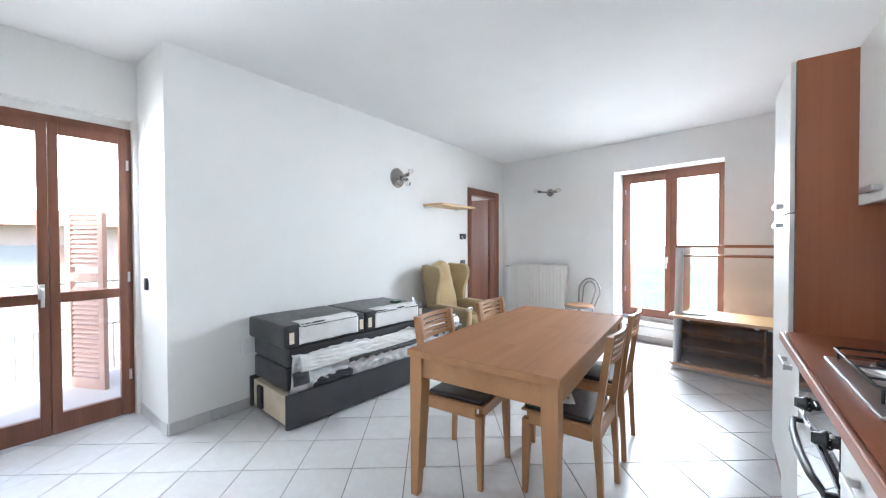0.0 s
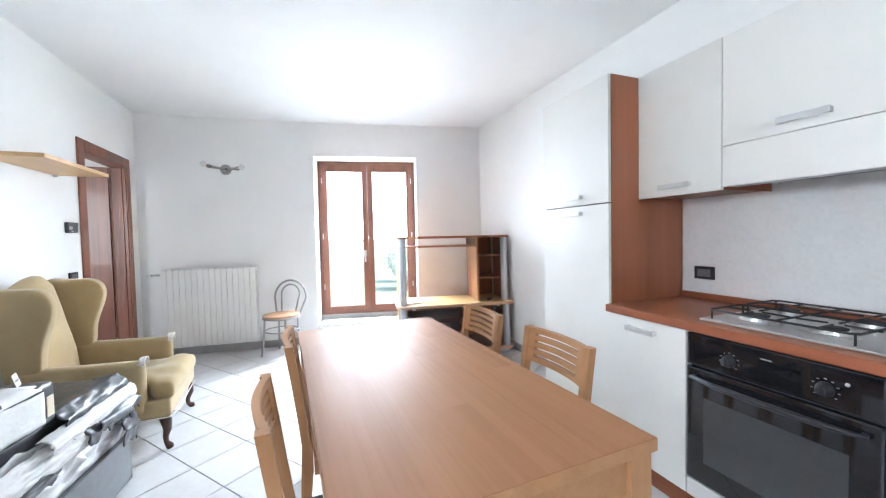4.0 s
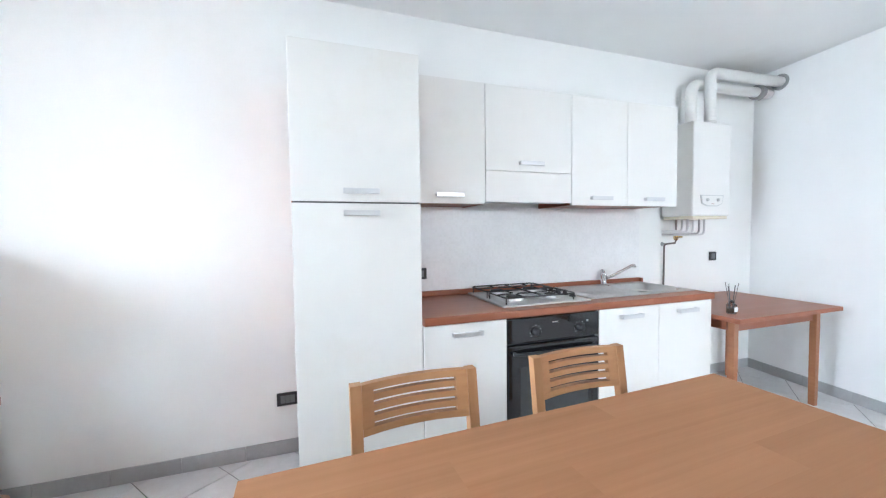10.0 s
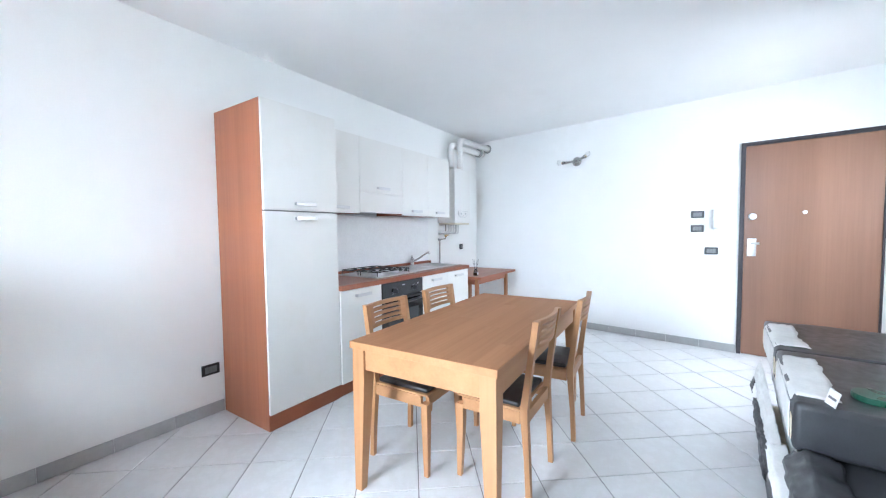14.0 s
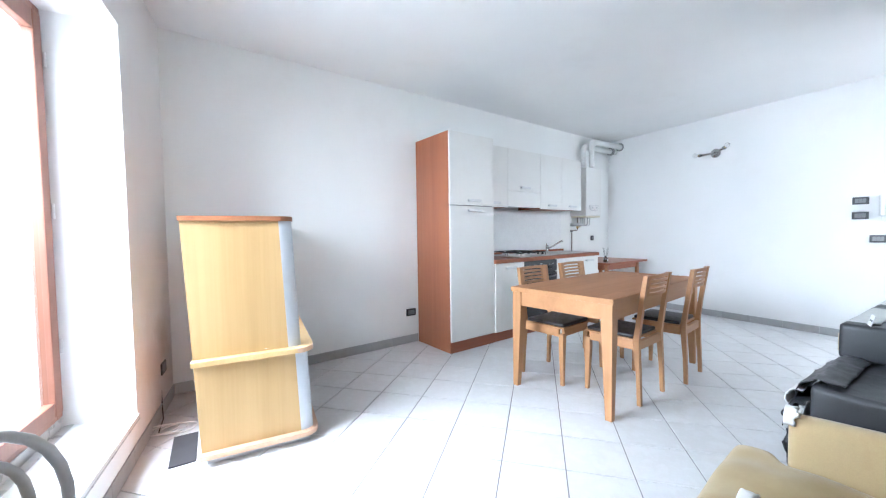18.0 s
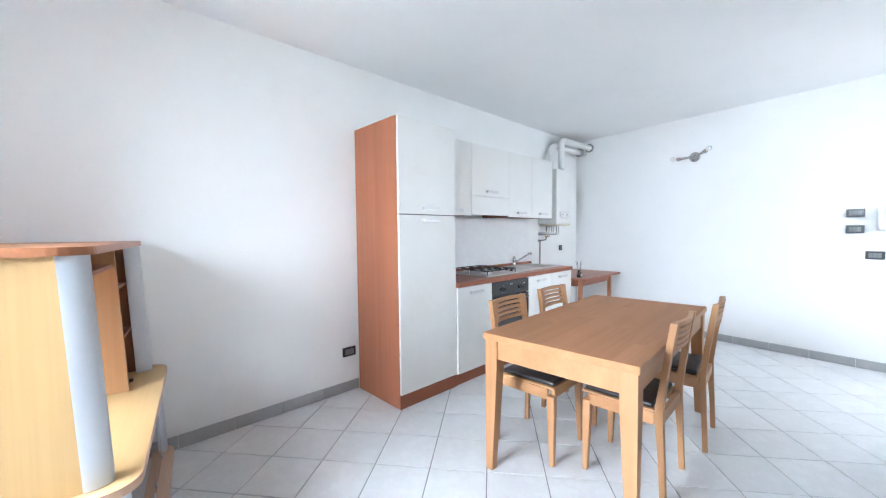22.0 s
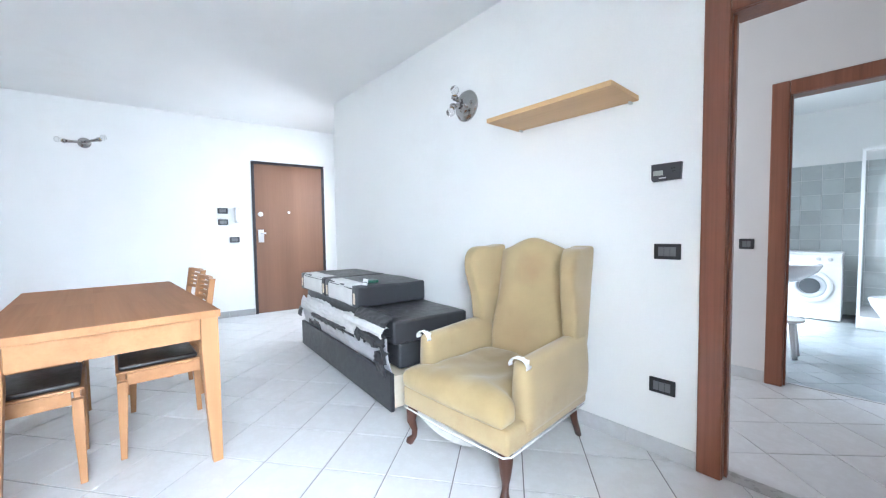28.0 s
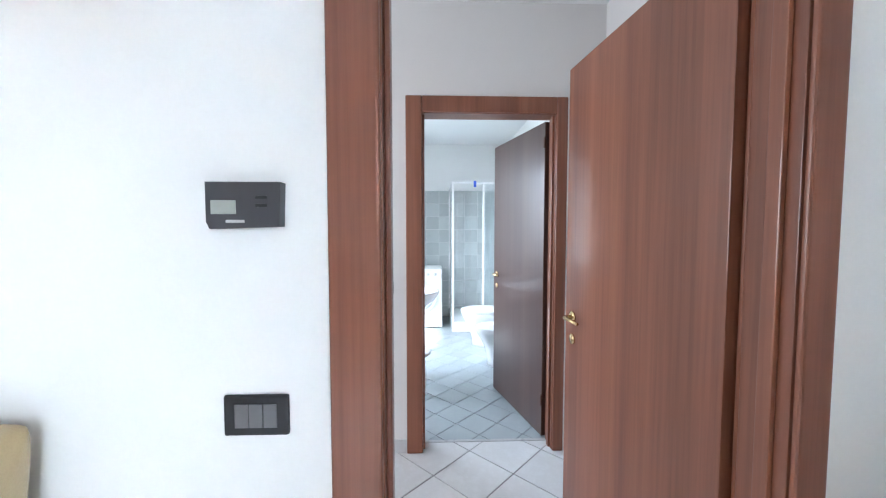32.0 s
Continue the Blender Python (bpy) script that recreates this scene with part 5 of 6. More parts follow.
board(0.0, D, -0.012, L + 0.012, 1.262, 1.287, CHEST, "top_board", 0.09)
board(-0.055, D, -0.035, L + 0.035, 0.530, 0.556, MAPLEX, "middle_board", 0.09, "beech board with reddish rounded edge")
bm = bmesh.new()
pts = [(-0.055 + 0.09 - 0.0915 * math.sin(radians(a)), L + 0.035 - 0.09 + 0.0915 * math.cos(radians(a))) for a in range(0, 91, 15)] + [(-0.055 + 0.09 - 0.0915 * math.cos(radians(a)), -0.035 + 0.09 - 0.0915 * math.sin(radians(a))) for a in range(0, 91, 15)]
inner = [(-0.055 + 0.09 - 0.0885 * math.sin(radians(a)), L + 0.035 - 0.09 + 0.0885 * math.cos(radians(a))) for a in range(0, 91, 15)] + [(-0.055 + 0.09 - 0.0885 * math.cos(radians(a)), -0.035 + 0.09 - 0.0885 * math.sin(radians(a))) for a in range(0, 91, 15)]
prism(bm, pts + inner[::-1], "z", 0.529, 0.557)
tvp("edge_strip", bm, TVEDGE, tv, "pinkish beech edge strip")
board(-0.05, D, -0.03, L + 0.03, 0.045, 0.070, TVEDGE, "bottom_board", 0.09)
bm = bmesh.new()
box(bm, 0.0, D - 0.02, 0.02, L - 0.02, 0.0, 0.0448, 0.004)
tvp("plinth", bm, SILVERP, tv, "grey plinth")
for y, s in ((0.018, -1), (L - 0.018, 1)):
    tvp("side_panel", block(0.045, D - 0.004, y - 0.009, y + 0.009, 0.0705, 0.5295), MAPLE, tv, "yellow beech side panel")
    tvp("side_panel", block(0.075, D - 0.004, y - 0.009, y + 0.009, 0.5575, 1.2615), MAPLE, tv, "yellow beech side panel")
    for z0_, z1_, xo in ((0.0705, 0.5295, -0.020), (0.5575, 1.2615, 0.012)):
        bm = bmesh.new()
        pts = [(xo + 0.066 - 0.068 * math.cos(radians(a)), y - s * 0.027 + 0.037 * math.sin(radians(a))) for a in range(-90, 91, 6)]
        prism(bm, pts, "z", z0_, z1_)
        tvp("column", bm, SILVERP, tv, "rounded silver front column")
tvp("divider", block(0.075, 0.32, 0.345, 0.363, 0.5575, 1.2615), BEECHV, tv, "honey beech upright")
tvp("lining_board", block(0.0755, D - 0.01, 0.0275, 0.038, 0.5575, 1.2615), DKBOARD, tv, "dark reddish inner board")
tvp("lining_board", block(0.0855, D - 0.012, 0.334, 0.3445, 0.5575, 1.2615), DKBOARD, tv, "dark reddish inner board")
tvp("divider", block(0.321, D - 0.01, 0.345, 0.363, 0.5575, 1.2615), CHEST, tv, "rear half of the upright, darker and redder")
tvp("lining_board", block(0.085, D - 0.01, L - 0.0395, L - 0.0275, 0.5575, 1.2615), CHEST, tv, "reddish inner board")
tvp("shelf", block(0.085, D - 0.02, 0.3635, L - 0.040, 1.165, 1.181), CHEST, tv)
for z in (0.80, 1.05):
    tvp("shelf", block(0.085, D - 0.02, 0.0385, 0.3335, z, z + 0.014), CHEST, tv)
tvp("back_panel", block(D - 0.009, D - 0.003, 0.028, 0.345, 0.5575, 1.2615), DKBOARD, tv)
tvp("back_panel", block(D - 0.012, D - 0.006, 0.028, L - 0.028, 0.0705, 0.5295), DKBOARD, tv)
tvp("divider", block(0.05, D - 0.013, 0.48, 0.496, 0.0705, 0.5295), CHEST, tv)
tvp("shelf", block(0.06, D - 0.013, 0.028, 0.4795, 0.285, 0.300), CHEST, tv)
for z in (0.225, 0.375):
    tvp("shelf", block(0.07, D - 0.013, 0.4965, L - 0.028, z, z + 0.014), CHEST, tv)
for y0_, y1_ in ((0.105, 0.488), (0.492, L - 0.105)):
    g = tvp("glass_door", block(0.000, 0.005, y0_, y1_, 0.078, 0.524), SMOKED, tv, "smoked glass door")
    for z in (0.085, 0.505):
        for y in (y0_ + 0.03, y1_ - 0.06):
            tvp("clip", block(-0.005, -0.0002, y, y + 0.035, z, z + 0.013, 0.002), SATIN, g)
tvm = pose(1.930, 0.040, 0, 0, 0, -10.3)
cd = thing("paper_bundle", "crumpled white paper lying on the television unit", "paper", tvm @ pose(0.19, 1.08, 0.5572, 0, 0, 20))
bm = bmesh.new()
bmesh.ops.create_grid(bm, x_segments=10, y_segments=8, size=0.5)
for v in bm.verts:
    v.co = Vector((v.co.x * 0.16, v.co.y * 0.26, 0.012 + 0.012 * noise.noise(v.co * 6)))
part("sheet", bm, PAPER, cd, smooth=True)
rc = thing("remote_control", "small black remote control lying in the television unit", "remote", tvm @ pose(0.17, 0.20, 0.5572, 0, 0, 60))
part("body", block(-0.022, 0.022, -0.07, 0.07, 0, 0.016, 0.005), BLACKP, rc)
part("keypad", block(-0.015, 0.015, -0.05, 0.045, 0.0161, 0.018, 0.001), MIDGREY, rc)
mt = thing("floor_mat", "dark grey flat mat lying behind the television unit", "mat", pose(2.735, 0.90, 0.001, 0, 0, -5))
part("mat", block(-0.06, 0.06, -0.17, 0.17, 0, 0.008, 0.003), DARKGREY, mt)
cb = thing("cable_coil", "pale coiled cable lying on the floor by the socket", "cable", pose(2.72, 0.62, 0.0))
bm = bmesh.new()
tube(bm, [(0.09 * math.cos(k * 0.5) + 0.004 * k, 0.06 * math.sin(k * 0.5), 0.008 + 0.0007 * k) for k in range(40)], 0.004, 6)
part("cable", bm, PIPEW, cb, smooth=True)
bm = bmesh.new()
tube(bm, [(0.13, 0.03, 0.03), (0.125, -0.05, 0.02), (0.11, -0.20, 0.012), (0.115, -0.31, 0.10), (0.12, -0.33, 0.26)], 0.004, 6)
part("lead", bm, BLACKP, cb, smooth=True)


# ---- upholstered armchair ----
def slab(front, back, nu, nv):
    """A closed skin between two surfaces given over the unit square."""
    bm = bmesh.new()
    A = [[bm.verts.new(front(i / nu, j / nv)) for i in range(nu + 1)] for j in range(nv + 1)]
    Bk = [[bm.verts.new(back(i / nu, j / nv)) for i in range(nu + 1)] for j in range(nv + 1)]
    for j in range(nv):
        for i in range(nu):
            bm.faces.new((A[j][i], A[j][i + 1], A[j + 1][i + 1], A[j + 1][i]))
            bm.faces.new((Bk[j][i], Bk[j + 1][i], Bk[j + 1][i + 1], Bk[j][i + 1]))
    for i in range(nu):
        bm.faces.new((A[0][i], Bk[0][i], Bk[0][i + 1], A[0][i + 1]))
        bm.faces.new((A[nv][i], A[nv][i + 1], Bk[nv][i + 1], Bk[nv][i]))
    for j in range(nv):
        bm.faces.new((A[j][0], A[j + 1][0], Bk[j + 1][0], Bk[j][0]))
        bm.faces.new((A[j][nu], Bk[j][nu], Bk[j + 1][nu], A[j + 1][nu]))
    bmesh.ops.recalc_face_normals(bm, faces=bm.faces[:])
    return bm


ac = thing("armchair", "worn mustard upholstered wing armchair with torn arms and cabriole legs", "armchair", pose(1.434, 3.398, 0, 0, 0, 3) @ Matrix.Diagonal((1.03, 0.94, 1, 1)))
# the chair faces local -y


def camel(u):
    x = abs(2 * u - 1)
    return 0.075 * (0.5 + 0.5 * math.cos(math.pi * min(1, x))) ** 0.85


def back_front(u, v):
    w_ = 0.246 - 0.075 * v ** 1.5 + 0.02 * math.sin(math.pi * min(1, v * 1.6)) - 0.005
    x = (2 * u - 1) * w_
    top = 1.028 + camel(u)
    z = 0.36 + v * (top - 0.36)
    puff = 0.045 * (math.sin(math.pi * u) ** 0.6) * (0.4 + 0.6 * math.sin(math.pi * min(1, v * 1.02)) ** 0.5)
    return Vector((x, 0.240 + 0.10 * v - puff + 0.008 * noise.noise(Vector((x * 5, z * 5, 0))), z))


def back_rear(u, v):
    w_ = 0.245 + 0.045 * v
    x = (2 * u - 1) * w_
    z = 0.24 + v * (1.018 + camel(u) - 0.24)
    return Vector((x, 0.325 + 0.085 * v, z))


part("backrest", slab(back_front, back_rear, 16, 14), BACKFAB, ac, "mustard fabric backrest with a brown stain", True, sub=1)
WING = [(0.325, 0.50), (0.20, 0.53), (0.175, 0.60), (0.180, 0.68), (0.155, 0.78), (0.115, 0.88), (0.110, 0.96), (0.140, 1.02), (0.20, 1.047), (0.28, 1.040), (0.375, 1.048), (0.408, 1.056), (0.414, 1.035), (0.380, 0.75), (0.350, 0.50)]
for s in (-1, 1):
    bm = bmesh.new()
    x0, x1 = s * 0.262, s * 0.345
    nW = len(WING)
    lay = []
    for x, sh_ in ((x0, 0.93), (x0 + s * 0.012, 1.0), (x1 - s * 0.016, 1.0), (x1, 0.93)):
        cy, cz = 0.27, 0.80
        lay.append([bm.verts.new((x + s * (0.035 * (z - 0.5) - (0.062 if abs(x - x0) < 0.02 else 0.012) * min(1, max(0, (y - 0.12) / 0.2)) * min(1, max(0, (z - 0.5) / 0.3))), cy + (y - cy) * sh_, cz + (z - cz) * (1 - (1 - sh_) * 0.5))) for y, z in WING])
    bm.faces.new(lay[0])
    bm.faces.new(lay[-1][::-1])
    for a, b in zip(lay, lay[1:]):
        for k in range(nW):
            bm.faces.new((a[k], b[k], b[(k + 1) % nW], a[(k + 1) % nW]))
    bmesh.ops.recalc_face_normals(bm, faces=bm.faces[:])
    part("wing", bm, FABRIC, ac, smooth=True, sub=2)

    def arm_in(u, v, s=s):
        y = -0.302 + u * 0.627
        z = 0.25 + v * (0.340 - 0.02 * (1 - u)) + 0.01 * u
        return Vector((s * (0.262 - 0.012 * math.sin(math.pi * v)), y, z))

    def arm_out(u, v, s=s):
        y = -0.302 + u * 0.637
        z = 0.235 + v * (0.355 - 0.02 * (1 - u)) + 0.01 * u
        return Vector((s * (0.345 + 0.004 * u + 0.012 * math.sin(math.pi * min(1, v * 1.1))), y, z))
    part("arm", slab(arm_in, arm_out, 10, 8), FABRIC, ac, "mustard fabric arm, worn at the front", True, sub=1)

    def tip_a(u, v, s=s):
        a = radians(-20 + 215 * v)
        r = 0.0445 + 0.003 * noise.noise(Vector((u * 3, v * 7, s)))
        return Vector((s * 0.304 + r * math.cos(a), -0.309 + 0.045 * u * (0.7 + 0.6 * noise.noise(Vector((v * 9, s, 0)))), 0.559 + r * math.sin(a) * 0.72))

    def tip_b(u, v, s=s):
        return tip_a(u, v) * 1.0 + Vector((0, 0, -0.006))
    part("torn_patch", slab(tip_a, tip_b, 5, 14), LINING, ac, "white torn lining on the arm front", True)


def cushion_top(u, v):
    x, y = (2 * u - 1), v
    tee = min(1.0, max(0.0, (0.215 - v) / 0.04))
    wx_ = 0.252 + 0.070 * tee * tee * (3 - 2 * tee)
    bulge = (1 - abs(x) ** 7) * (1 - abs(2 * v - 1) ** 9)
    dip = 0.026 * math.exp(-((x - 0.1) ** 2) * 3 - ((v - 0.62) ** 2) * 9)
    fold = 0.010 * math.sin(9 * v + 3 * x + 2 * noise.noise(Vector((x * 2, v * 3, 5)))) * bulge
    return Vector((x * wx_, -0.45 - 0.012 * (1 - x * x) + 0.69 * y, 0.402 + 0.044 * bulge - dip + fold + 0.012 * noise.noise(Vector((x * 2.2, y * 3, 2)))))


def cushion_bot(u, v):
    p = cushion_top(u, v)
    return Vector((p.x, p.y, 0.318))


part("seat_cushion", slab(cushion_top, cushion_bot, 20, 24), SEATFAB, ac, "sagging mustard seat cushion", True, sub=1)
bm = block(-0.335, 0.335, -0.43, 0.335, 0.205, 0.318, 0.02, 3)
part("seat_rail", bm, FABRIC, ac, smooth=True)
bm = bmesh.new()
tube(bm, [(-0.335, 0.30, 0.207), (-0.337, -0.41, 0.207), (-0.315, -0.437, 0.205), (0.0, -0.439, 0.198), (0.315, -0.437, 0.205), (0.337, -0.41, 0.207), (0.335, 0.30, 0.207)], 0.0042, 8)
part("piping", bm, LINING, ac, "frayed pale piping along the bottom edge", True)
bm = bmesh.new()
bmesh.ops.create_grid(bm, x_segments=14, y_segments=4, size=0.5)
for v in bm.verts:
    d = 1 - (2 * v.co.x) ** 2
    v.co = Vector((v.co.x * 0.42 - 0.02, -0.34 + v.co.y * 0.16, 0.201 - 0.07 * d * (0.5 + v.co.y * -0.8) + 0.004 * noise.noise(v.co * 9)))
part("sagging_lining", bm, LINING, ac, "torn pale lining hanging under the seat", True)
for s in (-1, 1):
    bm = bmesh.new()
    tube(bm, [(s * 0.285, -0.375, 0.215), (s * 0.300, -0.395, 0.17), (s * 0.302, -0.400, 0.12), (s * 0.292, -0.385, 0.07), (s * 0.292, -0.388, 0.035), (s * 0.304, -0.408, 0.014), (s * 0.306, -0.412, 0.0)], [0.034, 0.032, 0.025, 0.017, 0.015, 0.022, 0.020], 12)
    part("front_leg", bm, LEGWOOD, ac, "dark cabriole leg", True)
    bm = bmesh.new()
    tube(bm, [(s * 0.275, 0.285, 0.215), (s * 0.280, 0.305, 0.10), (s * 0.288, 0.345, 0.0)], [0.023, 0.019, 0.016], 8)
    part("back_leg", bm, LEGWOOD, ac, "dark raked leg", True)


# ---- dismantled sofa ----
def ragged(x0, x1, z0, z1, y, seed, amp=0.02, nx=40, nz=6, depth=0.014):
    """A torn, crumpled sheet hanging in front of a cushion."""
    def face(o):
        def fn(u, v):
            x = x0 + u * (x1 - x0)
            e = noise.noise(Vector((x * 9, seed, v * 2))) + 0.5 * noise.noise(Vector((x * 27, seed + 3, v * 4)))
            lo = z0 + amp * noise.noise(Vector((x * 7, seed, 0))) + amp * 0.8 * noise.noise(Vector((x * 21, seed, 5)))
            hi = z1 + amp * noise.noise(Vector((x * 6, seed + 9, 0))) + amp * 0.7 * noise.noise(Vector((x * 19, seed, 8)))
            xx = x + (0.5 * amp * noise.noise(Vector((v * 6, seed, u * 3))) if u in (0, 1) else 0)
            return Vector((xx, y - o - depth * (0.5 + 0.5 * e) * math.sin(math.pi * min(1, max(0, v))) ** 0.5, lo + v * (hi - lo)))
        return fn
    return slab(face(0.0045), face(0.0015), nx, nz)


def leather_pad(x0, x1, y0, y1, z0, z1, seed, r=0.022):
    """A soft box with slightly sagging faces."""
    bm = block(x0, x1, y0, y1, z0, z1, r, 3)
    bmesh.ops.subdivide_edges(bm, edges=[e for e in bm.edges if e.calc_length() > 0.3], cuts=9, use_grid_fill=True)
    for v in bm.verts:
        n_ = noise.noise(Vector((v.co.x * 4 + seed, v.co.y * 4, v.co.z * 4)))
        v.co += Vector((0.004 * n_, 0.005 * noise.noise(v.co * 5 + Vector((seed, 0, 0))), 0.007 * n_ if v.co.z > (z0 + z1) / 2 else 0.0))
    return bm


SFM = pose(-0.068, 3.463, 0, 0, 0, -4.4) @ Matrix.Diagonal((1.00, 0.91, 1, 1))
sb = thing("dismantled_sofa", "dismantled sofa base with black front board and raw wooden frame", "sofa", SFM)
part("front_board", block(-0.93, 0.93, -0.345, -0.315, 0.022, 0.262, 0.008), LEATHER, sb, "black leatherette front board")
part("end_board", block(-0.905, -0.88, -0.3148, 0.32, 0.03, 0.235, 0.002), RAWPINE, sb, "raw pine end board")
part("end_board", block(0.88, 0.905, -0.3148, 0.32, 0.03, 0.235, 0.002), RAWPINE, sb, "raw pine end board")
part("back_board", block(-0.93, 0.93, 0.3205, 0.35, 0.022, 0.262, 0.006), LEATHER, sb)
part("deck", block(-0.879, 0.879, -0.3145, 0.320, 0.19, 0.2345), RAWPINE, sb)
for x in (-0.83, 0.83):
    for y in (-0.28, 0.28):
        part("foot", lathe(bmesh.new(), [(0.022, 0.0), (0.024, 0.004), (0.024, 0.0295)], 14, (x, y, 0)), BLACKP, sb)
# small added block in place of the back board's visible end
part("back_board_stub", block(-0.93, -0.906, 0.12, 0.20, 0.05, 0.22, 0.004), BLACKP, sb, "black block standing in for the end of the back board")


def sofa_pad(name, label, m, w_, d_, h_, seed, tears):
    t = thing(name, label, "sofa cushion", m, "stacked sofa cushions")
    part("pad", leather_pad(-w_ / 2, w_ / 2, -d_ / 2, d_ / 2, 0, h_, seed), LEATHER, t, smooth=True)
    for k, (a, b, lo, hi, amp, dep) in enumerate(tears):
        part("torn_lining", ragged(a, b, lo, hi, -d_ / 2, seed + k * 1.7, amp, max(12, int((b - a) * 50)), 8, dep), LINING, t, "torn white lining on the front", True)
    if h_ > 0.155 and w_ < 1:
        def lip(o):
            def fn(u, v):
                x = -0.225 + 0.49 * u
                d = 0.13 + 0.02 * noise.noise(Vector((x * 8, seed, 1))) + 0.012 * noise.noise(Vector((x * 30, seed, 4)))
                return Vector((x, -d_ / 2 - 0.002 + v * d, h_ + 0.002 + o + 0.004 * noise.noise(Vector((x * 9, v * 5, seed))) - (0.02 if v < 0.05 else 0)))
            return fn
        part("torn_lining", slab(lip(0.0045), lip(0.001), 20, 6), LINING, t, "white lining peeled over the top edge", True)
        for x in (-w_ / 2 + 0.05, w_ / 2 - 0.035):
            part("exposed_wood", block(x - 0.018, x + 0.018, -d_ / 2 - 0.004, -d_ / 2 - 0.0005, 0.03, 0.11, 0.002), RAWPINE, t, "bare wood showing at the corner")
    return t


sofa_pad("sofa_cushion", "long black leatherette sofa cushion with torn white front", SFM @ pose(0.0, 0.035, 0.2655, 0, 0, 0.3), 1.80, 0.59, 0.165, 3.1, [])
sofa_pad("sofa_cushion", "long black leatherette sofa cushion with ragged lining", SFM @ pose(0.02, 0.025, 0.434, 0, 0, -0.8), 1.82, 0.65, 0.148, 7.7, [(-0.88, 0.66, 0.015, 0.088, 0.020, 0.018)])
for x, lab, sd in ((-0.60, "square black sofa cushion with peeled white front, by the balcony corner", 11.3), (0.085, "square black sofa cushion with peeled white front", 15.9)):
    p_ = sofa_pad("sofa_cushion", lab, SFM @ pose(x, -0.005, 0.586, 0, 0, 0.6 if x < 0 else -0.7), 0.675, 0.655, 0.16, sd, [(-0.235, 0.27, 0.016, 0.138, 0.006, 0.003)])


def draped(x0, x1, top, low, out, seed, amp):
    """Crumpled lining hanging from (y, z) top to (y, z) low and bellying out."""
    def face(o):
        def fn(u, v):
            x = x0 + u * (x1 - x0)
            n1 = noise.noise(Vector((x * 5, v * 2.5, seed)))
            n2 = noise.noise(Vector((x * 16 + 5 * v, v * 7 - 2 * x, seed + 4)))
            n3 = abs(noise.noise(Vector((x * 30, v * 12, seed + 8))))
            calm = min(1.0, 0.15 + min(u, 1 - u) * (x1 - x0) / 0.09)
            n1, n2, n3 = n1 * calm, n2 * calm, n3 * calm
            edge = (0.004 if v < 0.1 else 0.016) * noise.noise(Vector((x * 14, seed, 1)))
            y = low[0] + v * (top[0] - low[0]) - out * math.sin(math.pi * v) ** 0.7 * (1 + n1) - amp * (n2 + 0.7 * n3) * math.sin(math.pi * v) ** 0.5 - o
            z = low[1] + v * (top[1] - low[1]) + edge * (1 if v in (0, 1) else 0.4) + 0.5 * amp * n2 * math.sin(math.pi * v)
            return Vector((x, y, z))
        return fn
    return slab(face(0.004), face(0.001), int((x1 - x0) * 60), 16)


dl = thing("torn_sofa_lining", "crumpled silvery torn lining spilling over the sofa base", "sofa lining", SFM, "torn sofa fabric strips")
part("lining_sheet", draped(-0.89, 0.885, (-0.338, 0.475), (-0.300, 0.245), 0.014, 2.3, 0.030), FOIL, dl, smooth=True)
part("lining_sheet", draped(-0.84, 0.60, (-0.345, 0.52), (-0.372, 0.41), 0.010, 6.1, 0.014), LINING, dl, "ragged white lining edge", True)
part("torn_flap", draped(-0.72, -0.38, (-0.334, 0.335), (-0.322, 0.262), 0.006, 9.4, 0.016), LEATHER, dl, "torn black leatherette flap", True)
part("torn_flap", draped(0.02, 0.40, (-0.352, 0.425), (-0.345, 0.375), 0.006, 11.4, 0.018), LEATHER, dl, "torn black leatherette flap", True)
part("torn_flap", draped(-0.90, -0.78, (-0.365, 0.42), (-0.388, 0.33), 0.008, 15.2, 0.022), LEATHER, dl, "torn black leatherette flap", True)


def cloth(x0, x1, path, seed, amp, skew=0.0, fray=0.02):
    """A crumpled piece of cover that follows a (y, z) path; its last edge is frayed."""
    ts = [k / (len(path) - 1) for k in range(len(path))]

    def face(o):
        def fn(u, v):
            k = min(len(path) - 2, int(v * (len(path) - 1)))
            f = (v - ts[k]) * (len(path) - 1)
            f = f * f * (3 - 2 * f) * 0.5 + f * 0.5
            y = path[k][0] + f * (path[k + 1][0] - path[k][0])
            z = path[k][1] + f * (path[k + 1][1] - path[k][1])
            x = x0 + u * (x1 - x0) + skew * v
            n1 = noise.noise(Vector((x * 7 + 3 * v, v * 3, seed)))
            n2 = noise.noise(Vector((x * 22, v * 9 + 6 * x, seed + 4)))
            rag = fray * v ** 4 * (noise.noise(Vector((x * 16, seed, 1))) + 0.8 * noise.noise(Vector((x * 45, seed, 2))))
            side = fray * 0.8 * noise.noise(Vector((v * 9, seed, u * 5))) * abs(2 * u - 1) ** 6
            d = amp * (n1 + 0.6 * n2)
            return Vector((x + side, y - abs(d) - o, z + 0.6 * d + rag))
        return fn
    return slab(face(0.005), face(0.001), max(10, int((x1 - x0) * 70)), 18)


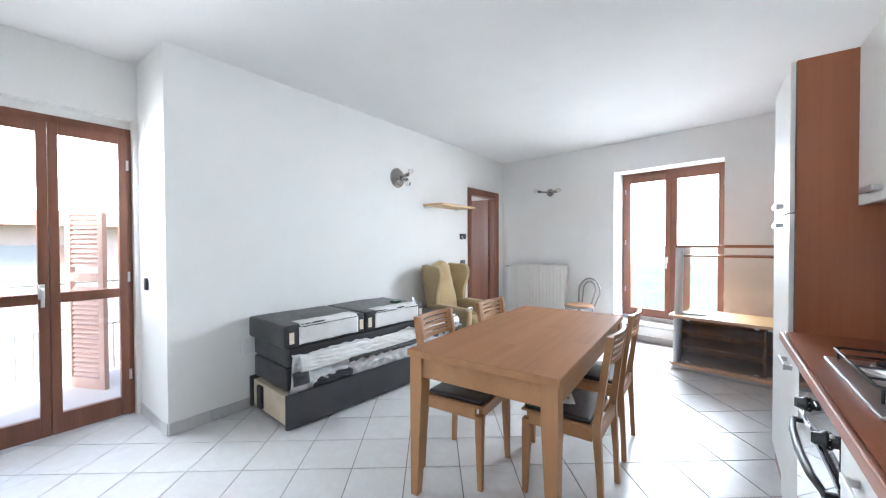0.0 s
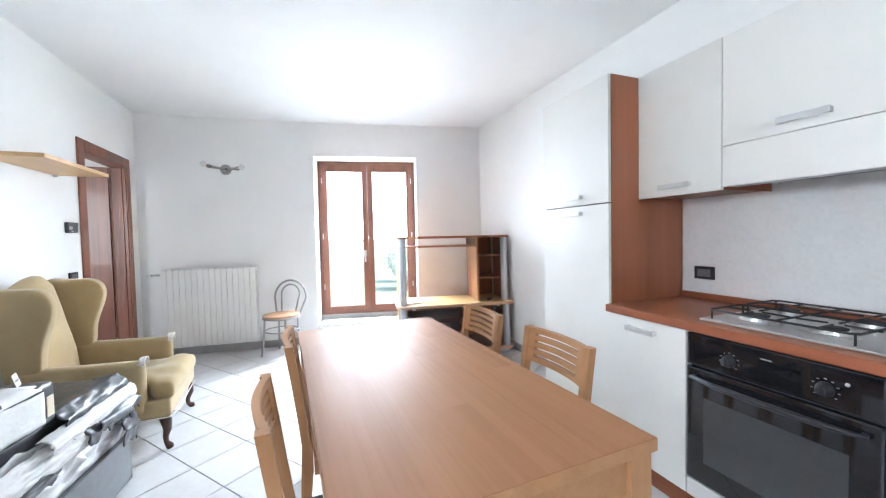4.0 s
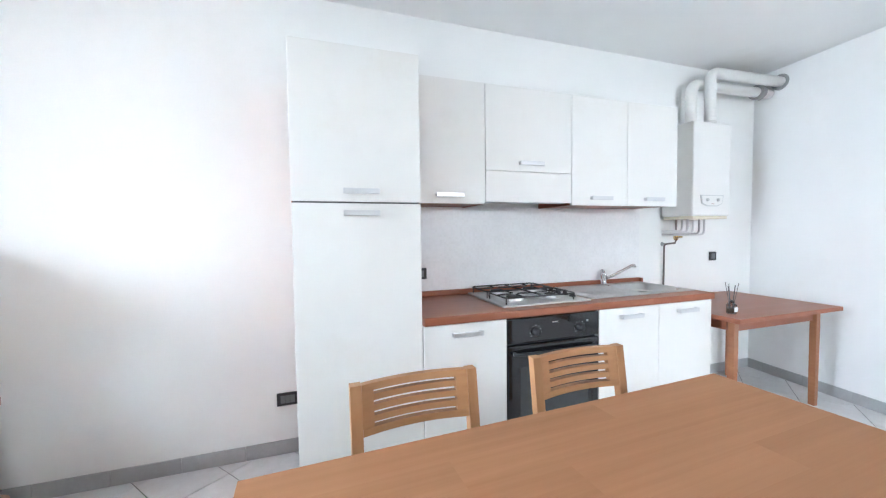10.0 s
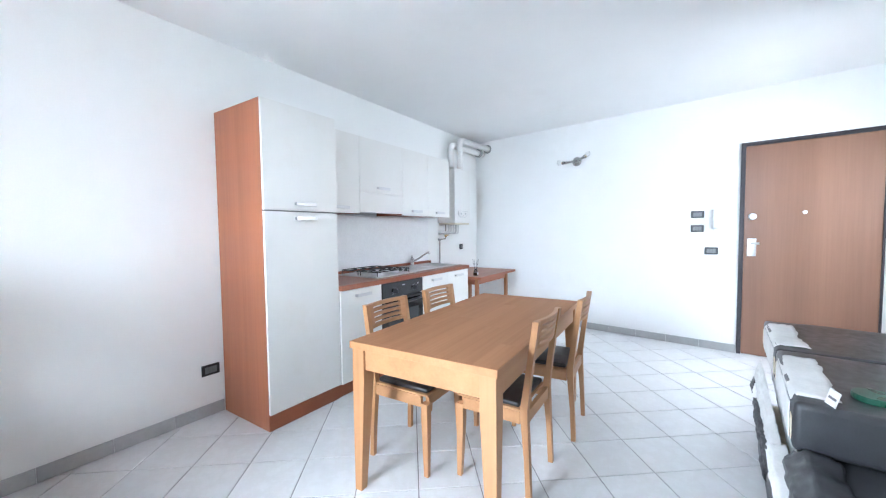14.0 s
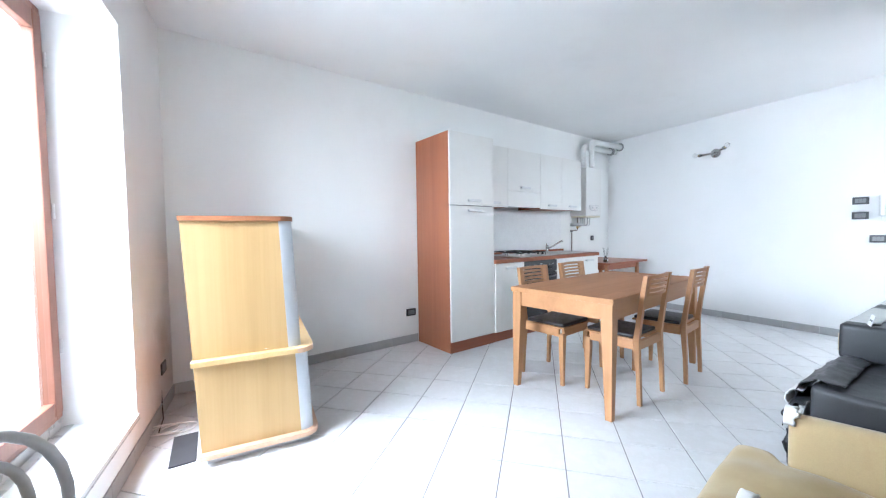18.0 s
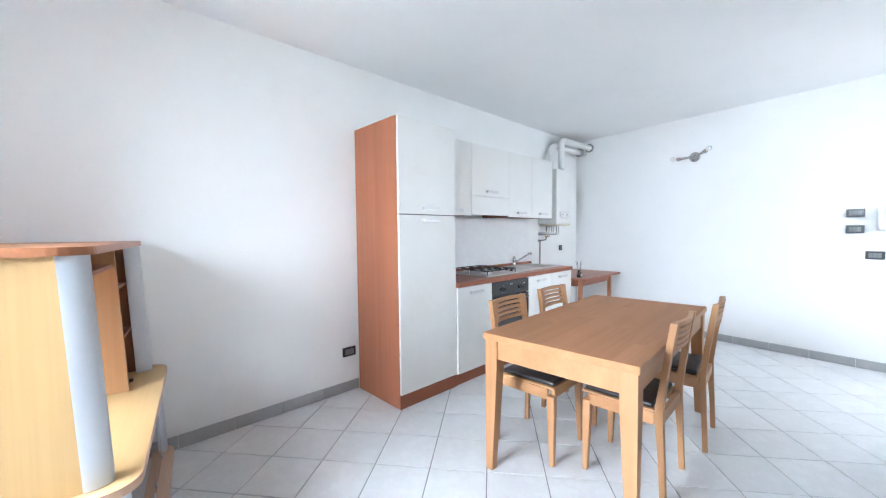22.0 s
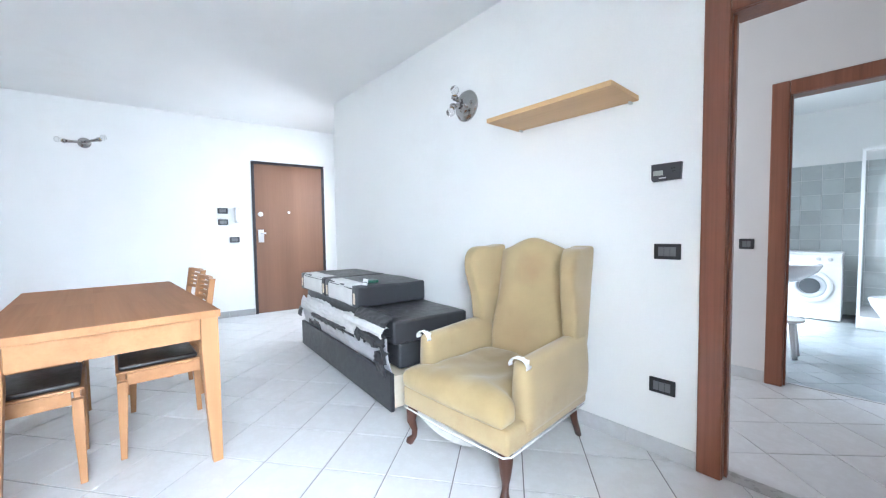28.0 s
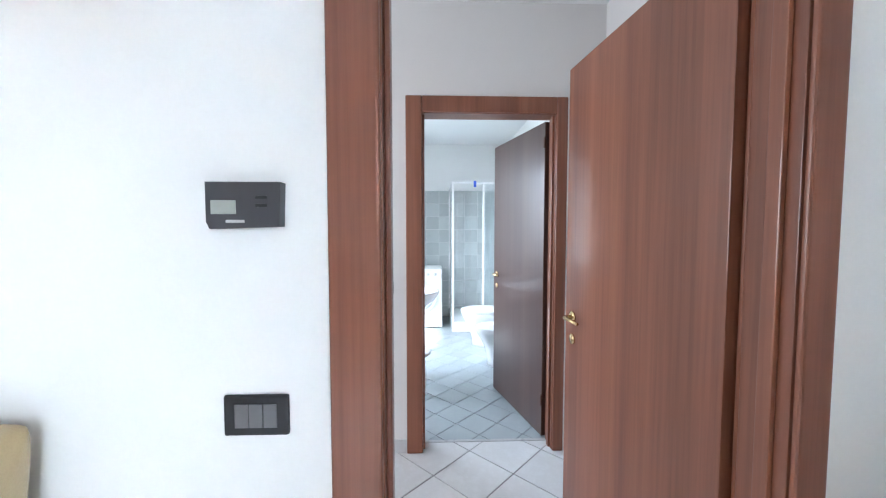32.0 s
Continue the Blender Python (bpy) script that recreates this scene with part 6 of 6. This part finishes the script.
part("torn_flap", cloth(0.43, 0.90, [(-0.215, 0.596), (-0.300, 0.602), (-0.350, 0.570), (-0.362, 0.520)], 12.7, 0.012, 0.0, 0.034), LEATHER, dl, "torn black leatherette flap over the edge", True)
part("torn_flap", cloth(0.50, 0.93, [(-0.318, 0.500), (-0.365, 0.492), (-0.392, 0.455), (-0.388, 0.415)], 21.5, 0.016, 0.0, 0.040), LEATHER, dl, "torn black leatherette flap", True)
part("torn_flap", cloth(0.79, 0.925, [(-0.330, 0.385), (-0.372, 0.375), (-0.388, 0.330), (-0.368, 0.255)], 18.8, 0.018, 0.0, 0.040), LEATHER, dl, "torn black leatherette flap hanging at the corner", True)
part("lining_sheet", cloth(0.30, 0.905, [(-0.335, 0.548), (-0.378, 0.540), (-0.392, 0.510), (-0.384, 0.488)], 31.2, 0.010, 0.0, 0.016), LINING, dl, "ragged white lining edge", True)
part("torn_flap", cloth(-0.45, 0.30, [(-0.350, 0.428), (-0.388, 0.426), (-0.398, 0.410), (-0.386, 0.396)], 35.2, 0.012, 0.0, 0.022), LEATHER, dl, "ragged black leatherette edge", True)
for k, (x, y, z, ry, w_) in enumerate(((0.70, -0.385, 0.455, 8, 0.26), (0.885, -0.362, 0.40, 68, 0.16))):
    st2 = thing("torn_fabric_strip", "loose torn strip of black sofa fabric", "fabric strip", SFM @ pose(x, y, z, 0, ry, 0), "torn sofa fabric strips")
    bm = ragged(-w_ / 2, w_ / 2, -0.025, 0.02, -0.012, 40 + k, 0.012, 16, 4, 0.02)
    part("strip", bm, LEATHER, st2, smooth=True)
gt = thing("tape_roll", "dark green roll of plastic tape on the cushion", "tape roll", SFM @ pose(0.255, -0.11, 0.748, 0, 0, 0))
bm = bmesh.new()
lathe(bm, [(0.040, 0.0), (0.055, 0.0), (0.057, 0.004), (0.057, 0.016), (0.055, 0.020), (0.040, 0.020)], 24)
part("roll", bm, GREENP, gt, smooth=False)
# flat printed tag standing in for a crumpled scrap of paper
tg = thing("care_label", "small white paper scrap sticking up from the cushion", "label", SFM @ pose(0.38, -0.24, 0.746, 75, 0, 20))
part("tag", block(-0.025, 0.025, 0, 0.05, 0, 0.002), PAPER, tg)
part("print", block(-0.018, 0.018, 0.02, 0.028, 0.0021, 0.0026), MIDGREY, tg)

# ---- metal chair ----
mc = thing("metal_chair", "grey tubular metal chair with round tan seat and arched back", "chair", pose(2.92, 2.43, 0, 0, 0, -30))
# its back is on the local +x side
part("seat", lathe(bmesh.new(), [(0.185, 0.425), (0.195, 0.432), (0.195, 0.445), (0.17, 0.452), (0.05, 0.455)], 32), CANE, mc, "round tan seat", True)
bm = bmesh.new()
tube(bm, arc((0, 0, 0.418), 0.190, 0, 345, 23, "xy"), 0.010, 8, True)
part("seat_ring", bm, GREYTUBE, mc, smooth=True)
for a in (-135, 135, -42, 42):
    bm = bmesh.new()
    ca, sa = math.cos(radians(a)), math.sin(radians(a))
    tube(bm, [(0.175 * ca, 0.175 * sa, 0.41), (0.185 * ca, 0.185 * sa, 0.25), (0.215 * ca, 0.215 * sa, 0.0)], 0.011, 8)
    part("leg", bm, GREYTUBE, mc, smooth=True)
bm = bmesh.new()
tube(bm, arc((0, 0, 0.27), 0.175, 0, 345, 23, "xy"), 0.007, 8, True)
part("stretcher_ring", bm, GREYTUBE, mc, smooth=True)
for wd_, zt, rr in ((0.20, 0.805, 0.012), (0.115, 0.757, 0.010)):
    bm = bmesh.new()
    pts = [(0.135 if wd_ > 0.1 else 0.165, -wd_ * 0.72, 0.42)]
    for k in range(13):
        a = math.pi * k / 12
        z = zt - wd_ * 1.0 + wd_ * 1.0 * math.sin(a)
        pts.append((0.165 + 0.055 * (z - 0.42) / 0.44, -wd_ * math.cos(a), z))
    pts.append((0.135 if wd_ > 0.1 else 0.165, wd_ * 0.72, 0.42))
    tube(bm, pts, rr, 8)
    part("back_hoop", bm, GREYTUBE, mc, "arched grey tube", True)

# ---- bathroom ----
wm = thing("washing_machine", "white front-loading washing machine against the tiled wall", "washing machine", pose(2.28, 8.25, 0))
part("body", block(-0.30, 0.30, 0.0, 0.55, 0.012, 0.805, 0.012), WHITEPL, wm)
part("top", block(-0.302, 0.302, -0.004, 0.555, 0.8055, 0.825, 0.006), WHITEPL, wm)
part("control_strip", block(-0.29, 0.29, -0.012, -0.0002, 0.70, 0.798, 0.006), ENAMEL, wm)
for x in (0.20, 0.10):
    part("knob", lathe(bmesh.new(), [(0.022, -0.0122), (0.02, -0.03), (0.015, -0.032)], 18, (x, 0, 0.75), "y"), SATIN, wm, smooth=True)
pd = part("porthole", lathe(bmesh.new(), [(0.20, -0.0005), (0.20, -0.02), (0.185, -0.032), (0.145, -0.034), (0.14, -0.02)], 36, (0.03, 0, 0.42), "y"), WHITEPL, wm, "white round door ring", True)
part("inner_ring", lathe(bmesh.new(), [(0.148, -0.0345), (0.138, -0.037), (0.112, -0.037), (0.108, -0.030)], 32, (0.03, 0, 0.42), "y"), SILVERP, pd, "grey inner ring", True)
part("door_glass", lathe(bmesh.new(), [(0.138, -0.0206), (0.13, -0.024), (0.09, -0.036), (0.03, -0.04)], 32, (0.03, 0, 0.42), "y"), plain("dark_porthole_glass", (0.10, 0.11, 0.12), 0.08, relief=0.0), pd, "dark glass", True)
for x in (-0.25, 0.25):
    for y in (0.06, 0.5):
        part("foot", lathe(bmesh.new(), [(0.02, 0.0), (0.02, 0.0118)], 12, (x, y, 0)), BLACKP, wm)

ws = thing("washbasin", "white ceramic washbasin on a pedestal", "washbasin", pose(2.16, 6.60, 0))
bm = bmesh.new()
prof = [(0.07, 0.61), (0.16, 0.65), (0.235, 0.725), (0.262, 0.785), (0.262, 0.80), (0.245, 0.802), (0.20, 0.75), (0.12, 0.695), (0.03, 0.685)]
moved(lathe(bm, prof, 32), Matrix.Diagonal((1.3, 1, 1, 1)))
part("basin", bm, CERAMIC, ws, smooth=True)
part("pedestal", lathe(bmesh.new(), [(0.11, 0.0), (0.10, 0.03), (0.075, 0.15), (0.07, 0.45), (0.085, 0.62)], 24), CERAMIC, ws, smooth=True)
bm = bmesh.new()
tube(bm, [(-0.26, 0, 0.79), (-0.26, 0, 0.88), (-0.23, 0, 0.90), (-0.14, 0, 0.89)], 0.012, 10)
part("tap", bm, CHROME, ws, smooth=True)


def bowl(name, label, cat, m, seat):
    t = thing(name, label, cat, m)
    bm = bmesh.new()
    rings_ = []
    for z, ax, ay, off in ((0.0, 0.13, 0.20, 0.02), (0.05, 0.12, 0.19, 0.02), (0.2, 0.13, 0.21, 0.0), (0.33, 0.175, 0.265, -0.02), (0.385, 0.185, 0.285, -0.02), (0.395, 0.178, 0.275, -0.02), (0.36, 0.13, 0.21, -0.02), (0.25, 0.07, 0.12, -0.02)):
        rings_.append([bm.verts.new((ax * math.cos(k * math.tau / 28), off + ay * math.sin(k * math.tau / 28), z)) for k in range(28)])
    for a, b in zip(rings_, rings_[1:]):
        for k in range(28):
            bm.faces.new((a[k], a[(k + 1) % 28], b[(k + 1) % 28], b[k]))
    bm.faces.new(rings_[0][::-1])
    bm.faces.new(rings_[-1])
    part("bowl", bm, CERAMIC, t, smooth=True)
    if seat:
        bm = bmesh.new()
        rr = [[bm.verts.new((ax * math.cos(k * math.tau / 28), -0.02 + ay * math.sin(k * math.tau / 28), z)) for k in range(28)] for z, ax, ay in ((0.3955, 0.185, 0.285), (0.40, 0.192, 0.292), (0.425, 0.192, 0.292), (0.432, 0.18, 0.28))]
        for a, b in zip(rr, rr[1:]):
            for k in range(28):
                bm.faces.new((a[k], a[(k + 1) % 28], b[(k + 1) % 28], b[k]))
        bm.faces.new(rr[0][::-1])
        bm.faces.new(rr[-1])
        part("lid", bm, CERAMIC, t, "closed white lid", False)
    else:
        bm = bmesh.new()
        tube(bm, [(0, 0.2, 0.39), (0, 0.2, 0.47), (0, 0.17, 0.49), (0, 0.08, 0.47)], 0.012, 10)
        part("tap", bm, CHROME, t, smooth=True)
    return t


bowl("toilet", "white ceramic toilet with closed lid", "toilet", pose(3.09, 7.52, 0, 0, 0, -90), True)
bowl("bidet", "white ceramic bidet beside the toilet", "bidet", pose(3.17, 6.86, 0, 0, 0, -90), False)
sr = thing("shower_enclosure", "white framed corner shower with clear panels", "shower", pose(2.70, 8.02, 0))
part("tray", block(0.0, 0.86, 0.0, 0.88, 0.0, 0.14, 0.015), CERAMIC, sr, "white raised shower tray")
for x, y in ((0.015, 0.03), (0.42, 0.03), (0.015, 0.86)):
    part("post", block(x - 0.014, x + 0.014, y - 0.014, y + 0.014, 0.1405, 1.97, 0.003), WHITEPL, sr)
bm = bmesh.new()
box(bm, 0.03, 0.86, 0.018, 0.042, 1.9702, 2.0, 0.003)
box(bm, 0.003, 0.027, 0.018, 0.87, 1.9702, 2.0, 0.003)
part("head_rail", bm, WHITEPL, sr)
for a, b in ((0.031, 0.404), (0.436, 0.85)):
    p = part("panel", block(a, b, 0.027, 0.032, 0.142, 1.969), GLASS if a < 0.1 else FROST, sr, "clear shower panel")
    p.visible_shadow = False
p = part("panel", block(0.012, 0.017, 0.046, 0.844, 0.142, 1.969), GLASS, sr, "clear shower panel")
p.visible_shadow = False
cl = thing("blue_clip", "small blue plastic clip on the shower rail", "clip", pose(3.0, 8.032, 1.955))
part("clip", block(-0.018, 0.018, -0.018, -0.0142, -0.03, 0.05, 0.003), BLUEPL, cl)
part("hook", block(-0.018, 0.018, -0.0141, 0.018, 0.0455, 0.05, 0.001), BLUEPL, cl)
sl = thing("stool", "small white stool with round seat and tapered legs", "stool", pose(2.28, 6.27, 0))
part("seat", lathe(bmesh.new(), [(0.02, 0.315), (0.13, 0.315), (0.14, 0.32), (0.14, 0.338), (0.13, 0.342), (0.02, 0.343)], 28), WHITEPL, sl)
for a in (45, 135, 225, 315):
    bm = bmesh.new()
    ca, sa = math.cos(radians(a)), math.sin(radians(a))
    tube(bm, [(0.085 * ca, 0.085 * sa, 0.3145), (0.125 * ca, 0.125 * sa, 0.0)], [0.022, 0.018], 8)
    part("leg", bm, WHITEPL, sl, smooth=True)

# ---- outside ----
built("ground", moved(block(-900, 900, -900, 900, -6.6, -6.5), pose(0, 0, 0)), GRASS, "green meadow far below the windows", "structure", "ground")
built("balcony_floor", block(-3.6, 2.0, BY + 0.285, BY + 1.75, -0.20, -0.03), TERRA, "pale paved balcony outside the glass door")
bl = thing("balcony_railing", "thin grey metal balcony railing", "railing", pose(-0.8, BY + 1.70, -0.03))
for z in (0.50, 0.96):
    bm = bmesh.new()
    tube(bm, [(-2.8, 0, z), (2.8, 0, z)], 0.018, 8)
    part("rail", bm, GREYTUBE, bl, smooth=True)
bm = bmesh.new()
tube(bm, [(0, 0, 0), (0, 0, 0.945)], 0.008, 6)
rod = mesh_of("bar", bm, GREYTUBE, True)
for k in range(48):
    ob = new("bar", rod)
    ob.parent = bl
    ob.matrix_basis = pose(-2.78 + k * 0.118, 0, 0)
sd = thing("window_shutter", "open brown louvred wooden shutter standing out on the balcony", "shutter", pose(-1.52, BY + 0.95, -0.03, 0, 0, 115))
bm = bmesh.new()
for a, b, lo, hi in ((0.0, 0.06, 0.0, 2.15), (0.39, 0.45, 0.0, 2.15), (0.06, 0.39, 0.0, 0.10), (0.06, 0.39, 1.0, 1.08), (0.06, 0.39, 2.06, 2.15)):
    box(bm, a, b, 0.0, 0.04, lo, hi, 0.003)
part("stile_frame", bm, SHUTTER, sd)
bm = block(0.0605, 0.3895, -0.004, 0.004, -0.022, 0.022)
lou = mesh_of("louvre", bm, SHUTTER)
for k in range(44):
    z = 0.13 + k * 0.0445
    if 0.97 < z < 1.11:
        continue
    ob = new("louvre", lou)
    ob.parent = sd
    ob.matrix_basis = pose(0, 0.02, z, 35)
hs = thing("neighbour_house", "pale pink plastered house across the balcony with shuttered windows", "house", pose(-5.5, 15.0, -6.5))
part("wall", block(-7, 7, 0, 7, 0, 8.3), BRICKC, hs)
bm = bmesh.new()
prism(bm, [(-0.6, 8.3), (7.6, 8.3), (3.5, 10.2)], "x", -7.5, 7.5)
part("roof", bm, plain("clay_roof", (0.38, 0.19, 0.12), 0.85, var=0.2, big=6), hs)
for x in (-5, -2, 1, 4):
    for z in (1.0, 4.2, 6.4):
        # outdoor glare put into the panes' pale grey; no curtains are modelled
        w_ = part("window", block(x - 0.55, x + 0.55, -0.03, 0.02, z, z + 1.4, 0.01), plain("washed_out_pane", (0.34, 0.35, 0.36), 0.3), hs)
        for s in (-1, 1):
            part("shutter", block(x + s * 0.57, x + s * 1.1, -0.06, -0.002, z, z + 1.4), SHUTTER, w_)

# trees and hillside beyond the window
def tree(x, y, h, seed):
    r_ = random.Random(seed)
    t = thing("tree", "leafy green tree seen hazily beyond the window", "tree", pose(x, y, -6.5), "trees beyond the window")
    bm = bmesh.new()
    tube(bm, [(0, 0, 0), (0.1, 0.05, h * 0.35), (0.05, 0.1, h * 0.8)], [0.28, 0.2, 0.06], 8)
    for k in range(7):
        a, z0 = r_.uniform(0, math.tau), h * r_.uniform(0.3, 0.7)
        tube(bm, [(0.08, 0.06, z0), (h * 0.12 * math.cos(a), h * 0.12 * math.sin(a), z0 + h * 0.1), (h * 0.24 * math.cos(a), h * 0.24 * math.sin(a), z0 + h * 0.17)], [0.09, 0.06, 0.02], 6)
    part("trunk", bm, BARK, t, smooth=True)
    verts, faces = [], []
    for k in range(1800):
        a, b = r_.uniform(0, math.tau), r_.uniform(-1, 1)
        rr = h * 0.34 * (r_.uniform(0.25, 1) ** 0.5) * (0.8 + 0.35 * noise.noise(Vector((math.cos(a) * 2, math.sin(a) * 2, b * 2 + seed))))
        c = Vector((rr * math.cos(a) * math.sqrt(1 - b * b), rr * math.sin(a) * math.sqrt(1 - b * b), h * 0.52 + rr * b * 1.5))
        e = Euler((r_.uniform(0, 6), r_.uniform(0, 6), r_.uniform(0, 6))).to_matrix()
        s = r_.uniform(0.12, 0.26)
        n0 = len(verts)
        verts += [c + e @ Vector(p) * s for p in ((-1, 0, 0), (0, -0.5, 0.1), (1, 0, 0), (0, 0.5, 0.1))]
        faces.append((n0, n0 + 1, n0 + 2, n0 + 3))
    me = bpy.data.meshes.new("crown")
    me.from_pydata([tuple(v) for v in verts], [], faces)
    me.materials.append(LEAF)
    ob = new("crown", me)
    ob.parent = t
    return t


for k, (x, y, h) in enumerate(((50, -12.0, 8.6), (52, -16.5, 9.2), (49, -21.0, 8.8), (55, -25.5, 9.4), (58, -18.5, 9.8), (60, -13.0, 9.2))):
    tree(x, y, h, k + 2)
verts, faces = [], []
nh = 60
for j in range(2):
    for i in range(nh + 1):
        y = -260 + 520 * i / nh
        verts.append((150 + 60 * j, y, -7 + j * (9 + 5 * noise.noise(Vector((y * 0.012, 1, 0))) + 3 * noise.noise(Vector((y * 0.05, 2, 0))))))
for i in range(nh):
    faces.append((i, i + 1, nh + 2 + i, nh + 1 + i))
me = bpy.data.meshes.new("hill")
me.from_pydata(verts, [], faces)
me.materials.append(LEAF)
tagged(new("backdrop_hill", me), "hazy green wooded hillside in the distance", "hill", "", "structure")

# ---- skirting tiles ----
def skirting(name, label, p, q, mat, h=0.085, pitch=0.317, t=0.009):
    """A row of tile pieces from p to q; the room lies to the left of the way from p to q."""
    p, q = Vector((*p, 0)), Vector((*q, 0))
    d = q - p
    n_ = d.length
    ang = math.degrees(math.atan2(d.y, d.x))
    sk_ = tagged(new(name), label, "skirting", "", "structure")
    sk_.matrix_basis = pose(p.x, p.y, 0, 0, 0, ang)
    full = mesh_of("tile", block(0.0012, pitch - 0.0012, 0.0003, t, 0.001, h, 0.0015, 1), mat)
    k = 0
    while k * pitch < n_ - 0.01:
        if (k + 1) * pitch <= n_:
            ob = new("tile", full)
            ob.parent = sk_
            ob.matrix_basis = pose(k * pitch, 0, 0)
        else:
            part("tile", block(k * pitch + 0.0012, n_ - 0.001, 0.0003, t, 0.001, h, 0.0015, 1), mat, sk_)
        k += 1


def wl(u):
    return tuple((WM @ Vector((0, u, 0)))[:2])


def bl_(u):
    return tuple((WB @ Vector((0, u, 0)))[:2])


def el(u):
    return tuple((EM @ Vector((0, u, 0)))[:2])


skirting("baseboard_kitchen", "grey ceramic skirting tiles along the kitchen wall", (-3.355, KY), (-1.99, KY), SKIRT)
skirting("baseboard_kitchen_far", "grey ceramic skirting tiles beside the fridge unit", (0.590, KY), (2.765, KY), SKIRT)
skirting("baseboard_window", "grey ceramic skirting tiles under the window", wl(0.01), wl(2.10), SKIRT)
skirting("baseboard_radiator", "grey ceramic skirting tiles under the radiator", bl_(0.01), bl_(1.88), SKIRT)
skirting("baseboard_sofa", "pale grey ceramic skirting tiles along the sofa wall", (DX0 - 0.077, SY), (RX + 0.002, SY), SKIRTW)
skirting("baseboard_corner", "pale grey ceramic skirting tiles beside the inner door", (3.35, SY), (DX1 + 0.047, SY), SKIRTW)
skirting("baseboard_return", "pale grey ceramic skirting tiles on the return wall", (RX, SY), (RX, BY), SKIRTW)
skirting("baseboard_entrance", "grey ceramic skirting tiles along the entrance wall", el(3.34), el(0.01), SKIRT)
skirting("baseboard_entrance_end", "grey ceramic skirting tiles beside the entrance door", el(4.50), el(4.35), SKIRT)
skirting("baseboard_hall", "pale ceramic skirting tiles in the hall", (QX0 - 0.077, HY), (-0.6, HY), SKIRTW)
skirting("baseboard_hall_end", "pale ceramic skirting tiles at the hall end", (HX1, SY + 0.12), (HX1, HY), SKIRTW)


# ---- floor tiles ----
def clip(poly, planes):
    """Keeps the part of a polygon where a x + b y <= c for all planes."""
    for a, b, c_ in planes:
        out = []
        for i, p in enumerate(poly):
            q = poly[(i + 1) % len(poly)]
            dp, dq = a * p[0] + b * p[1] - c_, a * q[0] + b * q[1] - c_
            if dp <= 0:
                out.append(p)
            if (dp < 0 < dq) or (dq < 0 < dp):
                f = dp / (dp - dq)
                out.append((p[0] + f * (q[0] - p[0]), p[1] + f * (q[1] - p[1])))
        poly = out
        if len(poly) < 3:
            return []
    return poly


def lay(floor_ob, mat, pitch, angle, origin, planes, joint, limit=300, name="tile"):
    """Square tiles over the area bounded by the planes, as children of the floor."""
    h = pitch / 2 - joint / 2
    full = mesh_of(name, block(-h, h, -h, h, -0.007, 0.0, 0.0012, 1), mat)
    ca, sa = math.cos(radians(angle)), math.sin(radians(angle))
    r_ = random.Random(3)
    made = 0
    for i in range(-40, 41):
        for j in range(-40, 41):
            cx, cy = origin[0] + pitch * ((i + 0.5) * ca - (j + 0.5) * sa), origin[1] + pitch * ((i + 0.5) * sa + (j + 0.5) * ca)
            sq = [(cx + u * h * ca - v * h * sa, cy + u * h * sa + v * h * ca) for u, v in ((-1, -1), (1, -1), (1, 1), (-1, 1))]
            keep = clip(sq, planes)
            if not keep:
                continue
            whole = all(a * x + b * y <= c_ for a, b, c_ in planes for x, y in sq)
            if whole:
                ob = new(name, full)
                ob.matrix_basis = pose(cx, cy, r_.uniform(-0.0004, 0.0003), r_.uniform(-0.08, 0.08), r_.uniform(-0.08, 0.08), angle + 90 * r_.randrange(4))
            else:
                area = sum(p[0] * q[1] - q[0] * p[1] for p, q in zip(keep, keep[1:] + keep[:1])) / 2
                if area < 0.0006:
                    continue
                bm = bmesh.new()
                prism(bm, [(x - cx, y - cy) for x, y in keep], "z", -0.007, 0.0)
                ob = new(name, mesh_of(name, bm, mat))
                ob.matrix_basis = pose(cx, cy, 0)
            ob.parent = floor_ob
            made += 1
    return made


ROOM = [(0, -1, 0.06), (1, -0.2, 2.785 + 0.2 * 0.04), (-1, 0.13, 3.39 + -0.13 * 0.04 * -1), (0, 1, BY + 0.05)]
lay(FLOOR, TILE, 0.317, 38.5, (0.83, 0.775), ROOM + [(0, 1, SY + 0.06)], 0.0055)
lay(FLOOR, TILE, 0.317, 38.5, (0.83, 0.775), [(0, -1, -(SY + 0.062)), (1, 0, RX + 0.02), (0, 1, BY + 0.11), (-1, 0.13, 3.39 + 0.0052)], 0.0055)
lay(FLOOR, TILE, 0.317, 45.0, (2.661, 4.943), [(0, -1, -(SY + 0.064)), (0, 1, HY + 0.10), (1, 0, HX1 + 0.02), (-1, 0, -1.2)], 0.0055)
lay(BFLOOR, BATHTILE, 0.205, 45.0, (2.60, 6.0), [(0, -1, -(HY + 0.127)), (0, 1, 7.9), (1, 0, 3.6), (-1, 0, -1.9)], 0.004)
lay(BFLOOR, BATHTILE, 0.205, 45.0, (2.60, 6.0), [(0, -1, -7.9), (0, 1, BBY), (1, 0, 3.4), (-1, 0, -1.95)], 0.004)
WT = bpy.data.objects["wall_bathroom_back"]
shapes = [mesh_of("wall_tile", block(0.002, 0.198, -0.009, -0.0005, 0.002, 0.198, 0.0015, 1), m_) for m_ in (BATHW1, BATHW2)]
for i in range(11):
    for k in range(10):
        ob = new("wall_tile", shapes[(i + k + (i * k) % 2 * (k % 3 == 0)) % 2])
        ob.parent = WT
        ob.matrix_basis = pose(1.55 + i * 0.2, BBY, -0.03 + k * 0.2)
